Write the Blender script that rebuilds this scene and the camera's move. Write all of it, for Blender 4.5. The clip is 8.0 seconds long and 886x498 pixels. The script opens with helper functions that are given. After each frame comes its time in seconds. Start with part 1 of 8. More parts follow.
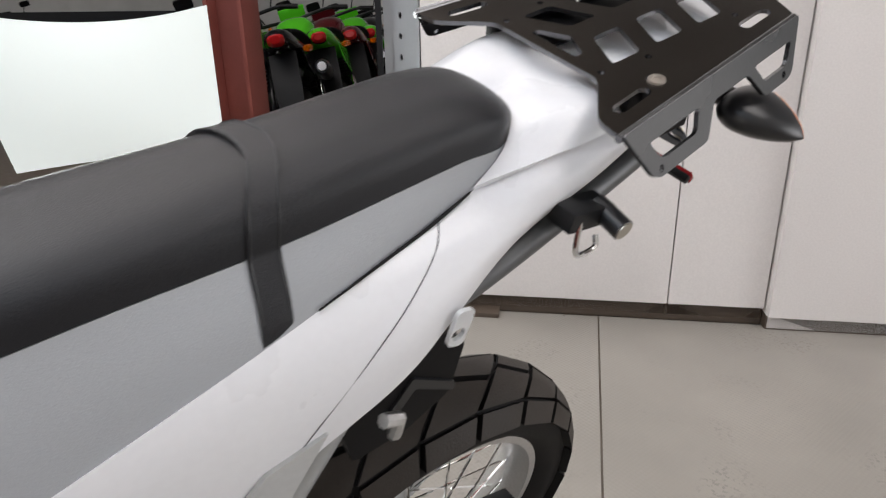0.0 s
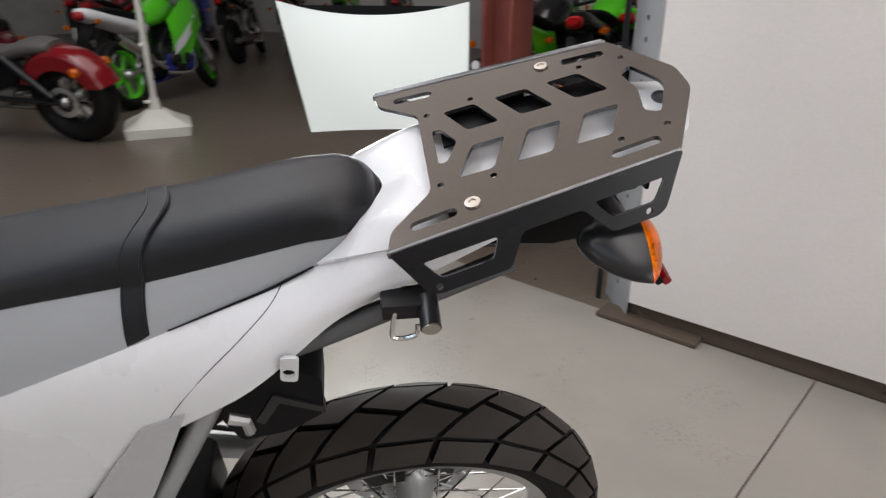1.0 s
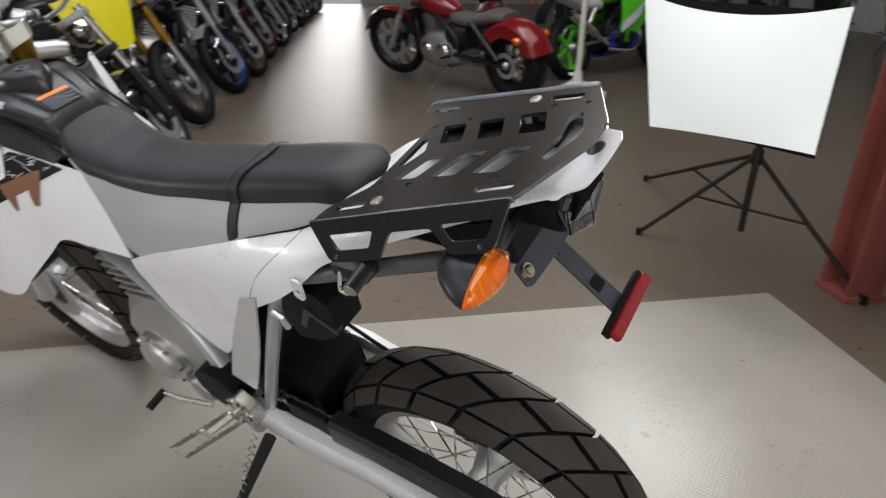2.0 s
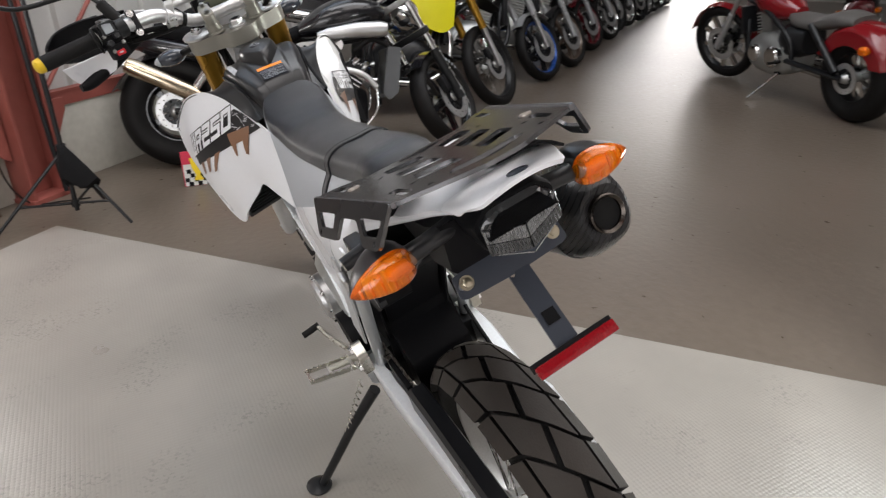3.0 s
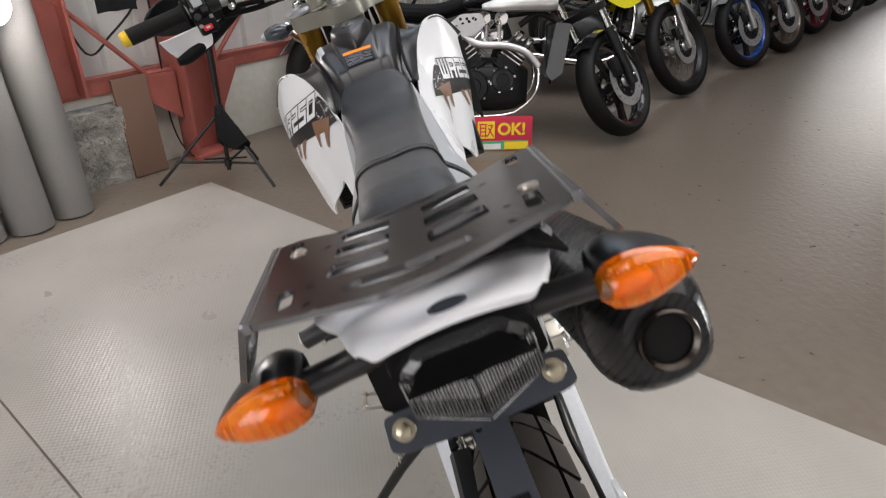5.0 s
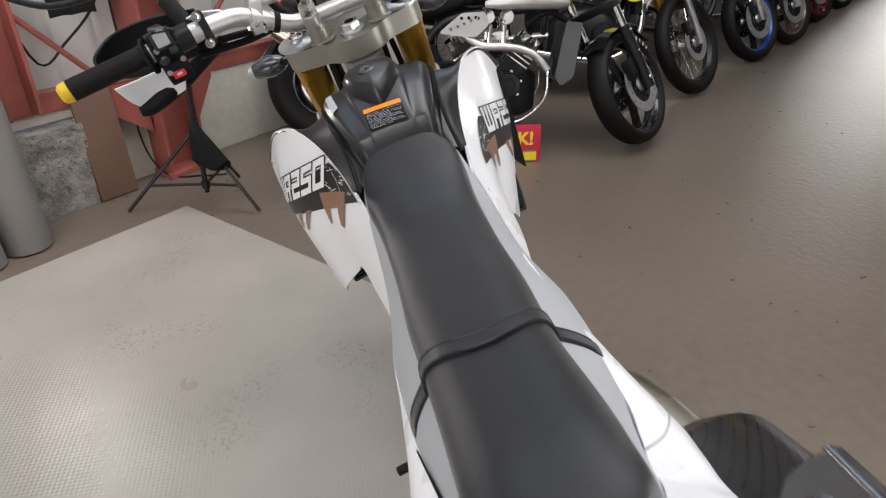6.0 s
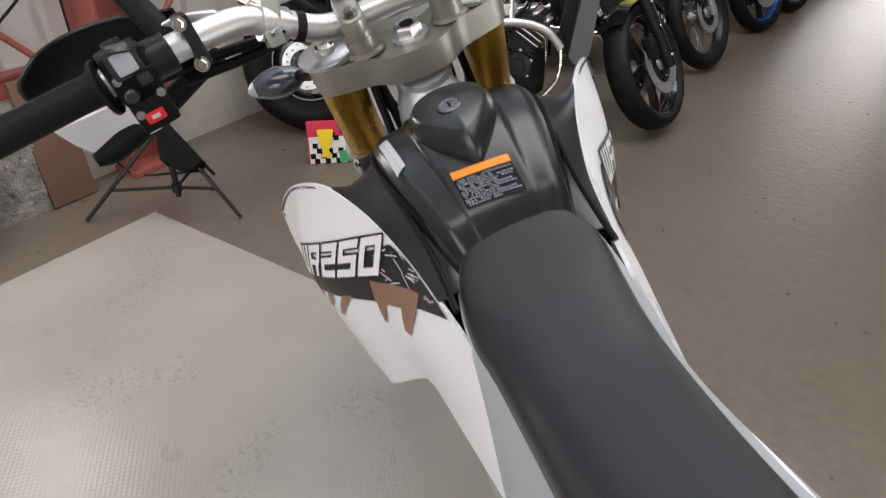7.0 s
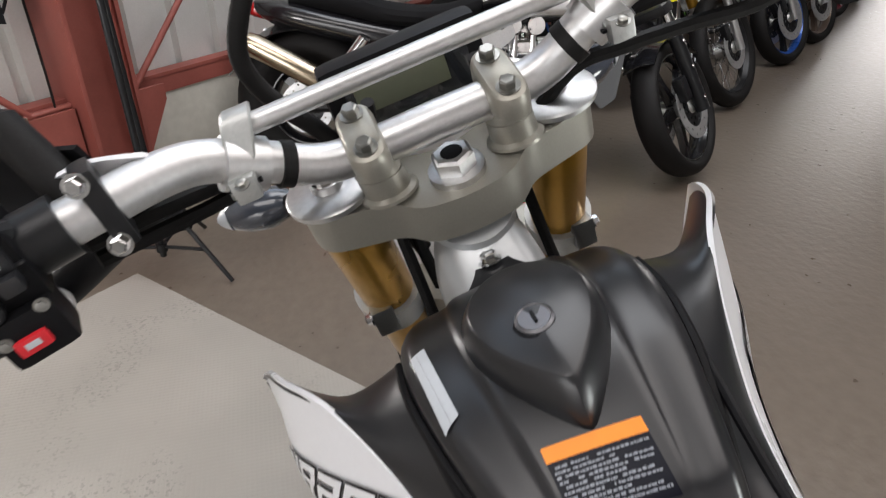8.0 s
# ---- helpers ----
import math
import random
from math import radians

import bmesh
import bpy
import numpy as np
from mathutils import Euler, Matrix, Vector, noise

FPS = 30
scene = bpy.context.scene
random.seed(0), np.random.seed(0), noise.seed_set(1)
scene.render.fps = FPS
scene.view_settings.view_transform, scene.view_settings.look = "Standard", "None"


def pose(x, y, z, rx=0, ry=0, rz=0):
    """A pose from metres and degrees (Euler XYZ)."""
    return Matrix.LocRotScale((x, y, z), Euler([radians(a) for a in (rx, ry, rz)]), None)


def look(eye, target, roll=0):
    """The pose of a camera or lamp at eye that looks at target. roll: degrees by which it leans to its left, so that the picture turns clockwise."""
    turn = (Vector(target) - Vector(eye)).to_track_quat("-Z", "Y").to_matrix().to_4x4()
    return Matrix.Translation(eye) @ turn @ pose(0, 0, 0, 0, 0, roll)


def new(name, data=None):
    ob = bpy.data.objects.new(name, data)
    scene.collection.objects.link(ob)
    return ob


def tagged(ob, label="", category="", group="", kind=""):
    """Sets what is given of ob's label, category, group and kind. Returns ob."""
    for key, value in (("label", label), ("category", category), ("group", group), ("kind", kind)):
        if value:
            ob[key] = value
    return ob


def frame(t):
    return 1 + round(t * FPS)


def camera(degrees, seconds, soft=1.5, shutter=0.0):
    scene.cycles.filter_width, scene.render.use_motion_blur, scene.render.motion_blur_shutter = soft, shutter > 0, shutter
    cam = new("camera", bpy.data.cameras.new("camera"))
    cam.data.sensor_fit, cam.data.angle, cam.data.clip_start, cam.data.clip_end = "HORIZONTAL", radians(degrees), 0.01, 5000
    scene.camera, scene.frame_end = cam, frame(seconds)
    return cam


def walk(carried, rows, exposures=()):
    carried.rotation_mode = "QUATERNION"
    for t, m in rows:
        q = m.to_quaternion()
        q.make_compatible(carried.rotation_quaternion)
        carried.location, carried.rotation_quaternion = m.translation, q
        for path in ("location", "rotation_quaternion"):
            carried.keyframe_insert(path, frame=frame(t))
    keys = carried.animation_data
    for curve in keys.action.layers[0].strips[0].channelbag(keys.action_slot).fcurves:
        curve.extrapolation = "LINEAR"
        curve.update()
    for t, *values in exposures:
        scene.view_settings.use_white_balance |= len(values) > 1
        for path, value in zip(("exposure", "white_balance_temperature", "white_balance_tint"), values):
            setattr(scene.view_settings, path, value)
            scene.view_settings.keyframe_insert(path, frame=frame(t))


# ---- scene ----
# ------------------------------------------------------------------ camera
cam = camera(69.4, 8.0, soft=1.2, shutter=0.25)
PATH = [
    (0, (0.407, 0.733, 0.998), (-0.754, -0.749, 0.32), -1.0),
    (0.5, (0.237, 0.812, 1.074), (-0.637, -0.832, 0.343), -0.4),
    (1, (0.058, 0.929, 1.119), (-0.186, -0.898, 0.344), -0.0),
    (1.2, (-0.037, 0.942, 1.122), (-0.022, -0.896, 0.333), 0.2),
    (2.3, (-0.521, 0.879, 1.193), (0.717, -0.436, 0.332), 0.9),
    (2.5, (-0.576, 0.839, 1.192), (0.798, -0.328, 0.325), 0.9),
    (3, (-0.669, 0.66, 1.203), (0.925, -0.17, 0.326), 0.4),
    (3.5, (-0.67, 0.504, 1.188), (1.03, -0.043, 0.287), 0.3),
    (4, (-0.637, 0.416, 1.167), (1.09, 0.046, 0.227), 0.1),
    (4.5, (-0.608, 0.399, 1.166), (1.121, 0.089, 0.21), 0.1),
    (5, (-0.495, 0.407, 1.202), (1.231, 0.091, 0.242), 0.1),
    (5.2, (-0.427, 0.415, 1.218), (1.296, 0.084, 0.257), 0.0),
    (6.3, (-0.016, 0.474, 1.231), (1.639, 0.06, 0.187), 0.6),
    (6.5, (0.055, 0.495, 1.229), (1.684, 0.045, 0.16), 0.8),
    (7, (0.254, 0.517, 1.205), (1.865, 0.065, 0.108), 0.9),
    (7.5, (0.432, 0.521, 1.204), (2.061, 0.065, 0.136), 1.0),
    (8, (0.547, 0.483, 1.207), (2.189, 0.029, 0.159), 1.1),
]
walk(cam, [(t, look(eye, target, roll)) for t, eye, target, roll in PATH], exposures=[(0.0, 0.05), (0.5, -0.14), (1.0, -0.12), (2.5, 0.08), (4.5, 0.20), (8.0, 0.20)])

# ------------------------------------------------------------------ light
TURN = 42.4                      # the building stands turned to the motorcycle
ROOM = pose(0, 0, 0, 0, 0, TURN)


def uv(u, v, z=0.0):
    return ROOM @ Vector((u, v, z))


world = bpy.data.worlds.new("sky")
scene.world = world
world.use_nodes = True
wn = world.node_tree
sky = wn.nodes.new("ShaderNodeTexSky")
sky.sky_type = "NISHITA"
sky.sun_disc = False
sky.sun_elevation, sky.sun_rotation = radians(48), radians(200)
wn.links.new(sky.outputs[0], wn.nodes["Background"].inputs[0])
wn.nodes["Background"].inputs[1].default_value = 0.12


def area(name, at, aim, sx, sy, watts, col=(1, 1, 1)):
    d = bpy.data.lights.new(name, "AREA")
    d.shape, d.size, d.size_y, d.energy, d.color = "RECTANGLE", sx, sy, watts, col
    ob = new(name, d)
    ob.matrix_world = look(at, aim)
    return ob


# lamps added out of view under the ceiling; daylight from the open far end
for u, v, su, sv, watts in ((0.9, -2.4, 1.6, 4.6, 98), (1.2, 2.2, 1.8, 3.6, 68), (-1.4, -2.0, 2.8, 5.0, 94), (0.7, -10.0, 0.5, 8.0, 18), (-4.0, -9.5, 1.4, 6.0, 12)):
    area("overhead_lamp", uv(u, v, 4.36), uv(u, v, 0), su, sv, watts, (1.0, 0.95, 0.935) if v > 0 else ((1.0, 0.94, 0.92) if u < -1 else (0.95, 0.96, 1.0)))
area("gate_lamp", uv(0.75, -15.5, 1.75), uv(0.6, 0, 0.6), 2.5, 3.3, 33, (1.0, 0.91, 0.86))

# fill lamp added in an unseen side opening, brightens the left flank
area("side_fill_lamp", uv(0.6, 4.98, 1.35), uv(0.6, 0, 0.9), 3.0, 2.5, 75, (1.0, 0.955, 0.94))
# lamp in the assumed window, gives bluish sheen and lights the cabinets
area("window_fill_lamp", uv(3.0, -1.2, 3.3), uv(-0.2, -0.4, 0.6), 5.6, 1.15, 28, (0.76, 0.87, 1.0))

# ------------------------------------------------------------------ materials


def mat(name, col, rough=0.5, metal=0.0, var=0.1, vscale=4.0, grain=0.06, gscale=160.0, bump=0.0, rvar=0.12, coat=0.0, emit=0.0, alpha=1.0, trans=0.0, spec=0.5):
    m = bpy.data.materials.new(name)
    m.use_nodes = True
    nt = m.node_tree
    b = nt.nodes["Principled BSDF"]
    tc = nt.nodes.new("ShaderNodeTexCoord")
    big, fine = nt.nodes.new("ShaderNodeTexNoise"), nt.nodes.new("ShaderNodeTexNoise")
    big.inputs["Scale"].default_value, big.inputs["Detail"].default_value = vscale, 6
    fine.inputs["Scale"].default_value, fine.inputs["Detail"].default_value = gscale, 3
    nt.links.new(tc.outputs["Object"], big.inputs["Vector"])
    nt.links.new(tc.outputs["Object"], fine.inputs["Vector"])
    mix = nt.nodes.new("ShaderNodeMix")
    mix.data_type = "RGBA"
    c = Vector(col)
    mix.inputs["A"].default_value = (*[max(0, x * (1 - var)) for x in c], 1)
    mix.inputs["B"].default_value = (*[min(1, x * (1 + var)) for x in c], 1)
    wid = nt.nodes.new("ShaderNodeMapRange")
    wid.inputs[1].default_value, wid.inputs[2].default_value = 0.3, 0.7
    nt.links.new(big.outputs["Fac"], wid.inputs[0])
    nt.links.new(wid.outputs[0], mix.inputs["Factor"])
    mul = nt.nodes.new("ShaderNodeMix")
    mul.data_type, mul.blend_type = "RGBA", "MULTIPLY"
    mul.inputs["Factor"].default_value = 1.0
    gr = nt.nodes.new("ShaderNodeMapRange")
    gr.inputs[1].default_value, gr.inputs[2].default_value = 0.3, 0.7
    gr.inputs[3].default_value, gr.inputs[4].default_value = 1 - grain, 1.0
    nt.links.new(fine.outputs["Fac"], gr.inputs[0])
    nt.links.new(mix.outputs["Result"], mul.inputs["A"])
    nt.links.new(gr.outputs[0], mul.inputs["B"])
    nt.links.new(mul.outputs["Result"], b.inputs["Base Color"])
    rr = nt.nodes.new("ShaderNodeMapRange")
    rr.inputs[1].default_value, rr.inputs[2].default_value = 0.3, 0.7
    rr.inputs[3].default_value, rr.inputs[4].default_value = max(0.02, rough - rvar * rough), min(1, rough + rvar * rough)
    nt.links.new(big.outputs["Fac"], rr.inputs[0])
    nt.links.new(rr.outputs[0], b.inputs["Roughness"])
    b.inputs["Metallic"].default_value = metal
    b.inputs["Coat Weight"].default_value = coat
    b.inputs["Specular IOR Level"].default_value = spec
    b.inputs["Transmission Weight"].default_value = trans
    if emit:
        b.inputs["Emission Color"].default_value = (*col, 1)
        b.inputs["Emission Strength"].default_value = emit
    if bump:
        bp = nt.nodes.new("ShaderNodeBump")
        bp.inputs["Strength"].default_value, bp.inputs["Distance"].default_value = bump, 0.002
        nt.links.new(fine.outputs["Fac"], bp.inputs["Height"])
        nt.links.new(bp.outputs[0], b.inputs["Normal"])
    return m


WHITE = mat("white_plastic", (0.86, 0.872, 0.905), 0.28, var=0.025, grain=0.02, coat=0.25)
BLACKP = mat("black_plastic", (0.005, 0.005, 0.006), 0.50, bump=0.05, gscale=500, spec=0.16)
SATIN = mat("satin_black_plastic", (0.013, 0.0135, 0.0155), 0.30, bump=0.03, gscale=700, spec=0.6)
SEATB = mat("seat_vinyl_black", (0.0090, 0.0098, 0.0130), 0.37, bump=0.25, gscale=900, var=0.12, spec=0.42)
SEATB.node_tree.nodes["Principled BSDF"].inputs["Sheen Weight"].default_value = 0.20
SEATB.node_tree.nodes["Principled BSDF"].inputs["Sheen Roughness"].default_value = 0.35
SEATG = mat("seat_vinyl_grey", (0.40, 0.42, 0.445), 0.42, bump=0.22, gscale=900, var=0.05)
RUBBER = mat("rubber", (0.006, 0.0055, 0.0055), 0.62, bump=0.2, gscale=300, var=0.25, spec=0.25)
# tread block tops, lighter than the near-black groove rubber
RUBTOP = mat("lighter_tread_rubber", (0.036, 0.030, 0.0255), 0.55, bump=0.25, gscale=350, var=0.3, spec=0.3)
ALU = mat("aluminium", (0.70, 0.70, 0.70), 0.42, 1.0, grain=0.1, gscale=250)
ALUCAST = mat("cast_aluminium", (0.50, 0.51, 0.50), 0.45, 0.9, bump=0.2, gscale=400)
CHROME = mat("chrome", (0.82, 0.82, 0.82), 0.08, 1.0, var=0.04, grain=0.02)
DULLB = mat("dull_zinc_bolt", (0.34, 0.34, 0.32), 0.34, 1.0)
STEELB = mat("bolt_steel", (0.62, 0.60, 0.54), 0.28, 1.0)
TRIPLE = mat("grey_green_anodised_clamp", (0.36, 0.345, 0.30), 0.42, 0.55, bump=0.06, gscale=600)
GOLD = mat("gold_anodised_fork", (0.50, 0.27, 0.035), 0.28, 0.7, var=0.06)
# warm reflections on the rack top are put into this colour
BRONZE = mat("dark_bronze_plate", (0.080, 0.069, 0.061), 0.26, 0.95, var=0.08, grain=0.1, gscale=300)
# bare cut edges; along the fold this paler colour draws a reflected line
CUTEDGE = mat("bright_plate_edge", (0.20, 0.20, 0.21), 0.24, 0.9, var=0.2, vscale=30)
# the rack's folded sides, drawn darker than its top plate
FOLDM = mat("dark_folded_plate", (0.010, 0.0105, 0.013), 0.28, 0.1, bump=0.06, gscale=400, spec=0.4)
BLKMET = mat("black_powder_coat", (0.010, 0.0105, 0.012), 0.36, 0.1, bump=0.1, gscale=600, spec=0.4)
GUNMET = mat("black_bracket_paint", (0.046, 0.054, 0.072), 0.38, 0.2, bump=0.08, gscale=500)
FRAMEG = mat("silver_frame_paint", (0.50, 0.52, 0.53), 0.35, 0.55)
SWINGA = mat("silver_swingarm", (0.80, 0.82, 0.84), 0.3, 0.2)
AMBER = mat("amber_lens", (1.0, 0.225, 0.001), 0.07, coat=0.2, var=0.12, vscale=70, grain=0.0, trans=0.7)
AMBERIN = mat("amber_bulb_plastic", (0.95, 0.42, 0.03), 0.3)
REFLEC = mat("indicator_reflector", (1.0, 0.78, 0.42), 0.35, 0.0, var=0.1, vscale=160, grain=0.1)
BRASSB = mat("brass_plated_bolt", (0.50, 0.45, 0.34), 0.34, 1.0)
REDREF = mat("red_reflector", (0.30, 0.002, 0.008), 0.22, coat=0.15, grain=0.35, gscale=600)
CLEAR = mat("smoked_lens", (0.022, 0.023, 0.025), 0.12, coat=0.6, var=0.2)
LEDS = mat("clear_led_lens", (0.30, 0.31, 0.32), 0.16, 0.75, var=0.35, vscale=90, coat=0.4)
LEDD = mat("smoked_led_lens", (0.13, 0.135, 0.14), 0.16, 0.75, var=0.35, vscale=90, coat=0.4)
ORANGE = mat("orange_label", (0.95, 0.27, 0.01), 0.4, var=0.02)
LABELT = mat("pale_print", (0.26, 0.28, 0.32), 0.4, var=0.1)
LABELW = mat("pale_label", (0.50, 0.53, 0.56), 0.35, var=0.02)
LABELB = mat("black_label", (0.003, 0.0035, 0.009), 0.35, spec=0.2)
POSTG2 = mat("grey_print_line", (0.30, 0.31, 0.33), 0.4)
BROWNG = mat("brown_graphic", (0.25, 0.13, 0.075), 0.3, var=0.1)
DARKG = mat("dark_graphic", (0.010, 0.010, 0.012), 0.4, spec=0.3)
REDSW = mat("red_switch", (0.60, 0.02, 0.03), 0.35)
YELLOW = mat("yellow_plastic", (0.75, 0.5, 0.02), 0.4)
LIGHTM = mat("pale_grey_switch", (0.42, 0.45, 0.48), 0.45)


def carbon():
    m = mat("carbon_muffler", (0.02, 0.02, 0.021), 0.25, coat=0.12, spec=0.3)
    nt = m.node_tree
    b = nt.nodes["Principled BSDF"]
    w = nt.nodes.new("ShaderNodeTexWave")
    w.inputs["Scale"].default_value, w.inputs["Distortion"].default_value = 55, 0.4
    w.bands_direction = "DIAGONAL"
    tc = nt.nodes.new("ShaderNodeTexCoord")
    nt.links.new(tc.outputs["Object"], w.inputs["Vector"])
    r = nt.nodes.new("ShaderNodeMapRange")
    r.inputs[3].default_value, r.inputs[4].default_value = 0.27, 0.31
    nt.links.new(w.outputs["Fac"], r.inputs[0])
    nt.links.new(r.outputs[0], b.inputs["Roughness"])
    x = nt.nodes.new("ShaderNodeMix")
    x.data_type = "RGBA"
    x.inputs["A"].default_value, x.inputs["B"].default_value = (0.010, 0.010, 0.011, 1), (0.017, 0.017, 0.018, 1)
    nt.links.new(w.outputs["Fac"], x.inputs["Factor"])
    nt.links.new(x.outputs["Result"], b.inputs["Base Color"])
    return m


CARBON = carbon()


def concrete(name, lo, hi, r0, r1, scale=1.4, mid=9.0, relief=0.25, wave=0.0):
    m = mat(name, hi, 0.4)
    nt = m.node_tree
    b = nt.nodes["Principled BSDF"]
    tc = nt.nodes.new("ShaderNodeTexCoord")
    a, c, s = (nt.nodes.new("ShaderNodeTexNoise") for _ in range(3))
    for n_, sc, de in ((a, scale, 8), (c, scale * mid, 10), (s, 75, 6)):
        n_.inputs["Scale"].default_value, n_.inputs["Detail"].default_value = sc, de
        nt.links.new(tc.outputs["Object"], n_.inputs["Vector"])
    add = nt.nodes.new("ShaderNodeMath")
    add.operation = "MULTIPLY_ADD"
    add.inputs[1].default_value = 0.8
    nt.links.new(c.outputs["Fac"], add.inputs[0])
    nt.links.new(a.outputs["Fac"], add.inputs[2])
    mr = nt.nodes.new("ShaderNodeMapRange")
    mr.inputs[1].default_value, mr.inputs[2].default_value = 0.55, 1.25
    nt.links.new(add.outputs[0], mr.inputs[0])
    x = nt.nodes.new("ShaderNodeMix")
    x.data_type = "RGBA"
    x.inputs["A"].default_value, x.inputs["B"].default_value = (*lo, 1), (*hi, 1)
    nt.links.new(mr.outputs[0], x.inputs["Factor"])
    nt.links.new(x.outputs["Result"], b.inputs["Base Color"])
    rr = nt.nodes.new("ShaderNodeMapRange")
    rr.inputs[1].default_value, rr.inputs[2].default_value = 0.15, 0.85
    rr.inputs[3].default_value, rr.inputs[4].default_value = r0, r1
    nt.links.new(c.outputs["Fac"], rr.inputs[0])
    nt.links.new(rr.outputs[0], b.inputs["Roughness"])
    bp = nt.nodes.new("ShaderNodeBump")
    bp.inputs["Strength"].default_value, bp.inputs["Distance"].default_value = 0.34, 0.003
    h = nt.nodes.new("ShaderNodeMath")
    h.operation = "MULTIPLY_ADD"
    h.inputs[1].default_value = relief
    nt.links.new(s.outputs["Fac"], h.inputs[0])
    soft = nt.nodes.new("ShaderNodeMath")
    soft.operation = "MULTIPLY"
    soft.inputs[1].default_value = 0.12 if wave else 1.0
    nt.links.new(c.outputs["Fac"], soft.inputs[0])
    nt.links.new(soft.outputs[0], h.inputs[2])
    w = nt.nodes.new("ShaderNodeTexNoise")
    w.inputs["Scale"].default_value, w.inputs["Detail"].default_value = 30.0, 4.0
    nt.links.new(tc.outputs["Object"], w.inputs["Vector"])
    hw = nt.nodes.new("ShaderNodeMath")
    hw.operation = "MULTIPLY_ADD"
    hw.inputs[1].default_value = wave
    nt.links.new(w.outputs["Fac"], hw.inputs[0])
    nt.links.new(h.outputs[0], hw.inputs[2])
    nt.links.new(hw.outputs[0], bp.inputs["Height"])
    nt.links.new(bp.outputs[0], b.inputs["Normal"])
    return m


FLOORC = concrete("sealed_concrete", (0.106, 0.085, 0.066), (0.158, 0.130, 0.104), 0.24, 0.40, 0.9, 26.0, 0.25, 1.6)
WALLC = concrete("painted_block_wall", (0.42, 0.40, 0.35), (0.58, 0.56, 0.50), 0.7, 0.9, 2.5)


def mat_sheet():
    """Pale floor sheet with small raised studs and scattered scuffs."""
    m = mat("pale_studded_floor_sheet", (0.47, 0.46, 0.42), 0.31)
    nt = m.node_tree
    b = nt.nodes["Principled BSDF"]
    tc = nt.nodes.new("ShaderNodeTexCoord")
    vo = nt.nodes.new("ShaderNodeTexVoronoi")
    vo.inputs["Scale"].default_value, vo.inputs["Randomness"].default_value = 92, 0.05
    nt.links.new(tc.outputs["Object"], vo.inputs["Vector"])
    bp = nt.nodes.new("ShaderNodeBump")
    bp.inputs["Strength"].default_value, bp.inputs["Distance"].default_value = 0.50, 0.0022
    bp.invert = True
    nt.links.new(vo.outputs["Distance"], bp.inputs["Height"])
    nt.links.new(bp.outputs[0], b.inputs["Normal"])
    n1, n2, n3 = (nt.nodes.new("ShaderNodeTexNoise") for _ in range(3))
    for n_, sc, de in ((n1, 2.2, 8), (n2, 3.4, 6), (n3, 105, 4)):
        n_.inputs["Scale"].default_value, n_.inputs["Detail"].default_value = sc, de
        nt.links.new(tc.outputs["Object"], n_.inputs["Vector"])
    x = nt.nodes.new("ShaderNodeMix")
    x.data_type = "RGBA"
    x.inputs["A"].default_value, x.inputs["B"].default_value = (0.225, 0.211, 0.190, 1), (0.395, 0.368, 0.330, 1)
    nt.links.new(n1.outputs["Fac"], x.inputs["Factor"])
    # scuffs: where a broad and a fine noise both run low
    lo1, lo2 = nt.nodes.new("ShaderNodeMapRange"), nt.nodes.new("ShaderNodeMapRange")
    lo1.inputs[1].default_value, lo1.inputs[2].default_value = 0.47, 0.36
    lo2.inputs[1].default_value, lo2.inputs[2].default_value = 0.46, 0.36
    nt.links.new(n2.outputs["Fac"], lo1.inputs[0])
    nt.links.new(n3.outputs["Fac"], lo2.inputs[0])
    pr = nt.nodes.new("ShaderNodeMath")
    pr.operation = "MULTIPLY"
    nt.links.new(lo1.outputs[0], pr.inputs[0])
    nt.links.new(lo2.outputs[0], pr.inputs[1])
    pr2 = nt.nodes.new("ShaderNodeMath")
    pr2.operation = "MULTIPLY"
    pr2.inputs[1].default_value = 0.50
    nt.links.new(pr.outputs[0], pr2.inputs[0])
    y = nt.nodes.new("ShaderNodeMix")
    y.data_type = "RGBA"
    y.inputs["B"].default_value = (0.15, 0.14, 0.128, 1)
    nt.links.new(pr2.outputs[0], y.inputs["Factor"])
    nt.links.new(x.outputs["Result"], y.inputs["A"])
    nt.links.new(y.outputs["Result"], b.inputs["Base Color"])
    return m


MATS = mat_sheet()
PANELW = mat("white_panel_paint", (0.83, 0.79, 0.77), 0.42, var=0.03, vscale=2, bump=0.04)
PLINTH = mat("brown_plinth", (0.085, 0.062, 0.046), 0.6)
POSTG = mat("grey_slotted_angle", (0.42, 0.44, 0.46), 0.42, 0.3, var=0.06)
REDPAINT = mat("oxide_red_steel_paint", (0.28, 0.078, 0.062), 0.5, var=0.16, vscale=6, bump=0.15, gscale=80)
CORRUG = mat("grey_corrugated_sheet", (0.62, 0.62, 0.60), 0.45, 0.2, var=0.08, vscale=3)
BROWNB = mat("brown_board", (0.15, 0.085, 0.06), 0.65, var=0.1)
CARPET = mat("grey_roll", (0.19, 0.182, 0.172), 0.75, var=0.06, bump=0.3, gscale=120)
CEILM = mat("ceiling_sheet", (0.40, 0.385, 0.36), 0.7)
DIFFUSE = mat("softbox_cloth", (0.90, 0.965, 0.94), 0.8, var=0.03, emit=0.26, vscale=3)
BLKCLOTH = mat("black_cloth", (0.008, 0.008, 0.009), 0.9, spec=0.2, bump=0.5, gscale=250)
WHITEP = mat("white_pvc", (0.66, 0.65, 0.60), 0.5)
PANEG = mat("window_glass", (0.95, 0.98, 1.0), 0.03, trans=1.0, var=0.0, grain=0.0)
GLASSD = mat("dark_gauge_glass", (0.02, 0.022, 0.025), 0.08, coat=0.6)
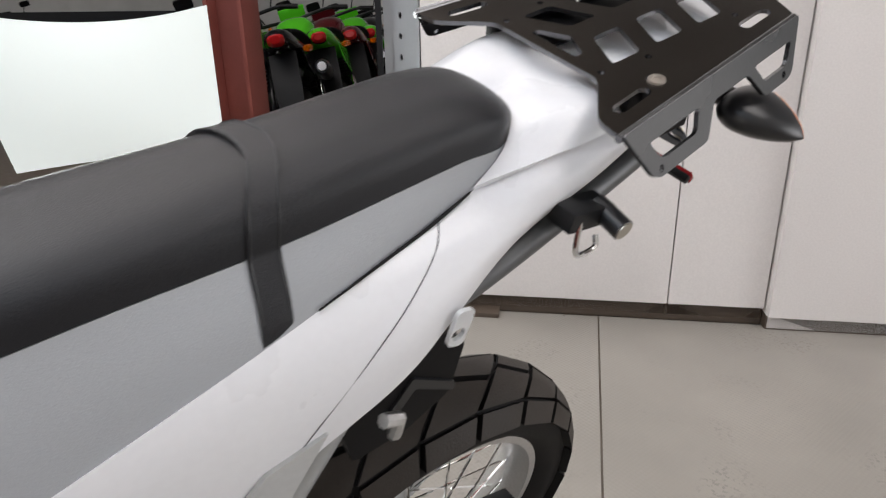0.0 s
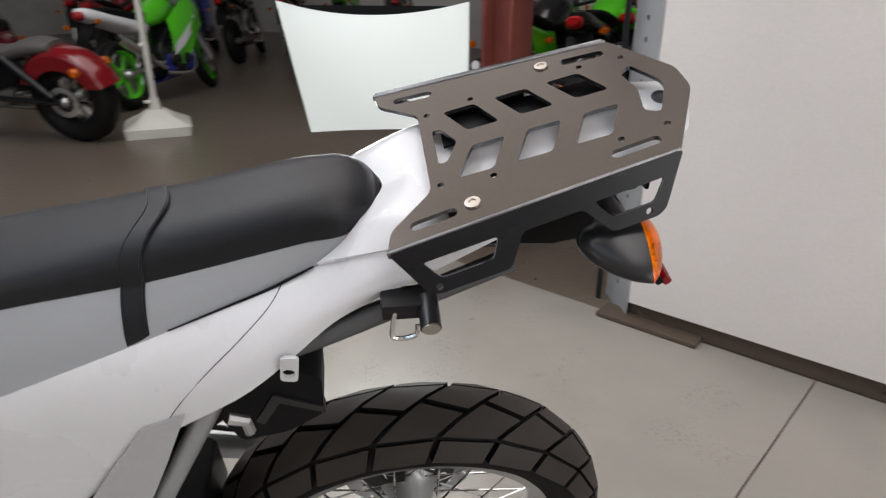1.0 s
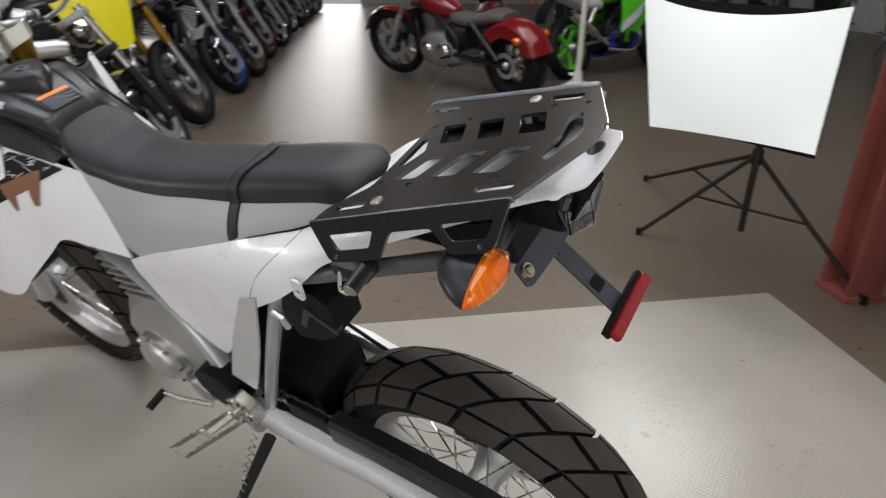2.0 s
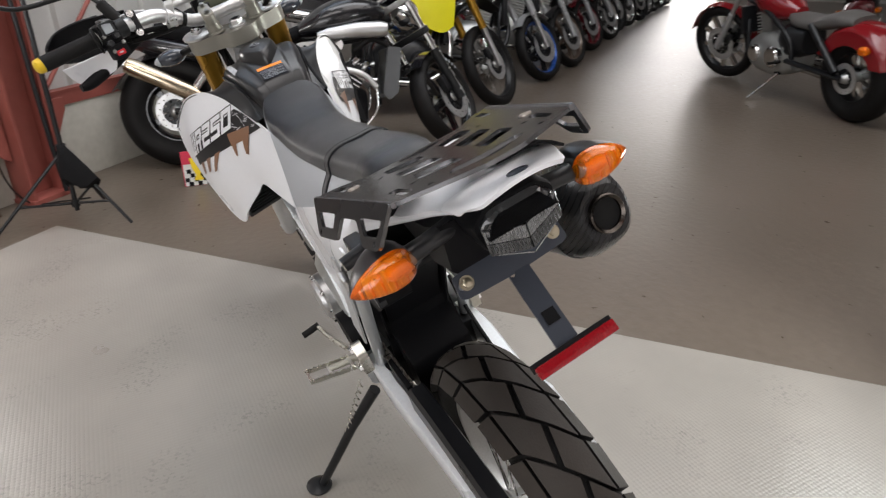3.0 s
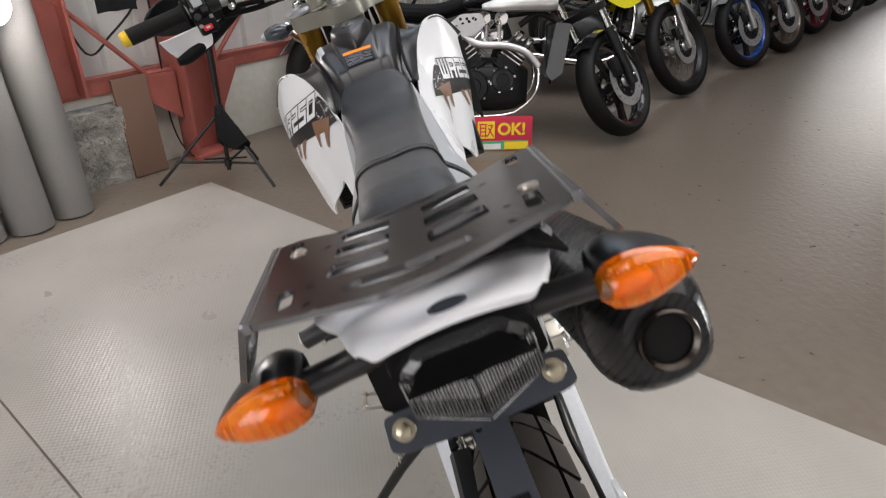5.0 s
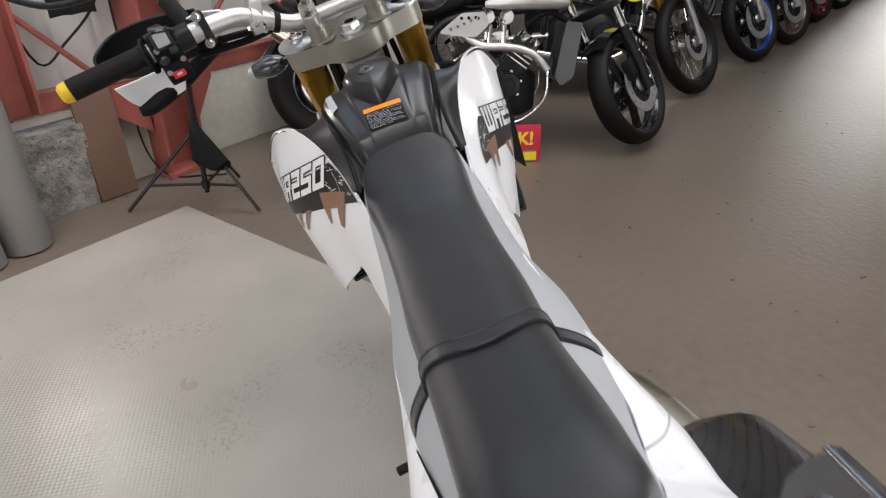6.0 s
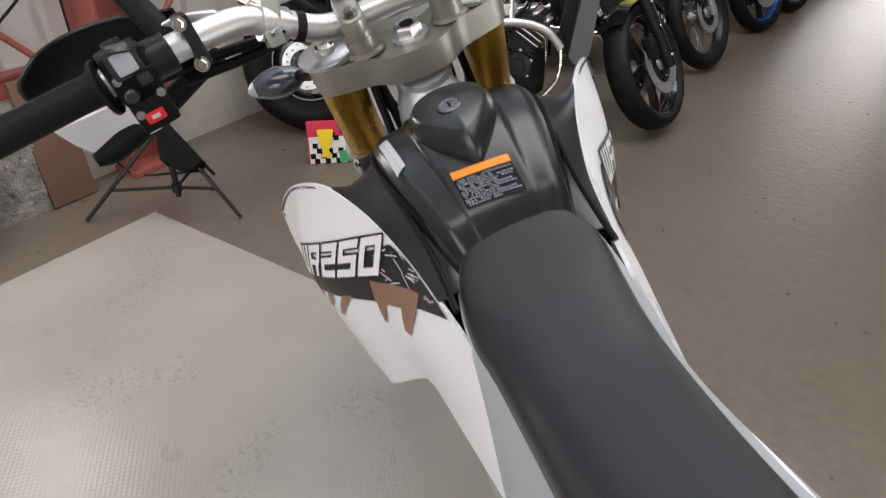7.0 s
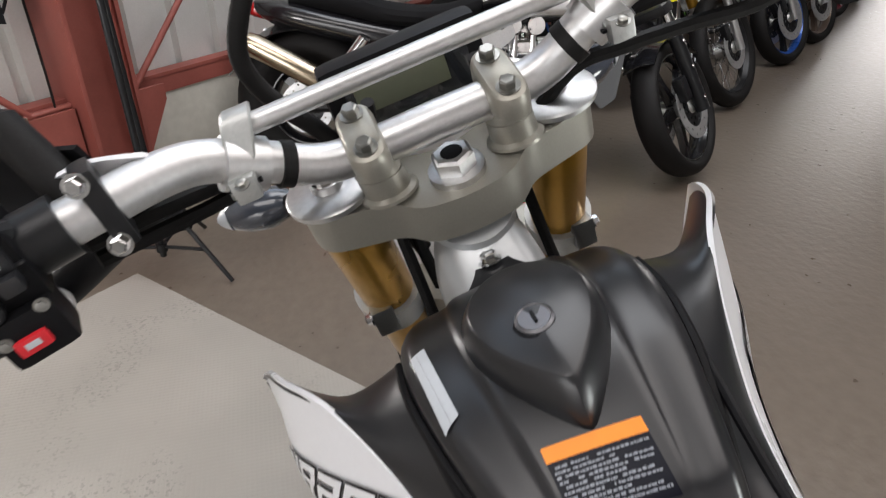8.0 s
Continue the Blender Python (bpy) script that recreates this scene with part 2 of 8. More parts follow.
OUTW = mat("outdoor_brightness", (1.0, 0.95, 0.92), 1.0, emit=2.6, var=0.02)
STONE = concrete("rough_rubble", (0.05, 0.046, 0.040), (0.40, 0.38, 0.35), 0.8, 0.95, 16)

# ------------------------------------------------------------------ mesh helpers


def part(name, bm, material, parent=None, label="", smooth=38.0, m=None):
    """Links a bmesh as one mesh object; sharp where faces meet at more than the given angle."""
    if m is not None:
        bm.transform(m)
    bmesh.ops.recalc_face_normals(bm, faces=bm.faces[:])
    for f in bm.faces:
        f.smooth = True
    lim = radians(smooth)
    for e in bm.edges:
        e.smooth = len(e.link_faces) == 2 and e.calc_face_angle(0.0) < lim
    me = bpy.data.meshes.new(name)
    bm.to_mesh(me)
    bm.free()
    for mm in (material if isinstance(material, (list, tuple)) else [material]):
        me.materials.append(mm)
    ob = new(name, me)
    if parent:
        ob.parent = parent
    if label:
        ob["label"] = label
    return ob


def thing(name, m, label, category, group="", kind=""):
    ob = new(name)
    ob.empty_display_size = 0.1
    ob.matrix_world = m
    return tagged(ob, label, category, group, kind)


def B():
    return bmesh.new()


def join(bm, other, m=None):
    if m is not None:
        other.transform(m)
    me = bpy.data.meshes.new("tmp")
    other.to_mesh(me)
    other.free()
    bm.from_mesh(me)
    bpy.data.meshes.remove(me)
    return bm


def box(bm, c, s, bev=0.0, m=None, seg=2):
    b = B()
    bmesh.ops.create_cube(b, size=1.0)
    for v in b.verts:
        v.co = Vector((v.co.x * s[0], v.co.y * s[1], v.co.z * s[2]))
    if bev:
        bmesh.ops.bevel(b, geom=b.edges[:], offset=bev, segments=seg, profile=0.7, affect="EDGES")
    b.transform(Matrix.Translation(c) if m is None else m @ Matrix.Translation(c))
    return join(bm, b)


def ring(bm, a, b):
    n = len(a)
    for i in range(n):
        j = (i + 1) % n
        bm.faces.new((a[i], a[j], b[j], b[i]))


def loft(bm, rings, cap=True):
    vs = [[bm.verts.new(p) for p in r] for r in rings]
    for a, b in zip(vs, vs[1:]):
        ring(bm, a, b)
    if cap:
        bm.faces.new(vs[0][::-1])
        bm.faces.new(vs[-1])
    return bm


def spline(pts, n):
    """n points of a smooth curve through pts."""
    p = [Vector(q) for q in pts]
    if len(p) == 2:
        return [p[0].lerp(p[1], i / (n - 1)) for i in range(n)]
    out = []
    k = len(p) - 1
    for i in range(n):
        t = i * k / (n - 1)
        s = min(int(t), k - 1)
        f = t - s
        a, b, c, d = p[max(s - 1, 0)], p[s], p[s + 1], p[min(s + 2, k)]
        out.append(0.5 * (2 * b + (c - a) * f + (2 * a - 5 * b + 4 * c - d) * f * f + (3 * b - 3 * c + d - a) * f ** 3))
    return out


def tube(bm, pts, r, n=10, cap=True, smooth=0, flat=1.0):
    """A round bar along pts; r a number or one for each point."""
    p = spline(pts, smooth) if smooth else [Vector(q) for q in pts]
    rs = [r] * len(p) if not isinstance(r, (list, tuple)) else [spline([(x, 0, 0) for x in r], len(p))[i].x for i in range(len(p))]
    rings = []
    side = None
    for i, q in enumerate(p):
        d = (p[min(i + 1, len(p) - 1)] - p[max(i - 1, 0)]).normalized()
        if side is None:
            side = d.orthogonal().normalized()
            if abs(d.z) < 0.9:
                side = d.cross(Vector((0, 0, 1))).normalized()
        side = (side - d * side.dot(d)).normalized()
        up = d.cross(side)
        rings.append([q + (side * math.cos(a) + up * (flat * math.sin(a))) * rs[i] for a in (2 * math.pi * k / n for k in range(n))])
    return loft(bm, rings, cap)


def lathe(bm, prof, n=32, axis="Y", at=(0, 0, 0), closed=False):
    """Turns a profile of (radius, along) about an axis through at."""
    rings = []
    for r, h in prof:
        rr = []
        for k in range(n):
            a = 2 * math.pi * k / n
            c, s = r * math.cos(a), r * math.sin(a)
            q = {"Y": (c, h, s), "Z": (c, s, h), "X": (h, c, s)}[axis]
            rr.append(Vector(q) + Vector(at))
        rings.append(rr)
    if closed:
        rings.append(rings[0])
        vs = [[bm.verts.new(q) for q in r] for r in rings[:-1]]
        for i in range(len(vs)):
            ring(bm, vs[i], vs[(i + 1) % len(vs)])
        return bm
    return loft(bm, rings, True)


def body_loft(secs, n=18, p=0.8):
    """A rounded body from sections (x, half width, low z, high z)."""
    rings = []
    for x, w_, z0, z1 in secs:
        r_ = []
        for k in range(n):
            a = 2 * math.pi * k / n
            c, s = math.cos(a), math.sin(a)
            r_.append(Vector((x, w_ * math.copysign(abs(c) ** p, c), (z0 + z1) / 2 + (z1 - z0) / 2 * math.copysign(abs(s) ** p, s))))
        rings.append(r_)
    rr = list(zip(*[spline([r[k] for r in rings], len(secs) * 4) for k in range(n)]))
    return loft(B(), rr)


def plate(bm, outline, holes, t, m, bev=0.0):
    """A flat plate of thickness t with holes, outline in its own x, y; m places it."""
    b = B()
    edges = []
    for loop in [outline] + list(holes):
        vs = [b.verts.new((x, y, 0)) for x, y in loop]
        edges += [b.edges.new((vs[i], vs[(i + 1) % len(vs)])) for i in range(len(vs))]
    bmesh.ops.triangle_fill(b, use_beauty=True, use_dissolve=False, edges=edges)
    bmesh.ops.recalc_face_normals(b, faces=b.faces[:])
    r = bmesh.ops.extrude_face_region(b, geom=b.faces[:])
    for f in b.faces:
        f.material_index = int(len(f.verts) == 4)
    for v in r["geom"]:
        if isinstance(v, bmesh.types.BMVert):
            v.co.z -= t
    return join(bm, b, m)


def rounded(pts, r, n=4):
    """The polygon pts with its corners rounded."""
    out = []
    k = len(pts)
    for i in range(k):
        a, b, c = Vector(pts[i - 1]), Vector(pts[i]), Vector(pts[(i + 1) % k])
        d1, d2 = (a - b), (c - b)
        rr = min(r, d1.length * 0.45, d2.length * 0.45)
        p, q = b + d1.normalized() * rr, b + d2.normalized() * rr
        for j in range(n + 1):
            f = j / n
            out.append(tuple(p * (1 - f) ** 2 + b * (2 * f * (1 - f)) + q * f * f))
    return out


def circle(x, y, r, n=12):
    return [(x + r * math.cos(2 * math.pi * k / n), y + r * math.sin(2 * math.pi * k / n)) for k in range(n)]


def slot(x0, y0, x1, y1, r, n=6):
    """A slot with round ends."""
    a, b = Vector((x0, y0)), Vector((x1, y1))
    w = math.atan2(b.y - a.y, b.x - a.x)
    return [(b.x + r * math.cos(w - math.pi / 2 + math.pi * i / n), b.y + r * math.sin(w - math.pi / 2 + math.pi * i / n)) for i in range(n + 1)] + \
        [(a.x + r * math.cos(w + math.pi / 2 + math.pi * i / n), a.y + r * math.sin(w + math.pi / 2 + math.pi * i / n)) for i in range(n + 1)]


def skin(bm, rows, nu=20, nv=14, t=0.003, flip=1):
    """A curved panel of thickness t through rows of points."""
    cols = [spline(r, nv) for r in rows]
    grid = [list(g) for g in zip(*[spline([c[j] for c in cols], nu) for j in range(nv)])]
    nrm = []
    for i in range(nu):
        nr = []
        for j in range(nv):
            a = grid[min(i + 1, nu - 1)][j] - grid[max(i - 1, 0)][j]
            b = grid[i][min(j + 1, nv - 1)] - grid[i][max(j - 1, 0)]
            nr.append(a.cross(b).normalized() * flip)
        nrm.append(nr)
    top = [[bm.verts.new(grid[i][j]) for j in range(nv)] for i in range(nu)]
    bot = [[bm.verts.new(grid[i][j] - nrm[i][j] * t) for j in range(nv)] for i in range(nu)]
    for i in range(nu - 1):
        for j in range(nv - 1):
            bm.faces.new((top[i][j], top[i + 1][j], top[i + 1][j + 1], top[i][j + 1]))
            bm.faces.new((bot[i][j], bot[i][j + 1], bot[i + 1][j + 1], bot[i + 1][j]))
    for i in range(nu - 1):
        bm.faces.new((top[i][0], bot[i][0], bot[i + 1][0], top[i + 1][0]))
        bm.faces.new((top[i][-1], top[i + 1][-1], bot[i + 1][-1], bot[i][-1]))
    for j in range(nv - 1):
        bm.faces.new((top[0][j], top[0][j + 1], bot[0][j + 1], bot[0][j]))
        bm.faces.new((top[-1][j], bot[-1][j], bot[-1][j + 1], top[-1][j + 1]))
    return bm


def mirror(rows):
    return [[(x, -y, z) for x, y, z in r] for r in rows]


def bolt(bm, at, axis, r=0.007, h=0.005):
    """A hexagon head with a washer at a point, pointing along axis."""
    m = Matrix.Translation(at) @ Vector(axis).to_track_quat("Z", "Y").to_matrix().to_4x4()
    lathe_b = lathe(B(), [(r * 1.45, 0), (r * 1.45, h * 0.25)], 16, "Z")
    join(bm, lathe_b, m)
    return join(bm, lathe(B(), [(r, h * 0.2), (r, h), (r * 0.8, h * 1.15)], 6, "Z"), m)


def writing(name, text, size, m, material, parent=None, shear=0.0, bold=0.0, sx=1.0, thick=0.0004):
    cu = bpy.data.curves.new(name, "FONT")
    cu.body, cu.size, cu.extrude, cu.shear, cu.offset = text, size, thick, shear, bold
    cu.align_x = cu.align_y = "CENTER"
    ob = new("tmp_text", cu)
    dg = bpy.context.evaluated_depsgraph_get()
    me = bpy.data.meshes.new_from_object(ob.evaluated_get(dg))
    bpy.data.objects.remove(ob)
    me.name = name
    me.transform(m @ Matrix.Diagonal((sx, 1, 1, 1)))
    me.materials.clear()
    me.materials.append(material)
    ob = new(name, me)
    if parent:
        ob.parent = parent
    return ob

# ------------------------------------------------------------------ the building


def room_part(name, build, material, label="", category="", parent=None, kind="structure", smooth=38.0):
    bm = B()
    build(bm)
    ob = part(name, bm, material, parent, "", smooth, m=ROOM)
    return tagged(ob, label, category, "", kind)


room_part("ground", lambda b: box(b, (0, 0, -0.16), (400, 400, 0.1)), concrete("yard", (0.2, 0.19, 0.18), (0.3, 0.29, 0.27), 0.7, 0.9), "pale yard ground reaching to the horizon", "ground")
room_part("floor", lambda b: box(b, (-2.8, -5.3, -0.05), (12.0, 20.6, 0.1)), FLOORC, "brown sealed concrete workshop floor, worn and glossy", "floor")


def wall_front(b):
    # low block wall with a ragged opening, butting at its sides
    box(b, (3.05, -8.6, 0.21), (0.18, 15.6, 0.42), 0.004)
    box(b, (3.05, 2.2, 0.21), (0.18, 5.5, 0.42), 0.004)
    box(b, (3.05, -0.675, 0.02), (0.18, 0.25, 0.04))
    box(b, (3.05, -0.675, 0.39), (0.18, 0.25, 0.06))


room_part("wall_front", wall_front, WALLC, "low pale painted block wall with worn stains", "wall")
def rubble(b):
    nv_, nz = 34, 44
    g = [[b.verts.new((2.868 + random.uniform(-0.0035, 0.0035), -0.79 + 0.26 * i / (nv_ - 1), 0.355 * j / (nz - 1))) for j in range(nz)] for i in range(nv_)]
    for i in range(nv_ - 1):
        for j in range(nz - 1):
            b.faces.new((g[i][j], g[i + 1][j], g[i + 1][j + 1], g[i][j + 1]))
    box(b, (2.92, -0.66, 0.177), (0.085, 0.258, 0.352))
    for k in range(40):
        c = (2.868, -0.66 + random.uniform(-0.12, 0.12), random.uniform(0.01, 0.33))
        box(b, c, tuple(random.uniform(0.005, 0.013) for _ in range(3)), 0.002, m=Matrix.Translation(c) @ pose(0, 0, 0, random.uniform(0, 60), random.uniform(0, 60), random.uniform(0, 60)) @ Matrix.Translation(-Vector(c)))


room_part("rubble", rubble, STONE, "rough grey rubble stones at the foot of the wall", "rubble")


def corrugated(b):
    n0, w = 0, 0.20
    top = 4.4
    v = -16.4
    prof = []
    while v < 5:
        prof += [(3.03, v), (3.03, v + 0.15), (3.055, v + 0.162), (3.055, v + 0.188), (3.03, v + w)]
        v += w
    # sheets below and above the window band, and on both sides of it
    for z0, z1, inside in ((0.42, 2.7, True), (2.7, 3.9, False), (3.9, top, True)):
        for i in range(len(prof) - 1):
            if not inside and -4.0 < (prof[i][1] + prof[i + 1][1]) / 2 < 1.6:
                continue
            (ua, va), (ub, vb_) = prof[i], prof[i + 1]
            f = [b.verts.new(q) for q in ((ua, va, z0), (ub, vb_, z0), (ub, vb_, z1), (ua, va, z1))]
            g = [b.verts.new(q) for q in ((3.10, va, z0), (3.10, vb_, z0), (3.10, vb_, z1), (3.10, va, z1))]
            b.faces.new(f)
            b.faces.new(g[::-1])
            b.faces.new((f[3], f[2], g[2], g[3]))
            b.faces.new((f[1], f[0], g[0], g[1]))
    bmesh.ops.remove_doubles(b, verts=b.verts[:], dist=0.0004)


room_part("wall_cladding", corrugated, CORRUG, "grey corrugated metal wall sheet above the block wall", "wall", smooth=20)


# unseen window band, assumed from bluish reflections on seat and rack
def window_1():
    w = thing("window_1", ROOM, "assumed high band of grey framed windows, out of view", "window", "", "structure")
    fr = B()
    for z in (2.72, 3.88):
        box(fr, (3.065, -1.2, z), (0.05, 5.6, 0.04), 0.004)
    for k in range(6):
        box(fr, (3.065, -3.98 + 1.112 * k, 3.3), (0.05, 0.04, 1.12), 0.004)
    part("window_frame", fr, POSTG, w)
    for k in range(5):
        pane = part("pane", box(B(), (3.065, -3.424 + 1.112 * k, 3.3), (0.005, 1.06, 1.11)), PANEG, w, "clear pane")
        pane.visible_shadow = False


window_1()


def h_column(b, u, v, w=0.2, d=0.2, top=4.4, low=0.0):
    mid, h = (top + low) / 2, top - low
    box(b, (u, v - w / 2 + 0.008, mid), (d, 0.016, h), 0.003)
    box(b, (u, v + w / 2 - 0.008, mid), (d, 0.016, h), 0.003)
    box(b, (u, v, mid), (0.012, w - 0.03, h))
    if low == 0:
        box(b, (u, v, 0.012), (d + 0.02, w + 0.02, 0.024), 0.003)


for v in (-1.21, -4.9, -8.6, -12.3, 3.1):
    room_part("steel_column", lambda b: h_column(b, 2.93, v), REDPAINT, "oxide-red painted steel H column against the wall", "column")
room_part("steel_column", lambda b: h_column(b, 2.95, -0.60, 0.13, 0.15, 4.4, 0.42), REDPAINT, "oxide-red steel post standing on the block wall", "column")
room_part("steel_column", lambda b: h_column(b, -1.62, -0.93, 0.15, 0.15), REDPAINT, "oxide-red steel column standing beside the white panels", "column")
room_part("wall_beam", lambda b: [box(b, (2.985, -7.0, 0.44), (0.07, 18.0, 0.075), 0.004), box(b, (2.955, -7.0, 0.475), (0.02, 18.0, 0.012))], REDPAINT, "horizontal red steel rail along the wall", "beam")
for a, c in (((-1.30, 0.40), (-2.6, 1.75)), ((-1.12, 0.30), (-0.25, 1.25)), ((-1.12, 0.46), (-0.95, 0.46))):
    room_part("wall_brace", lambda b: tube(b, [(2.93, a[0], a[1]), (2.93, c[0], c[1])], 0.012, 10), REDPAINT, "slanting red steel brace rod on the wall", "brace")
room_part("gusset_plate", lambda b: plate(b, [(-1.10, 0.46), (-0.80, 0.46), (-0.86, 0.40), (-1.10, 0.22)], [], 0.012, Matrix(((0, 0, 1, 2.9), (1, 0, 0, 0), (0, 1, 0, 0), (0, 0, 0, 1)))), REDPAINT, "red triangular steel gusset plate at the column", "gusset")
room_part("gusset_plate", lambda b: plate(b, [(-1.32, 0.46), (-1.45, 0.46), (-1.45, 0.40), (-1.32, 0.18)], [], 0.012, Matrix(((0, 0, 1, 2.9), (1, 0, 0, 0), (0, 1, 0, 0), (0, 0, 0, 1)))), REDPAINT, "red triangular steel gusset plate at the column", "gusset")
room_part("ceiling", lambda b: box(b, (-2.8, -5.3, 4.46), (12.0, 20.6, 0.1)), CEILM, "plain pale sheet ceiling", "ceiling")
room_part("wall_back", lambda b: [box(b, (-8.9, -5.3, 2.2), (0.2, 20.8, 4.4))], CORRUG, "plain grey far wall", "wall")
# opening in the side wall is made up to hold the fill lamp
room_part("wall_side", lambda b: [box(b, (-4.9, 5.1, 2.2), (8.0, 0.2, 4.4)), box(b, (2.7, 5.1, 2.2), (1.2, 0.2, 4.4)), box(b, (0.6, 5.1, 3.55), (3.0, 0.2, 1.7))], CORRUG, "plain grey side wall with an added opening, out of view", "wall")
room_part("wall_gate", lambda b: [box(b, (2.6, -15.7, 2.2), (1.2, 0.2, 4.4)), box(b, (-4.65, -15.7, 2.2), (8.3, 0.2, 4.4)), box(b, (0.75, -15.7, 4.0), (2.5, 0.2, 0.8))], CORRUG, "grey end wall with a wide open gateway", "wall")
room_part("backdrop", lambda b: box(b, (0.0, -24.0, 2.2), (30, 0.1, 7.0)), OUTW, "bright overexposed daylight outside the gateway", "backdrop")

# pale floor sheets under the motorcycle, one seam between them
def sheet(b, pts, z=0.004):
    plate(b, pts, [], z, Matrix.Translation((0, 0, z)))


room_part("floor_sheet", lambda b: sheet(b, [(-1.30, -0.965), (2.53, -0.965), (2.555, 0.255), (-1.30, 0.462)]), MATS, "pale grey studded floor sheet with black scuffs under the motorcycle", "floor sheet")
room_part("floor_sheet", lambda b: sheet(b, [(-1.30, 0.468), (2.555, 0.261), (2.58, 1.60), (-1.30, 1.75)], 0.0045), MATS, "pale grey studded floor sheet butting the first one", "floor sheet")
room_part("floor_sheet", lambda b: sheet(b, [(-1.30, 1.756), (2.58, 1.606), (2.6, 3.0), (-1.30, 3.0)]), MATS, "pale grey studded floor sheet butting the second one", "floor sheet")


# ------------------------------------------------------------------ white cabinets behind the tail
def cabinet(v0, v1, u_face, z0, name_label):
    c = thing("cabinet", ROOM, name_label, "cabinet", "white cabinets")
    part("body", box(B(), (u_face - 0.17, (v0 + v1) / 2, 1.15), (0.30, v1 - v0 - 0.004, 2.3 - 2 * z0 + 0.1), 0.004), PANELW, c)
    part("door", box(B(), (u_face - 0.009, (v0 + v1) / 2, z0 + 1.12), (0.018, v1 - v0 - 0.003, 2.24), 0.002), PANELW, c, "flat white door panel")
    part("plinth", box(B(), (u_face - 0.10, (v0 + v1) / 2, z0 / 2), (0.16, v1 - v0, z0 - 0.006)), PLINTH, c, "dark brown plinth")
    return c


cabinet(-0.145, 0.689, -1.29, 0.07, "plain white steel cabinet on a brown plinth")
cabinet(0.69, 1.0, -1.29, 0.07, "narrow white steel cabinet on a brown plinth")
cabinet(1.003, 2.6, -1.25, 0.055, "large white cabinet standing proud of its neighbours")


def slotted_post():
    t = thing("rack_post", ROOM, "grey perforated steel angle post with a row of round holes", "post")
    a, b = Vector((-1.292, -0.150, 0)), Vector((-1.444, -0.300, 0))
    e, L_ = (b - a).normalized(), (b - a).length
    holes = [circle(L_ / 2, 0.10 + 0.065 * k, 0.0105) for k in range(34)]
    m = Matrix(((e.x, 0, -e.y, a.x), (e.y, 0, e.x, a.y), (0, 1, 0, 0), (0, 0, 0, 1)))
    part("flange", plate(B(), [(0, 0.0), (L_, 0.0), (L_, 2.3), (0, 2.3)], holes, 0.004, m), POSTG, t)
    # added black plate replaces the shade inside the holes
    part("backing", plate(B(), [(0.01, 0.0), (L_ - 0.01, 0.0), (L_ - 0.01, 2.28), (0.01, 2.28)], [], 0.003, Matrix.Translation((0.70 * -0.016, -0.71 * -0.016, 0)) @ m), BLKMET, t, "black plate added behind the holes to darken them")
    part("inner_flange", box(B(), (-1.38, -0.30, 1.15), (0.004, 0.02, 2.3)), BLKMET, t)
    part("foot", box(B(), (-1.29, -0.06, 0.012), (0.10, 0.36, 0.018), 0.008), PLINTH, t, "flat brown steel foot")


slotted_post()


# ------------------------------------------------------------------ photo lights
def softbox():
    t = thing("softbox", Matrix.Identity(4), "glowing white cloth softbox on a black light stand", "softbox")
    rows = []
    L0, R0 = Vector((0.285, -1.612, 0)), Vector((-0.345, -1.405, 0))
    n = Vector((0.2, 0.61, 0)).normalized()
    for i in range(7):
        f = i / 6
        p = L0.lerp(R0, f)
        sag = 4 * f * (1 - f)
        top, bot = 1.05 - 0.045 * sag, 0.568 + 0.035 * f + 0.012 * sag
        rows.append([tuple(p + n * (0.02 * sag) + Vector((0.045 * (k - 2) / 2 * (1 - f), 0, bot + (top - bot) * k / 4)) + n * (0.03 * sag * (1 - (k - 2) ** 2 / 4))) for k in range(5)])
    part("diffuser", skin(B(), rows, 25, 15, 0.003), DIFFUSE, t, "white glowing diffuser cloth")
    back = []
    for k, (s, d) in enumerate(((1.0, 0.012), (0.95, 0.06), (0.55, 0.2), (0.15, 0.30))):
        c = (L0 + R0) / 2 + Vector((0, 0, 0.81)) - n * d
        e = (R0 - L0) / 2 * s
        hgt = 0.235 * s
        back.append([c - e * 0.97 - Vector((0.06 if s > 0.9 else 0.0, 0, hgt - 0.012)), c + e - Vector((0, 0, hgt - 0.012)), c + e + Vector((0, 0, hgt - 0.01)), c - e + Vector((0, 0, hgt - 0.01))])
    part("hood", loft(B(), back), BLKCLOTH, t, "black cloth hood")
    hub = Vector((-0.13, -1.93, 0))
    part("pole", tube(B(), [hub + Vector((0, 0, 0.1)), hub + Vector((0, 0, 0.82))], 0.014, 12), BLKMET, t)
    part("collar", tube(B(), [hub + Vector((0, 0, 0.40)), hub + Vector((0, 0, 0.46))], 0.022, 12), BLKMET, t)
    for fx_, fy_ in ((0.49, -2.66), (0.285, -1.87), (-0.62, -1.70)):
        foot = Vector((fx_, fy_, 0.012))
        part("leg", tube(B(), [hub + Vector((0, 0, 0.44)), foot], 0.010, 8), BLKMET, t)
        mid = (hub + Vector((0, 0, 0.44))).lerp(foot, 0.5)
        part("strut", tube(B(), [hub + Vector((0, 0, 0.2)), mid], 0.006, 6), BLKMET, t)
        part("rubber_foot", tube(B(), [foot + Vector((0, 0, 0.02)), foot - Vector((0, 0, 0.008))], 0.014, 8), RUBBER, t)
    return t


softbox()
area("softbox_lamp", (0.02, -1.40, 0.81), (0.3, 0.2, 0.75), 0.6, 0.44, 9, (0.97, 1.0, 0.98))


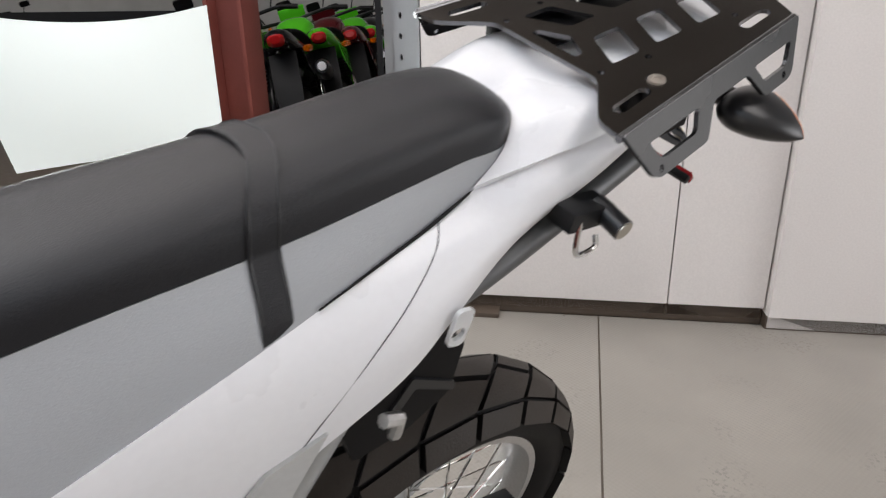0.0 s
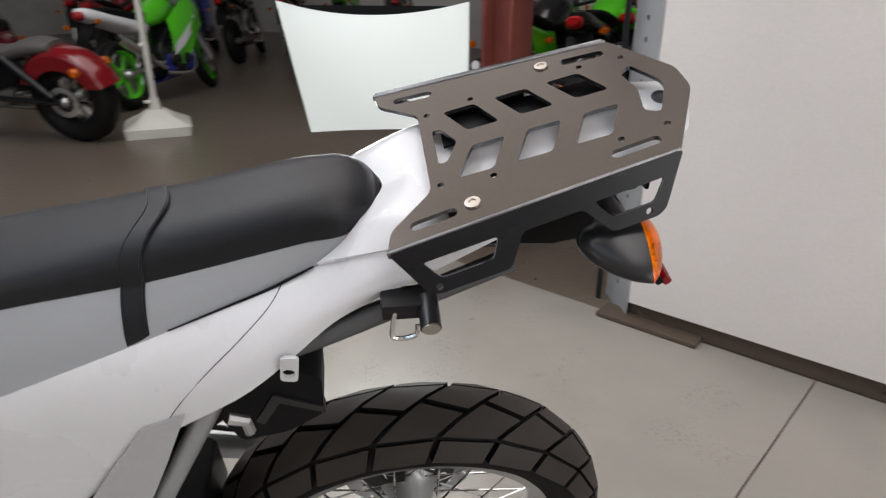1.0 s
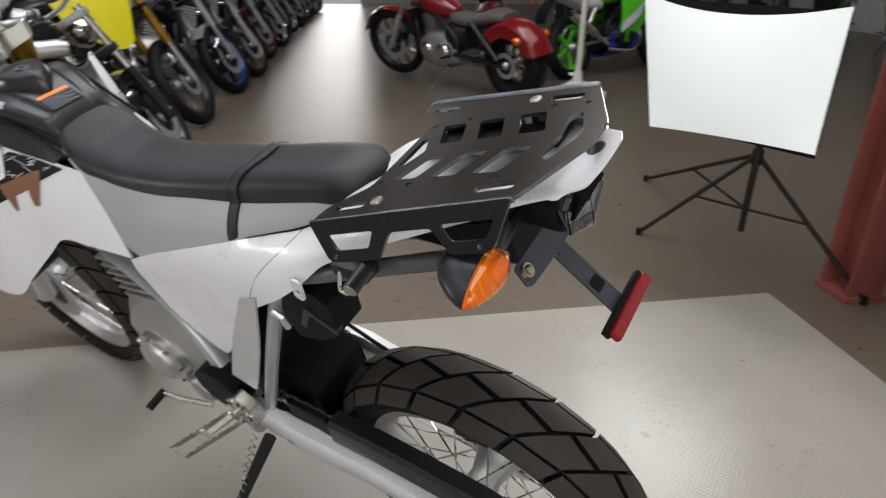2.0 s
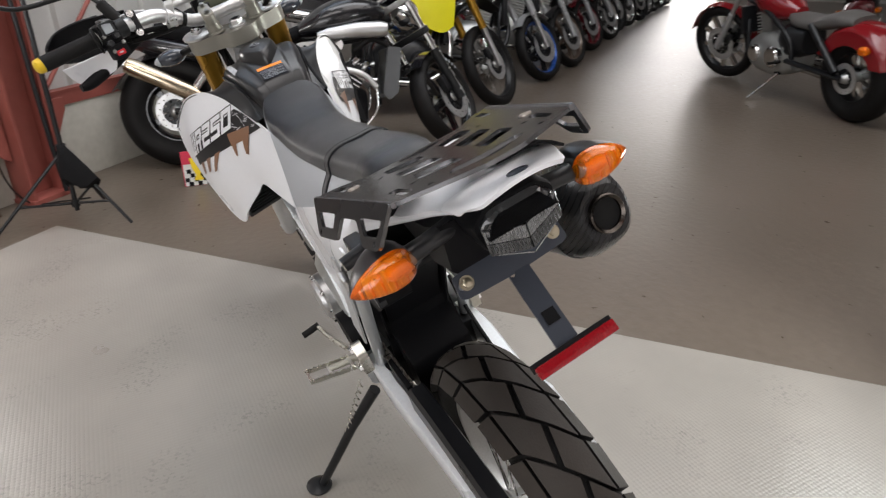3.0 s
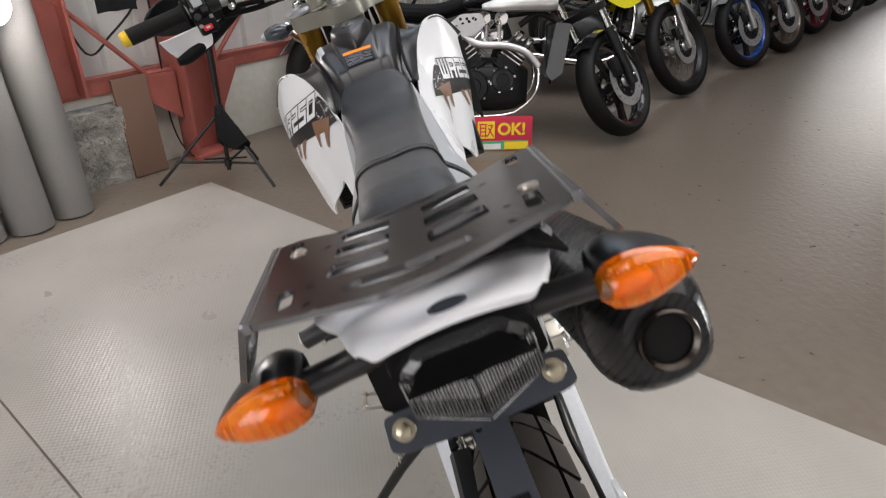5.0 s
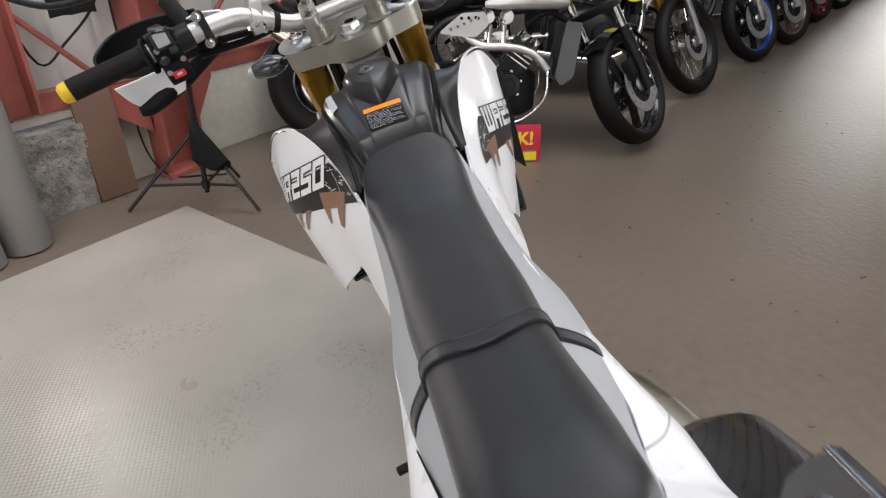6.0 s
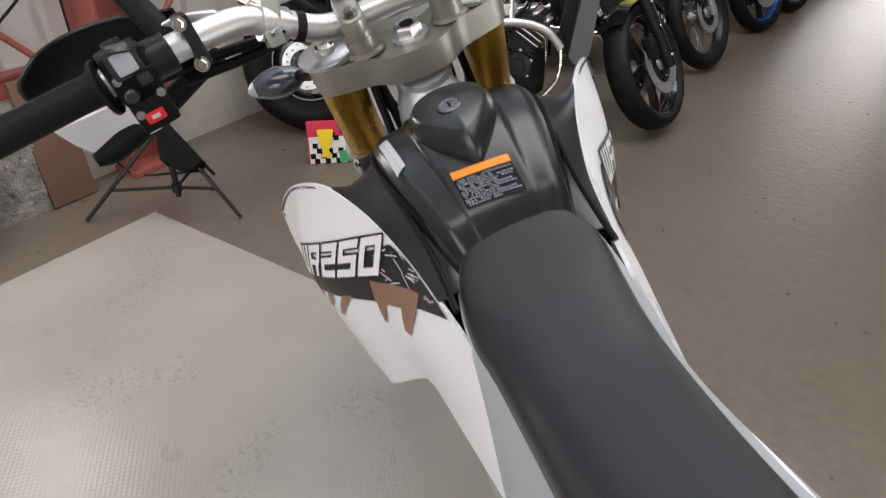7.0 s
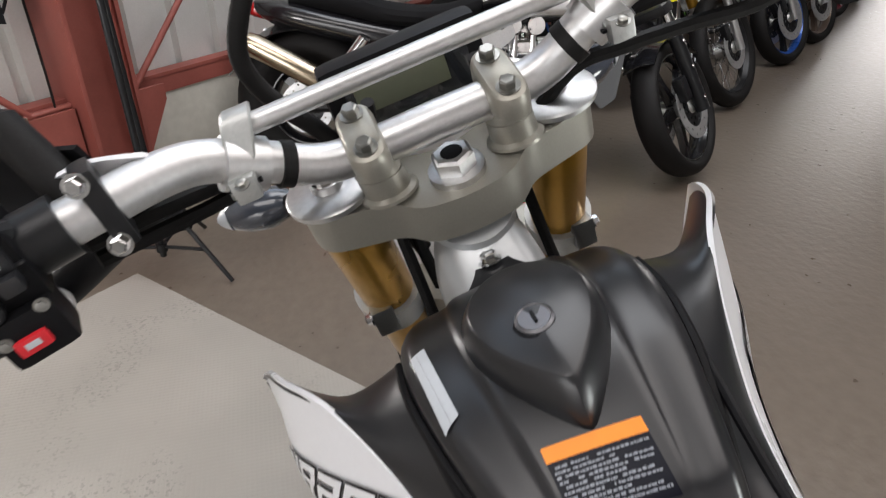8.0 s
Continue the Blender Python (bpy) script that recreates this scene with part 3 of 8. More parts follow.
def light_stand():
    t = thing("light_stand", Matrix.Identity(4), "black tripod light stand with a bag hanging on it", "tripod")
    hub = Vector((2.50, 0.895, 0))
    part("pole", tube(B(), [hub + Vector((0, 0, 0.07)), hub + Vector((0, 0, 1.25))], 0.0105, 12), BLKMET, t)
    part("upper_pole", tube(B(), [hub + Vector((0, 0, 1.25)), hub + Vector((0, 0, 2.1))], 0.008, 12), BLKMET, t)
    part("collar", tube(B(), [hub + Vector((0, 0, 0.33)), hub + Vector((0, 0, 0.38))], 0.02, 12), BLKMET, t)
    part("collar", tube(B(), [hub + Vector((0, 0, 0.09)), hub + Vector((0, 0, 0.12))], 0.018, 12), BLKMET, t)
    for fx_, fy_ in ((2.50, 1.22), (2.39, 0.685), (2.78, 0.79)):
        foot = Vector((fx_, fy_, 0.010))
        part("leg", tube(B(), [hub + Vector((0, 0, 0.35)), foot], 0.0075, 8), BLKMET, t)
        part("strut", tube(B(), [hub + Vector((0, 0, 0.105)), (hub + Vector((0, 0, 0.35))).lerp(foot, 0.68)], 0.006, 6), BLKMET, t)
    bag = []
    for z, w, d in ((0.365, 0.018, 0.018), (0.33, 0.035, 0.03), (0.27, 0.06, 0.04), (0.215, 0.078, 0.042), (0.20, 0.065, 0.025)):
        bag.append([hub + Vector((0.0, 0, z + 0.02 * math.sin(3 * a))) + Vector((-0.66 * w * math.cos(a) * 0.6 - d * math.sin(a), 0.0 - 1.0 * w * math.cos(a), 0)) + Vector((-0.03, -0.05 * (0.37 - z) / 0.17, 0)) for a in (2 * math.pi * k / 14 for k in range(14))])
    tagged(part("bag", loft(B(), bag), BLKCLOTH, t, "black cloth sandbag"))
    return t


light_stand()


def studio_lamp():
    """The bright lamp head over the rolls, beside the wall."""
    c = uv(2.62, -0.30, 0.86)
    t = thing("studio_lamp", Matrix.Translation(c), "bright studio lamp with a black housing beside the rolls", "lamp")
    aim = Vector((1.0, 0.2, 0.3)) - c
    q = aim.to_track_quat("Z", "Y").to_matrix().to_4x4()
    part("housing", lathe(B(), [(0.03, -0.16), (0.045, -0.13), (0.05, -0.02), (0.07, 0.0), (0.064, 0.0), (0.045, -0.015)], 24, "Z"), BLKMET, t, m=q)
    part("bulb", lathe(B(), [(0.01, -0.014), (0.060, -0.006), (0.066, 0.006), (0.050, 0.022), (0.012, 0.032)], 20, "Z"), mat("lamp_glow", (1, 0.98, 0.94), 0.5, emit=30, var=0.0), t, "glowing bulb", m=q)
    part("drop_rod", tube(B(), [(0.02, 0.03, 0.03), (0.03, 0.05, 3.54)], 0.011, 10), BLKMET, t, "black rod hanging from the ceiling")
    d = bpy.data.lights.new("studio_lamp_light", "POINT")
    d.energy, d.color, d.shadow_soft_size = 9, (1.0, 0.95, 0.93), 0.10
    new("studio_lamp_light", d).matrix_world = Matrix.Translation(c + aim.normalized() * 0.14 + Vector((0, 0, 0.10)))


studio_lamp()


# ------------------------------------------------------------------ things along the wall
def roll(u, v, r, h, tilt):
    t = thing("floor_roll", ROOM @ Matrix.Translation((u, v, 0)) @ pose(0, 0, 0, tilt, 3, 0), "grey roll of floor covering leaning at the wall", "roll", "rolls at the wall")
    part("roll", lathe(B(), [(r * 0.45, 0.0), (r, 0.004), (r, h), (r * 0.5, h + 0.004), (r * 0.48, h - 0.08)], 28, "Z"), CARPET, t)
    part("edge", box(B(), (r + 0.0015, 0.01, h / 2), (0.006, 0.02, h - 0.01), 0.002), CARPET, t)
    return t


roll(2.72, -0.40, 0.085, 1.9, 0)
roll(2.70, -0.225, 0.085, 1.75, -1)
roll(2.72, -0.045, 0.085, 1.6, -1.5)
tagged(part("brown_board", box(B(), (0, 0, 0.24), (0.02, 0.17, 0.47), 0.003), BROWNB, None, m=ROOM @ Matrix.Translation((2.86, -0.86, 0.0)) @ pose(0, 0, 0, 0, 4, 0)), "brown board leaning against the block wall", "board")
tagged(part("wall_cable", tube(B(), [uv(2.94, -0.62, 0.95), uv(2.94, -0.72, 0.60), uv(2.93, -0.85, 0.66), uv(2.92, -1.0, 0.80), uv(2.92, -1.03, 0.98), uv(2.92, -0.95, 1.2)], 0.005, 6, smooth=30), RUBBER), "black cable looped along the wall", "cable")
tagged(part("wall_cable", tube(B(), [uv(2.92, -1.055, 1.4), uv(2.925, -1.06, 0.6), uv(2.92, -1.05, 0.2), uv(2.86, -1.10, 0.02), uv(2.74, -1.2, 0.008), uv(2.66, -1.28, 0.008)], 0.004, 6, smooth=30), RUBBER), "black cable hanging to the floor", "cable")
tagged(part("wall_pipe", tube(B(), [uv(2.82, -1.24, 2.2), uv(2.82, -1.26, 0.5), uv(2.80, -1.27, 0.03)], 0.012, 10, smooth=14), BLKMET), "black steel tube standing by the column", "pipe")
tagged(part("cloth", skin(B(), [[tuple(uv(2.86 + 0.01 * math.sin(4 * i), -0.78 - 0.045 * i, 0.95 - 0.06 * k - 0.006 * ((i + k) % 2))) for k in range(4)] for i in range(5)], 16, 10, 0.004), BLKCLOTH), "dark cloth hanging on a cable", "cloth")


# ------------------------------------------------------------------ wheels
DISCM = mat("ground_brake_disc", (0.66, 0.66, 0.66), 0.38, 0.8, grain=0.15, gscale=300)


def tyre_mesh(R, w, n=64, deep=0.78):
    """A round tyre section turned about the axle."""
    prof = []
    rim = R - w * deep
    k_ = deep * 0.54
    for k in range(15):
        a = math.pi * (k / 14) * 1.24 - math.pi * 0.12
        prof.append((R - w * k_ + w * k_ * math.sin(a), -w * 0.5 * math.cos(a)))
    prof = [(rim, -w * 0.30)] + prof + [(rim, w * 0.30)]
    return lathe(B(), prof, n, "Y", closed=True)


def tread_mesh(R, w, n=26, h=0.010):
    """Raised blocks round the tyre: two middle rows of slanted blocks and a shoulder row on each side."""
    bm = B()
    step = 2 * math.pi / n

    def put(a, q, lift):
        # q runs across the tyre, from -1 to 1
        th = q * 1.18
        r = R - w * 0.42 + (w * 0.42 + lift) * math.cos(th)
        y = (w * 0.5 + lift) * math.sin(th)
        return Vector((r * math.cos(a), y, r * math.sin(a)))

    def block(a, poly):
        ca, cq = sum(p[0] for p in poly) / len(poly), sum(p[1] for p in poly) / len(poly)
        mid = bm.verts.new(put((a + ca) * step, cq, h))
        top = [bm.verts.new(put((a + ca + (x - ca) * 1.005) * step, cq + (q - cq) * 0.985, h)) for x, q in poly]
        bot = [bm.verts.new(put((a + ca + (x - ca) * 1.035) * step, cq + (q - cq) * 1.02, -0.004)) for x, q in poly]
        for k in range(len(poly)):
            l = (k + 1) % len(poly)
            bm.faces.new((mid, top[k], top[l])).material_index = 0
            bm.faces.new((top[k], bot[k], bot[l], top[l])).material_index = 1

    def line(q):
        # the slanted groove: steep across the middle, nearly square at the shoulders
        return -1.25 * max(-0.5, min(0.5, q)) - 0.35 * (q - max(-0.5, min(0.5, q)))

    for i in range(n):
        for sd in (1, -1):
            # the link groove between the two blocks of a band leans the other way
            lo_, hi_ = (-0.06, 0.14) if sd > 0 else (-0.14, 0.06)
            top_ = [(line(q) + 0.055, q) for q in (lo_, (lo_ + sd * 0.54) / 2, sd * 0.54)]
            end_ = [(1 + line(q) - 0.055, q) for q in (sd * 0.54, (hi_ + sd * 0.54) / 2, hi_)]
            block(i, top_ + end_)
            block(i, [(line(sd * 0.60) + 0.06, sd * 0.60), (line(sd * 0.99) + 0.06, sd * 0.99), (line(sd * 0.99) + 0.94, sd * 0.99), (line(sd * 0.60) + 0.94, sd * 0.60)])
    return bm


def rim_mesh(R, w, n=48):
    return lathe(B(), [(R - 0.004, -w * 0.5), (R + 0.010, -w * 0.5), (R + 0.010, -w * 0.42), (R - 0.004, -w * 0.36), (R - 0.016, -w * 0.12), (R - 0.016, w * 0.12), (R - 0.004, w * 0.36), (R + 0.010, w * 0.42), (R + 0.010, w * 0.5), (R - 0.004, w * 0.5), (R - 0.010, w * 0.36), (R - 0.022, w * 0.12), (R - 0.022, -w * 0.12), (R - 0.010, -w * 0.36)], n, "Y", closed=True)


def wire_spokes(Rr, hubw, hubr, n=36, r=0.0018):
    bm = B()
    for k in range(n):
        a = 2 * math.pi * k / n
        s = 1 if k % 2 else -1
        lead = (0.55 if (k // 2) % 2 else -0.55)
        tube(bm, [(hubr * math.cos(a + lead), s * hubw, hubr * math.sin(a + lead)), (Rr * math.cos(a), s * 0.006, Rr * math.sin(a))], r, 5)
    return bm


def cast_spokes(Rr, hubr, n=5, w=0.035, t=0.03):
    bm = B()
    for k in range(n):
        a = 2 * math.pi * k / n
        rings = []
        for f, ww in ((0, 1.4), (0.5, 0.8), (1, 1.15)):
            r = hubr + (Rr - hubr) * f
            c, s = math.cos(a), math.sin(a)
            rings.append([Vector((r * c - q * ww * w / 2 * s, y * t / 2, r * s + q * ww * w / 2 * c)) for q, y in ((-1, -1), (1, -1), (1, 1), (-1, 1))])
        loft(bm, rings)
    return bm


def disc_mesh(r0, r1, y, n=32, t=0.004):
    b = B()
    hol = []
    for k in range(18):
        a = 2 * math.pi * k / 18
        rr = r0 + (r1 - r0) * (0.35 if k % 2 else 0.68)
        hol.append(circle(rr * math.cos(a), rr * math.sin(a), (r1 - r0) * 0.13, 7))
    return plate(b, circle(0, 0, r1, n), [circle(0, 0, r0, 20)] + hol, t, Matrix(((1, 0, 0, 0), (0, 0, 1, y), (0, 1, 0, 0), (0, 0, 0, 1))))


def wheel(parent, name, m, R, w, rim_mat, style, spoke_mat, disc_side=0, disc_r=0.13, tread=0, n=48, deep=0.78):
    """Hub with tyre, rim, spokes and brake disc beneath it, set at m (turned about its own y axis)."""
    hub = part(name, lathe(B(), [(0.012, -w * 0.75), (0.028, -w * 0.7), (0.05, -w * 0.42), (0.042, -w * 0.36), (0.03, 0), (0.042, w * 0.36), (0.05, w * 0.42), (0.028, w * 0.7), (0.012, w * 0.75)], 24, "Y"), ALUCAST, parent, m=m)
    rr = R - w * deep
    part("tyre", tyre_mesh(R - (0.007 if tread else 0.0), w - (0.012 if tread else 0.0), n, deep), RUBBER, hub, m=m)
    if tread:
        part("tread", tread_mesh(R - 0.008, w, tread), [RUBTOP, RUBBER], hub, smooth=25, m=m)
    part("rim", rim_mesh(rr, w * 0.62, n), rim_mat, hub, m=m)
    if style == "wire":
        part("spokes", wire_spokes(rr - 0.016, w * 0.36, 0.045), spoke_mat, hub, m=m)
    else:
        part("spokes", cast_spokes(rr - 0.01, 0.04, int(style)), spoke_mat, hub, m=m)
    for s in ((-1, 1) if disc_side == 2 else ((disc_side,) if disc_side else ())):
        part("brake_disc", disc_mesh(disc_r * 0.66, disc_r, s * w * 0.62), DISCM, hub, m=m)
        part("disc_carrier", disc_mesh(disc_r * 0.2, disc_r * 0.72, s * (w * 0.62 - 0.005), 16), BLKMET, hub, m=m)
    return hub


# ------------------------------------------------------------------ the white dual-purpose motorcycle
LEAN = 19.8
bike = thing("motorcycle", pose(0, 0, 0, -LEAN, 0, 0), "white dual-purpose motorcycle with grey seat, black tail rack, side stand down", "motorcycle")
AX = 0.304


def bp(name, bm, material, label="", parent=bike, smooth=38.0, m=None):
    return part(name, bm, material, parent, label, smooth, m)


# rear wheel, turned a little so that the tread does not start at the top
rear_hub = wheel(bike, "rear_wheel", pose(0, 0, AX, 0, 9, 0), 0.3145, 0.122, ALU, "wire", CHROME, -1, 0.115, 22, 72)
bp("sprocket", plate(B(), [((0.105 + 0.005 * (k % 2)) * math.cos(math.pi * k / 43), (0.105 + 0.005 * (k % 2)) * math.sin(math.pi * k / 43)) for k in range(86)], [circle(0.07 * math.cos(2 * math.pi * k / 6), 0.07 * math.sin(2 * math.pi * k / 6), 0.018) for k in range(6)] + [circle(0, 0, 0.03)], 0.006,
   Matrix(((1, 0, 0, 0), (0, 0, 1, 0.075), (0, 1, 0, AX), (0, 0, 0, 1)))), STEELB, "steel rear sprocket", rear_hub)


def chain(run):
    bm = B()
    p = spline(run, 36)
    for i in range(35):
        c, d = (p[i] + p[i + 1]) / 2, (p[i + 1] - p[i])
        m = Matrix.Translation(c) @ d.to_track_quat("X", "Z").to_matrix().to_4x4()
        wy = 0.013 if i % 2 else 0.0095
        for q in (-1, 1):
            box(bm, (0, q * wy / 2 * 1.2, 0), (d.length * 1.12, 0.0022, 0.0125), 0.0, m)
        join(bm, lathe(B(), [(0.0046, -0.007), (0.0046, 0.007)], 8, "Y"), Matrix.Translation(p[i]))
    return bm


CHAINM = mat("oily_chain", (0.34, 0.31, 0.28), 0.32, 0.85)
for run in ([(0.485, 0.095, 0.480), (0.25, 0.093, 0.457), (0.0, 0.080, AX + 0.108)], [(0.485, 0.085, 0.405), (0.25, 0.082, 0.30), (0.0, 0.078, AX - 0.108)]):
    bp("chain_run", chain([Vector(q) for q in run]), CHAINM, "dark oily drive chain")

# swingarm, chain guard and brake
for s in (1, -1):
    rings = []
    for x, y, z, hh in ((0.44, 0.115, 0.405, 0.036), (0.33, 0.118, 0.395, 0.038), (0.18, 0.108, 0.372, 0.034), (0.05, 0.103, 0.338, 0.030), (-0.06, 0.103, AX - 0.005, 0.026)):
        rings.append([Vector((x, s * (y + a * 0.016), z + b * hh)) for a, b in ((-1, -0.8), (-0.7, -1), (0.7, -1), (1, -0.8), (1, 0.8), (0.7, 1), (-0.7, 1), (-1, 0.8))])
    bp("swingarm_side", loft(B(), rings), SWINGA, "silver aluminium swingarm side")
    bp("axle_nut", bolt(B(), (0, s * 0.122, AX), (0, s, 0), 0.015, 0.012), CHROME, "chromed axle nut")
bp("swingarm_bridge", box(B(), (0.40, 0, 0.405), (0.07, 0.22, 0.07), 0.012), BLKMET, "dark swingarm bridge")
bp("mud_flap", skin(B(), [[(0.31, y, 0.70), (0.36, y, 0.58), (0.365, y * 1.1, 0.45)] for y in (-0.075, -0.04, 0, 0.04, 0.075)], 8, 14, 0.004), BLACKP, "black mud flap")
bp("chain_guard", loft(B(), [[Vector((x, y, z)) for y, z in ((0.068, zz), (0.072, zz + 0.016), (0.100, zz + 0.020), (0.108, zz + 0.012), (0.110, zz - 0.034), (0.106, zz - 0.034), (0.102, zz + 0.006), (0.072, zz + 0.008))] for x, zz in ((0.245, 0.455), (0.16, 0.455), (0.06, 0.447), (-0.06, 0.432), (-0.10, 0.42))]), SATIN, "black plastic chain guard")
bp("chain_guide", box(B(), (0.30, 0.098, 0.425), (0.10, 0.012, 0.10), 0.004), BLACKP)
bp("brake_caliper", loft(B(), [[Vector((x + a * 0.035, -0.066 + s_, 0.372 + b * 0.026)) for a, b in ((-1, -1), (1, -1.1), (1.1, 0.9), (0.2, 1.2), (-1, 0.8))] for x, s_ in ((0.045, 0.03), (0.045, 0.0), (0.04, -0.028))]), BLKMET, "black rear brake caliper")
bp("caliper_bracket", plate(B(), rounded([(-0.075, 0.315), (0.05, 0.335), (0.10, 0.37), (0.125, 0.43), (0.085, 0.445), (0.03, 0.415), (-0.04, 0.378), (-0.075, 0.352)], 0.012), [circle(0.09, 0.42, 0.009)], 0.008, Matrix(((1, 0, 0, 0), (0, 0, 1, -0.112), (0, 1, 0, 0), (0, 0, 0, 1)))), SWINGA, "silver caliper bracket")
bp("hose_bolt", bolt(B(), (0.092, -0.118, 0.42), (0, -1, 0), 0.007), CHROME)
bp("brake_hose", tube(B(), [(0.46, -0.12, 0.50), (0.36, -0.102, 0.475), (0.22, -0.086, 0.450), (0.14, -0.090, 0.435), (0.085, -0.092, 0.405)], 0.0045, 8, smooth=24), RUBBER)

# inner fender, under-tail and air box
bp("inner_fender", skin(B(), [[(0.40, y, 0.46), (0.345, y, 0.60), (0.280, y * 1.05, 0.705), (0.225, y * 1.05, 0.775), (0.165, y, 0.806)] for y in (-0.062, -0.04, 0, 0.04, 0.062)], 12, 34, 0.004), BLACKP, "black inner rear fender")
for s in (1, -1):
    bp("fender_side", skin(B(), [[(0.385, s * 0.070, 0.46), (0.325, s * 0.074, 0.60), (0.255, s * 0.074, 0.72)], [(0.46, s * 0.080, 0.50), (0.40, s * 0.084, 0.66), (0.30, s * 0.082, 0.80)]], 8, 18, 0.004), BLACKP)
bp("air_box", loft(B(), [[Vector((x, y * w_, z)) for y, z in ((-1, z0), (1, z0), (1, z1), (0.7, z1 + 0.02), (-0.7, z1 + 0.02), (-1, z1))] for x, w_, z0, z1 in ((0.58, 0.07, 0.58, 0.82), (0.46, 0.085, 0.55, 0.84), (0.34, 0.085, 0.64, 0.86), (0.22, 0.075, 0.74, 0.88))]), BLACKP)
bp("tool_box", loft(B(), [[Vector((x, y, z)) for x, z in rounded([(0.109, 0.775), (0.107, 0.835), (0.133, 0.851), (0.190, 0.846), (0.215, 0.78), (0.20, 0.735), (0.15, 0.745)], 0.007)] for y in (0.046, 0.050, 0.097, 0.101)]), BLACKP, "black plastic box under the side cover")
bp("tool_box_rim", loft(B(), [[Vector((x, y, z)) for x, z in rounded([(0.107, 0.778), (0.107, 0.788), (0.157, 0.816), (0.180, 0.772), (0.172, 0.765), (0.152, 0.802)], 0.003)] for y in (0.09, 0.1035)]), SATIN)
bp("frame_tab", plate(B(), rounded([(0.1275, 0.852), (0.144, 0.856), (0.140, 0.890), (0.123, 0.888)], 0.006), [circle(0.135, 0.866, 0.0065)], 0.004, Matrix(((1, 0, 0, 0), (0, 0, 1, 0.116), (0, 1, 0, 0), (0, 0, 0, 1)))), SWINGA, "grey steel tab with a hole")

# frame: main spar, subframe tubes, heel guard
for s in (1, -1):
    rings = []
    for x, y, z, hh, ww in ((0.90, 0.045, 0.90, 0.03, 0.018), (0.78, 0.085, 0.83, 0.032, 0.018), (0.66, 0.100, 0.74, 0.032, 0.014), (0.555, 0.100, 0.64, 0.03, 0.012), (0.50, 0.106, 0.53, 0.03, 0.014), (0.47, 0.118, 0.45, 0.036, 0.016), (0.455, 0.125, 0.38, 0.03, 0.02)):
        rings.append([Vector((x + 0.75 * b * hh, s * (y + a * ww), z + 0.62 * b * hh)) for a, b in ((-1, -0.8), (-0.6, -1), (0.6, -1), (1, -0.7), (1, 0.7), (0.6, 1), (-0.6, 1), (-1, 0.8))])
    rr = list(zip(*[spline([r[k] for r in rings], 24) for k in range(8)]))
    bp("frame_spar", loft(B(), rr), FRAMEG, "silver frame spar")
    # tube under the tail, coloured darker than the silver frame tubes
    bp("subframe_tube", tube(B(), [(0.42, s * 0.092, 0.78), (0.26, s * 0.094, 0.832), (0.13, s * 0.090, 0.876), (0.03, s * 0.084, 0.918), (-0.08, s * 0.070, 0.958)], 0.0115, 10, smooth=20), mat("dark_subframe_grey", (0.13, 0.135, 0.14), 0.42, 0.4) if s > 0 else bpy.data.materials["dark_subframe_grey"])
    bp("subframe_strut", tube(B(), [(0.405, s * 0.108, 0.43), (0.305, s * 0.104, 0.635), (0.212, s * 0.096, 0.818), (0.190, s * 0.088, 0.858)], 0.0125, 10, smooth=20), FRAMEG)
    bp("heel_guard", skin(B(), [[(0.285, s * 0.113, 0.795), (0.375, s * 0.113, 0.66), (0.445, s * 0.118, 0.53)], [(0.240, s * 0.114, 0.815), (0.306, s * 0.116, 0.665), (0.385, s * 0.119, 0.515)]], 8, 14, 0.004, s), mat("pale_grey_guard", (0.52, 0.53, 0.53), 0.42, var=0.05) if s > 0 else bpy.data.materials["pale_grey_guard"], "pale grey heel guard plate")
    bp("frame_clip", tube(B(), [(0.198, s * 0.124, 0.812), (0.183, s * 0.124, 0.806), (0.182, s * 0.122, 0.785)], 0.006, 8), ALU, "bright metal clip")
    pegb = bp("peg_bracket", loft(B(), [[Vector((x, s * y, z)) for x, z in rounded([(0.395, 0.430), (0.455, 0.425), (0.470, 0.470), (0.430, 0.500), (0.398, 0.480)], 0.008)] for y in (0.128, 0.140, 0.150)]), STEELB, "steel foot peg bracket")
    for bx, bz in ((0.410, 0.445), (0.450, 0.470), (0.425, 0.485)):
        bp("bracket_screw", bolt(B(), (bx, s * 0.150, bz), (0, s, 0), 0.0075, 0.007), CHROME, "", pegb)
    bp("peg_spring", tube(B(), [(0.415 + 0.006 * math.cos(0.9 * k), s * (0.150 + 0.0012 * k), 0.455 + 0.006 * math.sin(0.9 * k)) for k in range(24)], 0.0013, 5), CHROME, "", pegb)


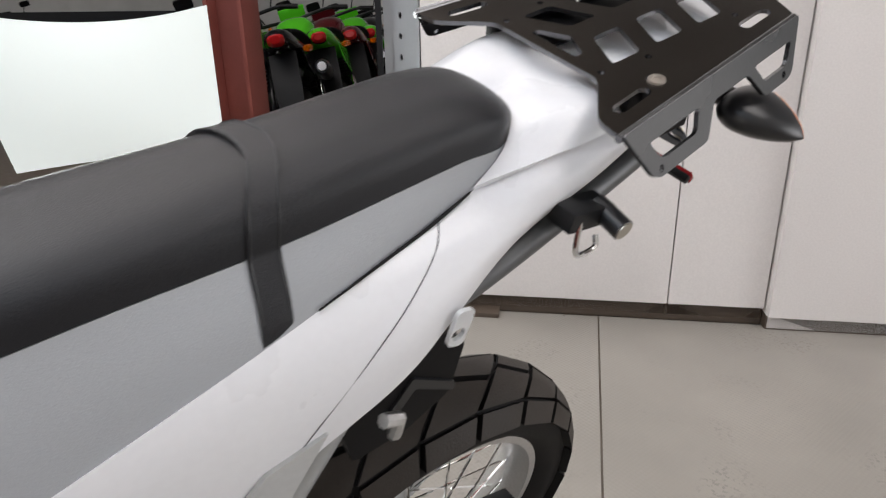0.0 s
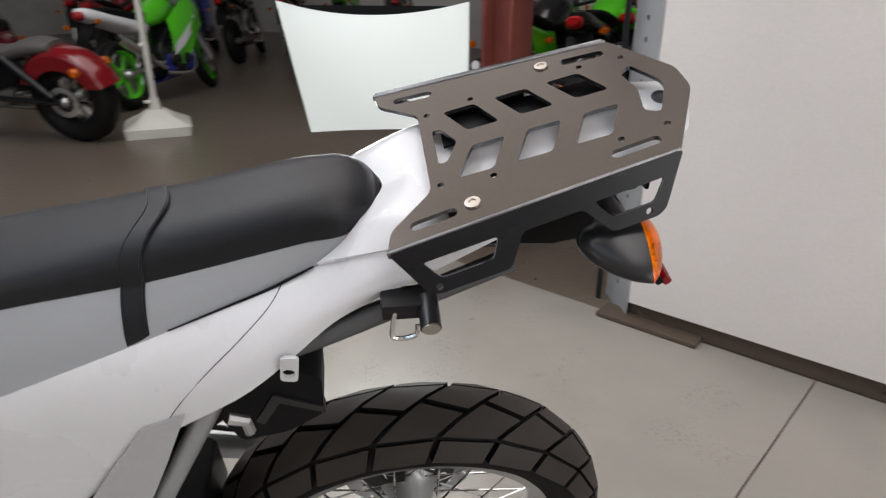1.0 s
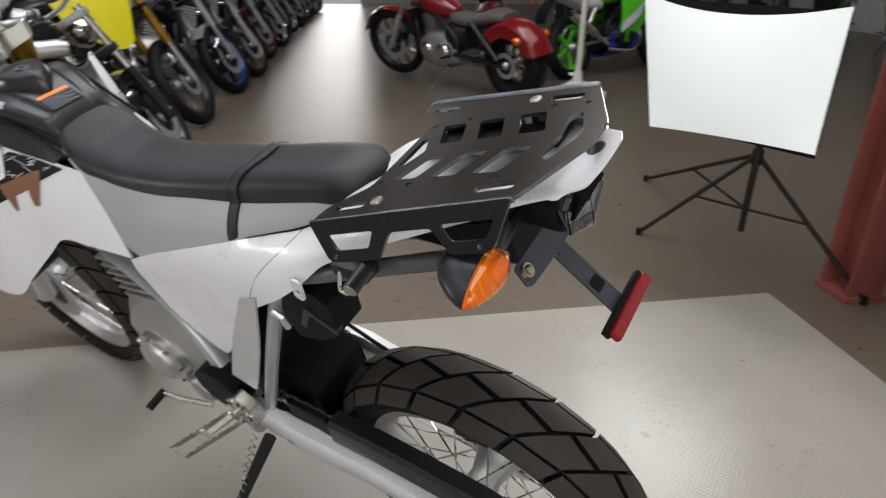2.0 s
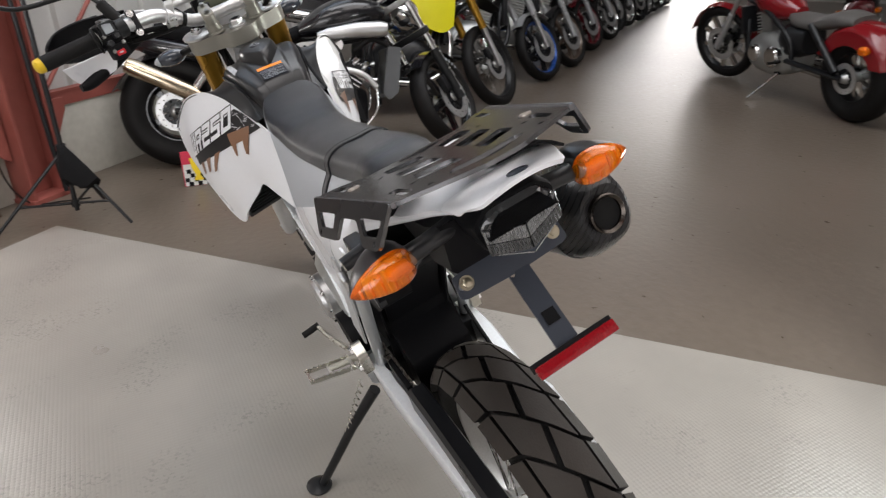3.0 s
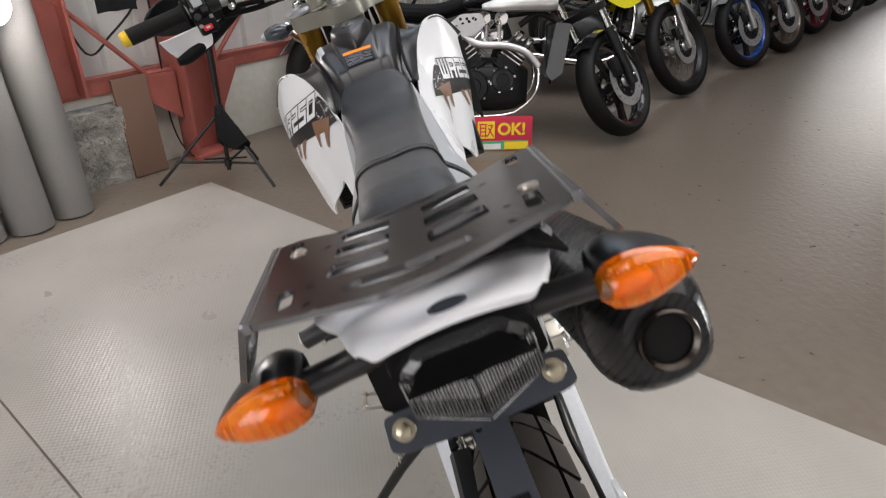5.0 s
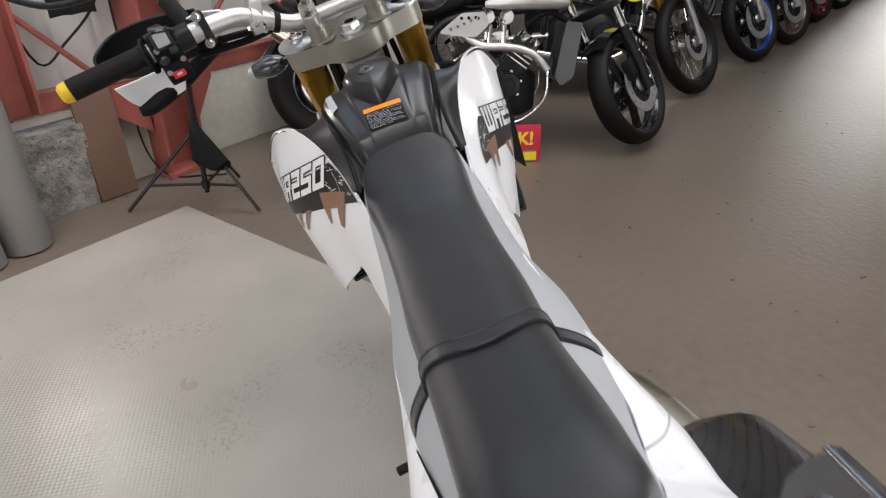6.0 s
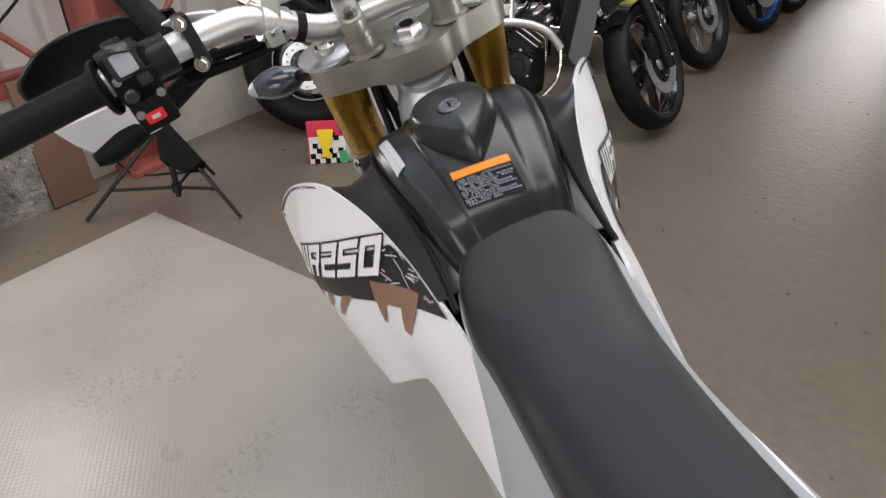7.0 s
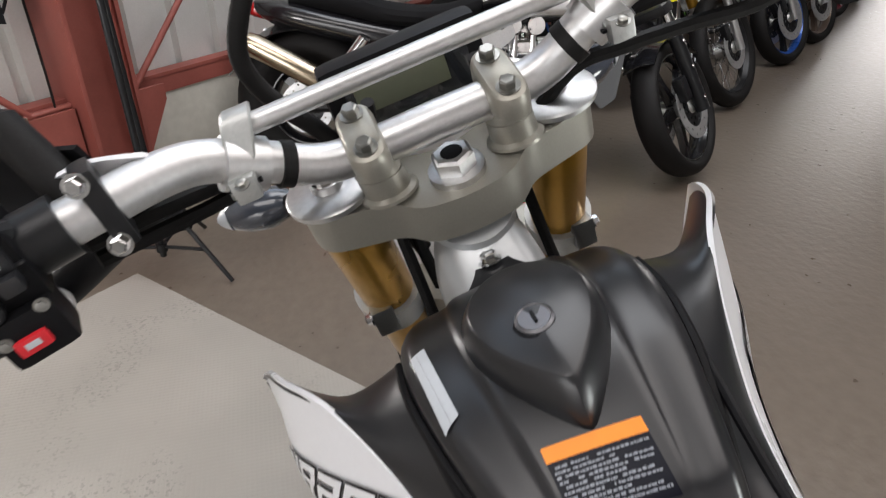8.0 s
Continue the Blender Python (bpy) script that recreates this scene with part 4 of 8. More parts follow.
def foot_peg(s):
    c, e = Vector((0.432, s * 0.162, 0.458)), Vector((0.522, s * 0.262, 0.412))
    peg = bp("foot_peg", tube(B(), [c - Vector((0, s * 0.02, 0)), c.lerp(e, 0.45)], 0.008, 8), STEELB, "toothed steel foot peg")
    d = (e - c).normalized()
    L_ = (e - c).length
    teeth = [(0, -0.010)] + [(L_ * (k + 0.5 * h_) / 8, 0.010 - 0.007 * h_) for k in range(8) for h_ in (0, 1)] + [(L_, 0.008), (L_, -0.010)]
    up = Vector((1, 0, 0)).cross(d) * s * -1
    if up.z < 0:
        up = -up
    for off in (-0.022, 0.020):
        m = Matrix(((d.x, up.x, 1, c.x + off), (d.y, up.y, 0, c.y), (d.z, up.z, 0, c.z), (0, 0, 0, 1)))
        bp("tooth_rail", plate(B(), teeth, [], 0.004, m), STEELB, "", peg)
    for f in (0.03, 0.5, 0.97):
        bp("cross_bar", box(B(), tuple(c.lerp(e, f) - Vector((0, 0, 0.003))), (0.044, 0.006, 0.011)), STEELB, "", peg)


for s in (1, -1):
    foot_peg(s)
bp("shift_lever", tube(B(), [(0.53, 0.155, 0.42), (0.60, 0.175, 0.425), (0.645, 0.185, 0.435)], 0.006, 8), STEELB, "steel gear shift lever")
bp("shift_tip", tube(B(), [(0.645, 0.18, 0.435), (0.645, 0.225, 0.430)], 0.0085, 10), RUBBER, "black rubber shift tip")
bp("brake_pedal", tube(B(), [(0.47, -0.16, 0.40), (0.56, -0.17, 0.39), (0.64, -0.165, 0.41)], 0.006, 8, smooth=10), STEELB, "steel brake pedal")

# side stand
stand = bp("side_stand", tube(B(), [(0.385, 0.150, 0.395), (0.42, 0.235, 0.30), (0.473, 0.357, 0.146)], [0.013, 0.011, 0.010], 12), BLKMET, "black steel side stand")
bp("stand_foot", lathe(B(), [(0.010, 0.0), (0.030, 0.001), (0.031, 0.005), (0.026, 0.008), (0.014, 0.013)], 20, "Z"), BLKMET, "", stand, m=Matrix.Translation((0.478, 0.370, 0.1392)) @ pose(0, 0, 0, LEAN, 0, 0))
sp = B()
coil = []
for k in range(90):
    a = k * 0.7
    c = Vector((0.392, 0.148, 0.43)).lerp(Vector((0.43, 0.245, 0.265)), k / 89)
    coil.append(c + Vector((0.006 * math.cos(a), 0.018 + 0.006 * math.sin(a) * 0.4, 0.006 * math.sin(a))))
bp("stand_spring", tube(sp, coil, 0.0014, 5), STEELB, "coiled steel stand spring", stand)

# engine
bp("crankcase", loft(B(), [[Vector((x, y * w_, z)) for y, z in ((-0.8, z0), (0.8, z0), (1, z0 + 0.05), (1, z1 - 0.06), (0.7, z1), (-0.7, z1), (-1, z1 - 0.06), (-1, z0 + 0.05))] for x, w_, z0, z1 in ((0.45, 0.09, 0.38, 0.52), (0.55, 0.115, 0.33, 0.58), (0.68, 0.12, 0.32, 0.60), (0.80, 0.11, 0.34, 0.56), (0.88, 0.08, 0.38, 0.50))]), ALUCAST, "grey cast engine crankcase")
ecov = bp("engine_cover", lathe(B(), [(0.066, 0.118), (0.066, 0.134), (0.060, 0.138), (0.052, 0.139), (0.050, 0.147), (0.040, 0.152), (0.014, 0.153)], 28, "Y", (0.68, 0, 0.47)), ALU, "silver round engine cover")
for k in range(8):
    a = 2 * math.pi * k / 8
    bp("cover_bolt", bolt(B(), (0.68 + 0.062 * math.cos(a), 0.136, 0.47 + 0.062 * math.sin(a)), (0, 1, 0), 0.005, 0.006), CHROME, "", ecov)
bp("starter_cover", lathe(B(), [(0.036, 0.108), (0.036, 0.128), (0.030, 0.136), (0.010, 0.138)], 22, "Y", (0.60, 0, 0.40)), ALUCAST, "", ecov)
bp("chain_case", loft(B(), [[Vector((x, y, z)) for x, z in rounded([(0.30, 0.36), (0.44, 0.35), (0.47, 0.47), (0.38, 0.53), (0.30, 0.47)], 0.01)] for y in (-0.07, 0.066)]), BLACKP)
bp("sprocket_cover", loft(B(), [[Vector((0.50 + 0.06 * math.cos(a), y, 0.47 + 0.055 * math.sin(a))) for a in (2 * math.pi * k / 16 for k in range(16))] for y in (0.10, 0.135, 0.142)]), BLACKP)
cyl = B()
mcyl = Matrix.Translation((0.72, 0, 0.58)) @ pose(0, 0, 0, 0, 12, 0)
for k in range(6):
    box(cyl, (0, 0, 0.01 + 0.02 * k), (0.15, 0.17, 0.007), 0.003, mcyl)
box(cyl, (0, 0, 0.07), (0.12, 0.14, 0.14), 0.01, mcyl)
box(cyl, (0, 0, 0.175), (0.15, 0.18, 0.07), 0.018, mcyl)
bp("cylinder", cyl, ALUCAST)
for s in (1, -1):
    rm = Matrix.Translation((0.955, s * 0.135, 0.735)) @ pose(0, 0, 0, 0, -18, s * 12)
    rad = bp("radiator", box(B(), (0, 0, 0), (0.035, 0.10, 0.22), 0.006), BLKMET, "black radiator core", m=rm)
    for k in range(22):
        bp("radiator_fin", box(B(), (-0.019, 0, -0.095 + 0.009 * k), (0.006, 0.088, 0.003)), BLKMET, "", rad, m=rm)
bp("header_pipe", tube(B(), [(0.78, -0.02, 0.66), (0.90, -0.05, 0.64), (0.93, -0.09, 0.52), (0.84, -0.14, 0.44), (0.66, -0.15, 0.48), (0.50, -0.145, 0.60), (0.36, -0.14, 0.72), (0.22, -0.14, 0.79)], 0.019, 14, smooth=40), STEELB, "heat-tinted steel exhaust header")

# muffler on the other side of the tail
ma, mb = Vector((0.22, -0.140, 0.790)), Vector((-0.142, -0.148, 0.917))
md = (mb - ma).normalized()
mm = Matrix.Translation(mb) @ md.to_track_quat("X", "Z").to_matrix().to_4x4()


def oval(x, a, b, n=28):
    return [Vector((x, a * math.copysign(abs(math.cos(t)) ** 0.8, math.cos(t)), b * math.copysign(abs(math.sin(t)) ** 0.8, math.sin(t)))) for t in (2 * math.pi * k / n for k in range(n))]


bp("muffler", loft(B(), [oval(-0.385, 0.026, 0.026), oval(-0.34, 0.047, 0.053), oval(-0.33, 0.050, 0.057), oval(-0.06, 0.050, 0.057)]), CARBON, "dark carbon-fibre muffler", m=mm)
bp("muffler_band", loft(B(), [oval(-0.066, 0.0515, 0.0585), oval(-0.052, 0.0515, 0.0585)]), SATIN, m=mm)
bp("muffler_cap", loft(B(), [oval(-0.055, 0.0498, 0.0568), oval(-0.03, 0.048, 0.054), oval(-0.006, 0.038, 0.041), oval(0.0, 0.032, 0.034)], True), CARBON, "dark rounded muffler end cap", m=mm)
bp("tailpipe", lathe(B(), [(0.0192, -0.04), (0.0242, -0.04), (0.0242, 0.006), (0.0225, 0.008), (0.0192, 0.005)], 30, "X", closed=True), BRONZE, "bright tailpipe ring", m=mm)
# flat black disc puts the dark depth of the open pipe into colour
bp("tailpipe_inside", lathe(B(), [(0.0191, -0.01), (0.0191, 0.0012)], 24, "X"), mat("pipe_depth_black", (0.004, 0.004, 0.004), 0.95), m=mm)
bp("muffler_hanger", box(B(), (0.05, -0.105, 0.90), (0.05, 0.05, 0.012), 0.004), BLKMET)

class Surface:
    """The sheet that skin() would draw through rows, to lay stickers on; axis: the one that is looked up."""

    def __init__(self, rows, nu, nv, axis):
        cols = [spline(r, nv) for r in rows]
        self.g = [list(q) for q in zip(*[spline([c[j] for c in cols], nu) for j in range(nv)])]
        self.axis = axis
        self.p, self.n = [], []
        for i in range(nu):
            for j in range(nv):
                a = self.g[min(i + 1, nu - 1)][j] - self.g[max(i - 1, 0)][j]
                b = self.g[i][min(j + 1, nv - 1)] - self.g[i][max(j - 1, 0)]
                self.p.append(self.g[i][j])
                self.n.append(a.cross(b).normalized())
        self.q = np.array([tuple(v) for v in self.p])

    def at(self, a, b, lift, toward):
        """The point over the two other coordinates a, b, lifted along the surface's normal."""
        k = self.axis
        o = [i for i in range(3) if i != k]
        i = int(np.argmin((self.q[:, o[0]] - a) ** 2 + (self.q[:, o[1]] - b) ** 2))
        p, n = self.p[i], self.n[i]
        if n[k] * toward < 0:
            n = -n
        c = p[k] - (n[o[0]] * (a - p[o[0]]) + n[o[1]] * (b - p[o[1]])) / (n[k] if abs(n[k]) > 0.15 else math.copysign(0.15, n[k]))
        v = Vector((0, 0, 0))
        v[o[0]], v[o[1]], v[k] = a, b, c
        return v + n * lift


def lay(surf, quad, lift, toward, nu=8, nv=6):
    """A thin sheet on the surface between four corners given in its two flat coordinates."""
    bm = B()
    a, b, c, d = quad
    vs = []
    for i in range(nu):
        r_ = []
        for j in range(nv):
            u, v = i / (nu - 1), j / (nv - 1)
            f = (a[0] * (1 - u) + b[0] * u) * (1 - v) + (d[0] * (1 - u) + c[0] * u) * v
            g = (a[1] * (1 - u) + b[1] * u) * (1 - v) + (d[1] * (1 - u) + c[1] * u) * v
            r_.append(bm.verts.new(surf.at(f, g, lift, toward)))
        vs.append(r_)
    for i in range(nu - 1):
        for j in range(nv - 1):
            bm.faces.new((vs[i][j], vs[i + 1][j], vs[i + 1][j + 1], vs[i][j + 1]))
    return bm


# seat: black top, grey sides
SEC = [(0.040, 0.992, 0.012, 0.9895, 0.014, 0.984), (0.050, 1.004, 0.034, 0.988, 0.036, 0.976), (0.075, 1.012, 0.053, 0.982, 0.054, 0.966), (0.11, 1.011, 0.055, 0.977, 0.062, 0.948), (0.15, 1.003, 0.056, 0.967, 0.069, 0.931), (0.25, 0.981, 0.060, 0.944, 0.088, 0.900),
       (0.36, 0.959, 0.065, 0.928, 0.100, 0.860), (0.46, 0.941, 0.066, 0.909, 0.107, 0.822), (0.55, 0.932, 0.068, 0.904, 0.106, 0.785), (0.60, 0.938, 0.070, 0.910, 0.096, 0.812), (0.64, 0.946, 0.074, 0.920, 0.078, 0.905), (0.675, 0.962, 0.067, 0.946, 0.069, 0.930), (0.697, 0.973, 0.055, 0.957, 0.056, 0.942), (0.710, 0.981, 0.040, 0.968, 0.041, 0.952), (0.7165, 0.984, 0.027, 0.976, 0.028, 0.962), (0.719, 0.983, 0.009, 0.980, 0.010, 0.972)]


def sec_at(x):
    """The seat's section at x, between those given."""
    return tuple(float(np.interp(x, [q[0] for q in SEC], [q[k] for q in SEC])) for k in range(6))


def seat_rows(which, secs=SEC):
    rows = []
    for x, zt, wb, zb, wg, zg in secs:
        if which == 0:
            far = wb - (0.006 if 0.2 < x < 0.66 else 0.0)
            rows.append([(x, -far, zb), (x, -far * 0.90, zb + (zt - zb) * 0.62), (x, -far * 0.55, zt - 0.0015), (x, 0, zt), (x, wb * 0.55, zt - 0.0015), (x, wb * 0.90, zb + (zt - zb) * 0.62), (x, wb, zb)])
        else:
            wb = wb - (0.006 if which < 0 and 0.2 < x < 0.66 else 0.0)
            rows.append([(x, which * wb, zb - 0.0005), (x, which * (wb * 0.45 + wg * 0.57), zb * 0.5 + zg * 0.5), (x, which * wg, zg)])
    return rows


bp("seat_top", skin(B(), seat_rows(0), 60, 25, 0.010, 1), SEATB, "black grained vinyl seat top", smooth=60)
for s in (1, -1):
    bp("seat_side", skin(B(), seat_rows(s), 60, 10, 0.006, s), SEATG, "light grey vinyl seat side", smooth=60)
bp("seat_pan", loft(B(), [[Vector((x, q * wb * 0.80, z)) for q, z in ((-1, zg + 0.012), (1, zg + 0.012), (0.9, zb - 0.004), (0.5, zt - 0.02), (-0.5, zt - 0.02), (-0.9, zb - 0.004))] for x, zt, wb, zb, wg, zg in SEC[2:11]]), BLACKP, "")


def strap_row(shift):
    """One edge of the seat strap: over the seat from one lower edge to the other, 3 mm clear."""
    pts = []
    x0 = 0.247 + shift
    top = spline(seat_rows(0, [sec_at(x0)])[0], 17)
    low = [spline(seat_rows(s, [sec_at(x0)])[0], 8) for s in (1, -1)]
    line = low[1][:0:-1] + top + low[0][1:]
    n_ = len(line)
    for i, p in enumerate(line):
        d = line[min(i + 1, n_ - 1)] - line[max(i - 1, 0)]
        out_ = Vector((0, -d.z, d.y)).normalized()
        bend = 0.010 * (1 - math.cos(math.pi * min(1.0, abs(p.y) / 0.070)))
        q = p + out_ * 0.003
        pts.append((x0 + bend, q.y, q.z - 0.21 * bend))
    pts[0] = (pts[0][0], pts[0][1], pts[0][2] - 0.006)
    pts[-1] = (pts[-1][0], pts[-1][1], pts[-1][2] - 0.006)
    return pts


bp("seat_strap", skin(B(), [strap_row(-0.010), strap_row(0.0), strap_row(0.0115)], 5, 60, 0.0025, 1), SEATB, "black seat strap", smooth=60)
for e in (-0.0085, 0.0100):
    bp("strap_stitching", tube(B(), [(x, y * 1.004, z + 0.0004) for x, y, z in strap_row(e)[2:-2]], 0.0005, 5), SATIN)

# half sections of the tail: over its top, then down the side
tail_half = [[(0.036, 0.0, 0.994), (0.046, 0.026, 0.9935), (0.062, 0.047, 0.986), (0.080, 0.0565, 0.969), (0.100, 0.0610, 0.9535), (0.0995, 0.081, 0.9465), (0.098, 0.099, 0.930), (0.092, 0.098, 0.912)],
             [(0.020, 0.0, 1.003), (0.026, 0.032, 1.005), (0.034, 0.056, 1.003), (0.045, 0.068, 0.992), (0.058, 0.078, 0.979), (0.060, 0.092, 0.966), (0.058, 0.0985, 0.950), (0.055, 0.093, 0.934)],
             [(0.0, 0.0, 1.012), (0.0, 0.035, 1.014), (0.0, 0.064, 1.015), (0.0, 0.077, 1.009), (0.0, 0.084, 0.999), (0.0, 0.0945, 0.988), (0.0, 0.0970, 0.979), (0.0, 0.0960, 0.971)],
             [(-0.08, 0.0, 1.035), (-0.08, 0.035, 1.036), (-0.08, 0.062, 1.036), (-0.08, 0.074, 1.031), (-0.08, 0.081, 1.023), (-0.08, 0.0855, 1.0175), (-0.08, 0.0862, 1.0130), (-0.08, 0.0840, 1.009)],
             [(-0.160, 0.0, 1.057), (-0.160, 0.030, 1.0570), (-0.156, 0.053, 1.0540), (-0.147, 0.070, 1.0480), (-0.137, 0.0825, 1.0400), (-0.135, 0.0828, 1.037), (-0.133, 0.0815, 1.034), (-0.131, 0.077, 1.031)],
             [(-0.205, 0.0, 1.069), (-0.204, 0.022, 1.0680), (-0.199, 0.039, 1.0645), (-0.188, 0.057, 1.0585), (-0.172, 0.0695, 1.0520), (-0.170, 0.0698, 1.049), (-0.168, 0.068, 1.046), (-0.166, 0.064, 1.043)],
             [(-0.243, 0.0, 1.0800), (-0.242, 0.016, 1.0785), (-0.238, 0.032, 1.0735), (-0.230, 0.0455, 1.0665), (-0.206, 0.0555, 1.0600), (-0.204, 0.0558, 1.0575), (-0.201, 0.0545, 1.0545), (-0.198, 0.052, 1.0515)]]


def tail_shift(x):
    """The tail stands a little to one side towards its end."""
    return 0.009 * max(0.0, min(1.0, (-x - 0.09) / 0.08))


# side covers and tail
for s in (1, -1):
    rows = [[(0.592, s * 0.106, 0.762), (0.588, s * 0.109, 0.74), (0.575, s * 0.110, 0.72), (0.545, s * 0.112, 0.66)]]
    for x, mid_, low_ in ((0.50, (0.48, 0.109, 0.69), (0.455, 0.108, 0.575)), (0.40, (0.385, 0.110, 0.76), (0.385, 0.108, 0.65)), (0.30, (0.29, 0.113, 0.82), (0.282, 0.112, 0.762)), (0.20, (0.195, 0.114, 0.87), (0.185, 0.116, 0.834)), (0.145, (0.142, 0.107, 0.901), (0.136, 0.107, 0.872))):
        x_, zt, wb, zb, wg, zg = sec_at(x)
        up_ = 0.0 if s > 0 else 0.55 * max(0.0, min(1.0, (x - 0.24) / 0.10))
        top_ = Vector((x, wg + (wb - 0.006 - wg) * up_ + 0.0012 + 0.004 * up_, zg + (zb - zg) * up_ + 0.0015))
        ridge = top_.lerp(Vector(mid_), 0.42) + Vector((0, 0.0035, 0.0045))
        rows.append([(q[0], s * q[1], q[2]) for q in (top_, ridge, mid_, low_)])
    rows += [[(x, s * y - tail_shift(x), z) for x, y, z in r[4:]] for r in tail_half]
    bp("side_cover", skin(B(), rows, 80, 16, 0.004, -s), WHITE, "white plastic side cover", smooth=60)
    COVER = Surface(rows, 140, 60, 1)
    bp("cover_seam", tube(B(), [COVER.at(x, z, 0.0, s) for x, z in ((0.132, 0.942), (0.146, 0.928), (0.176, 0.902), (0.210, 0.870), (0.242, 0.830), (0.262, 0.798))], 0.0005, 6, smooth=24), GUNMET)
# thin black tube draws the shadow gap between seat and side cover
bp("seat_gap_shade", tube(B(), [(x, sec_at(x)[4] + 0.0016, sec_at(x)[5] + 0.003) for x in (0.105, 0.125, 0.15, 0.18, 0.21, 0.24)], [0.0008, 0.0014, 0.0014, 0.0012, 0.0010, 0.0008], 8, smooth=20), BLACKP)
# tail cover: its front edge runs round the seat's end and down to the side covers
bp("tail_cover", skin(B(), [[(x, y - tail_shift(x), z) for x, y, z in [(a, -b, c) for a, b, c in r[4:0:-1]] + r[:5]] for r in tail_half], 60, 41, 0.004, 1), WHITE, "white plastic tail cover", smooth=60)
bp("tail_emblem", lathe(B(), [(0.0075, 0.0), (0.0105, 0.0015), (0.0105, 0.0028), (0.0085, 0.0034), (0.0078, 0.0022)], 24, "Z"), GUNMET, "dark round emblem ring", m=Matrix.Translation((-0.2245, -0.0107, 1.0765)) @ pose(0, 0, 0, 0, 16, 0) @ Matrix.Diagonal((0.8, 1.05, 1, 1)))
bp("under_tail", loft(B(), [[Vector((x, y * w_, z)) for y, z in ((-0.7, z0), (0.7, z0), (1, z0 + 0.02), (0.95, z1), (-0.95, z1), (-1, z0 + 0.02))] for x, w_, z0, z1 in ((0.10, 0.035, 0.925, 0.945), (0.02, 0.045, 0.935, 0.975), (-0.06, 0.055, 0.945, 0.99), (-0.12, 0.060, 0.945, 1.01), (-0.165, 0.060, 0.955, 1.03))]), BLACKP, "black plastic under-tail")

# tail lamp
lamp_m = Matrix.Translation((-0.198, -0.008, 1.0125)) @ Matrix.Diagonal((1, 0.94, 0.94, 1))
hex_o = [(0.050, 0.022), (0.030, 0.036), (-0.030, 0.036), (-0.050, 0.022), (-0.040, -0.012), (0.0, -0.030), (0.040, -0.012)]
lamp = bp("tail_lamp", loft(B(), [[Vector((x + 0.10 * (b * k), a * k, b * k)) for a, b in rounded(hex_o, 0.008)] for x, k in ((0.05, 1.0), (0.0, 1.04), (-0.006, 1.0))]), BLACKP, "smoked tail lamp with rows of clear elements", m=lamp_m)
bp("lens", loft(B(), [[Vector((x + 0.10 * (b * k) + 0.35 * abs(a) * 0.3, a * k, b * k)) for a, b in rounded(hex_o, 0.008)] for x, k in ((-0.004, 0.93), (-0.015, 0.90), (-0.019, 0.80))]), CLEAR, "smoked lens", lamp, m=lamp_m)
for s in (1, -1):
    bp("lamp_edge", tube(B(), [(-0.0225, s * 0.001, -0.0265), (-0.0165, s * 0.040, -0.0095)], 0.0010, 6), LEDS, "", lamp, m=lamp_m)
    for row, (d0, d1) in enumerate(((0.0005, 0.0150), (0.0160, 0.0290))):
        bm = B()
        g_ = []
        for i in range(81):
            y = 0.0008 + 0.0432 * i / 80
            zv = 0.007 + 0.31 * y
            zl = max(-0.0300 + 0.40 * y, zv - d1)
            c_ = []
            for j in range(5):
                z = zv - d0 + (zl - zv + d0) * j / 4
                x = -0.0208 + 0.098 * y + 0.1 * z - 0.0011 * math.cos(2 * math.pi * y / 0.0043) * math.sin(math.pi * (j + 0.5) / 5)
                c_.append((bm.verts.new((x, s * y, z)), bm.verts.new((x + 0.003, s * y, z))))
            g_.append(c_)
        for i in range(80):
            for j in range(4):
                for q in (0, 1):
                    bm.faces.new((g_[i][j][q], g_[i + 1][j][q], g_[i + 1][j + 1][q], g_[i][j + 1][q]))
            bm.faces.new((g_[i][0][0], g_[i + 1][0][0], g_[i + 1][0][1], g_[i][0][1]))
            bm.faces.new((g_[i][4][0], g_[i + 1][4][0], g_[i + 1][4][1], g_[i][4][1]))
        bp("lamp_element", bm, LEDS if row == 0 else LEDD, "fluted clear lamp element", lamp, 60, m=lamp_m)
rib = B()
for k in range(13):
    box(rib, (-0.0165 - 0.0001 * k, 0, 0.0100 + 0.0017 * k), (0.006, 0.084 - 0.0028 * k, 0.0006))
bp("lamp_ribs", rib, BLACKP, "dark ribbed band", lamp, m=lamp_m)

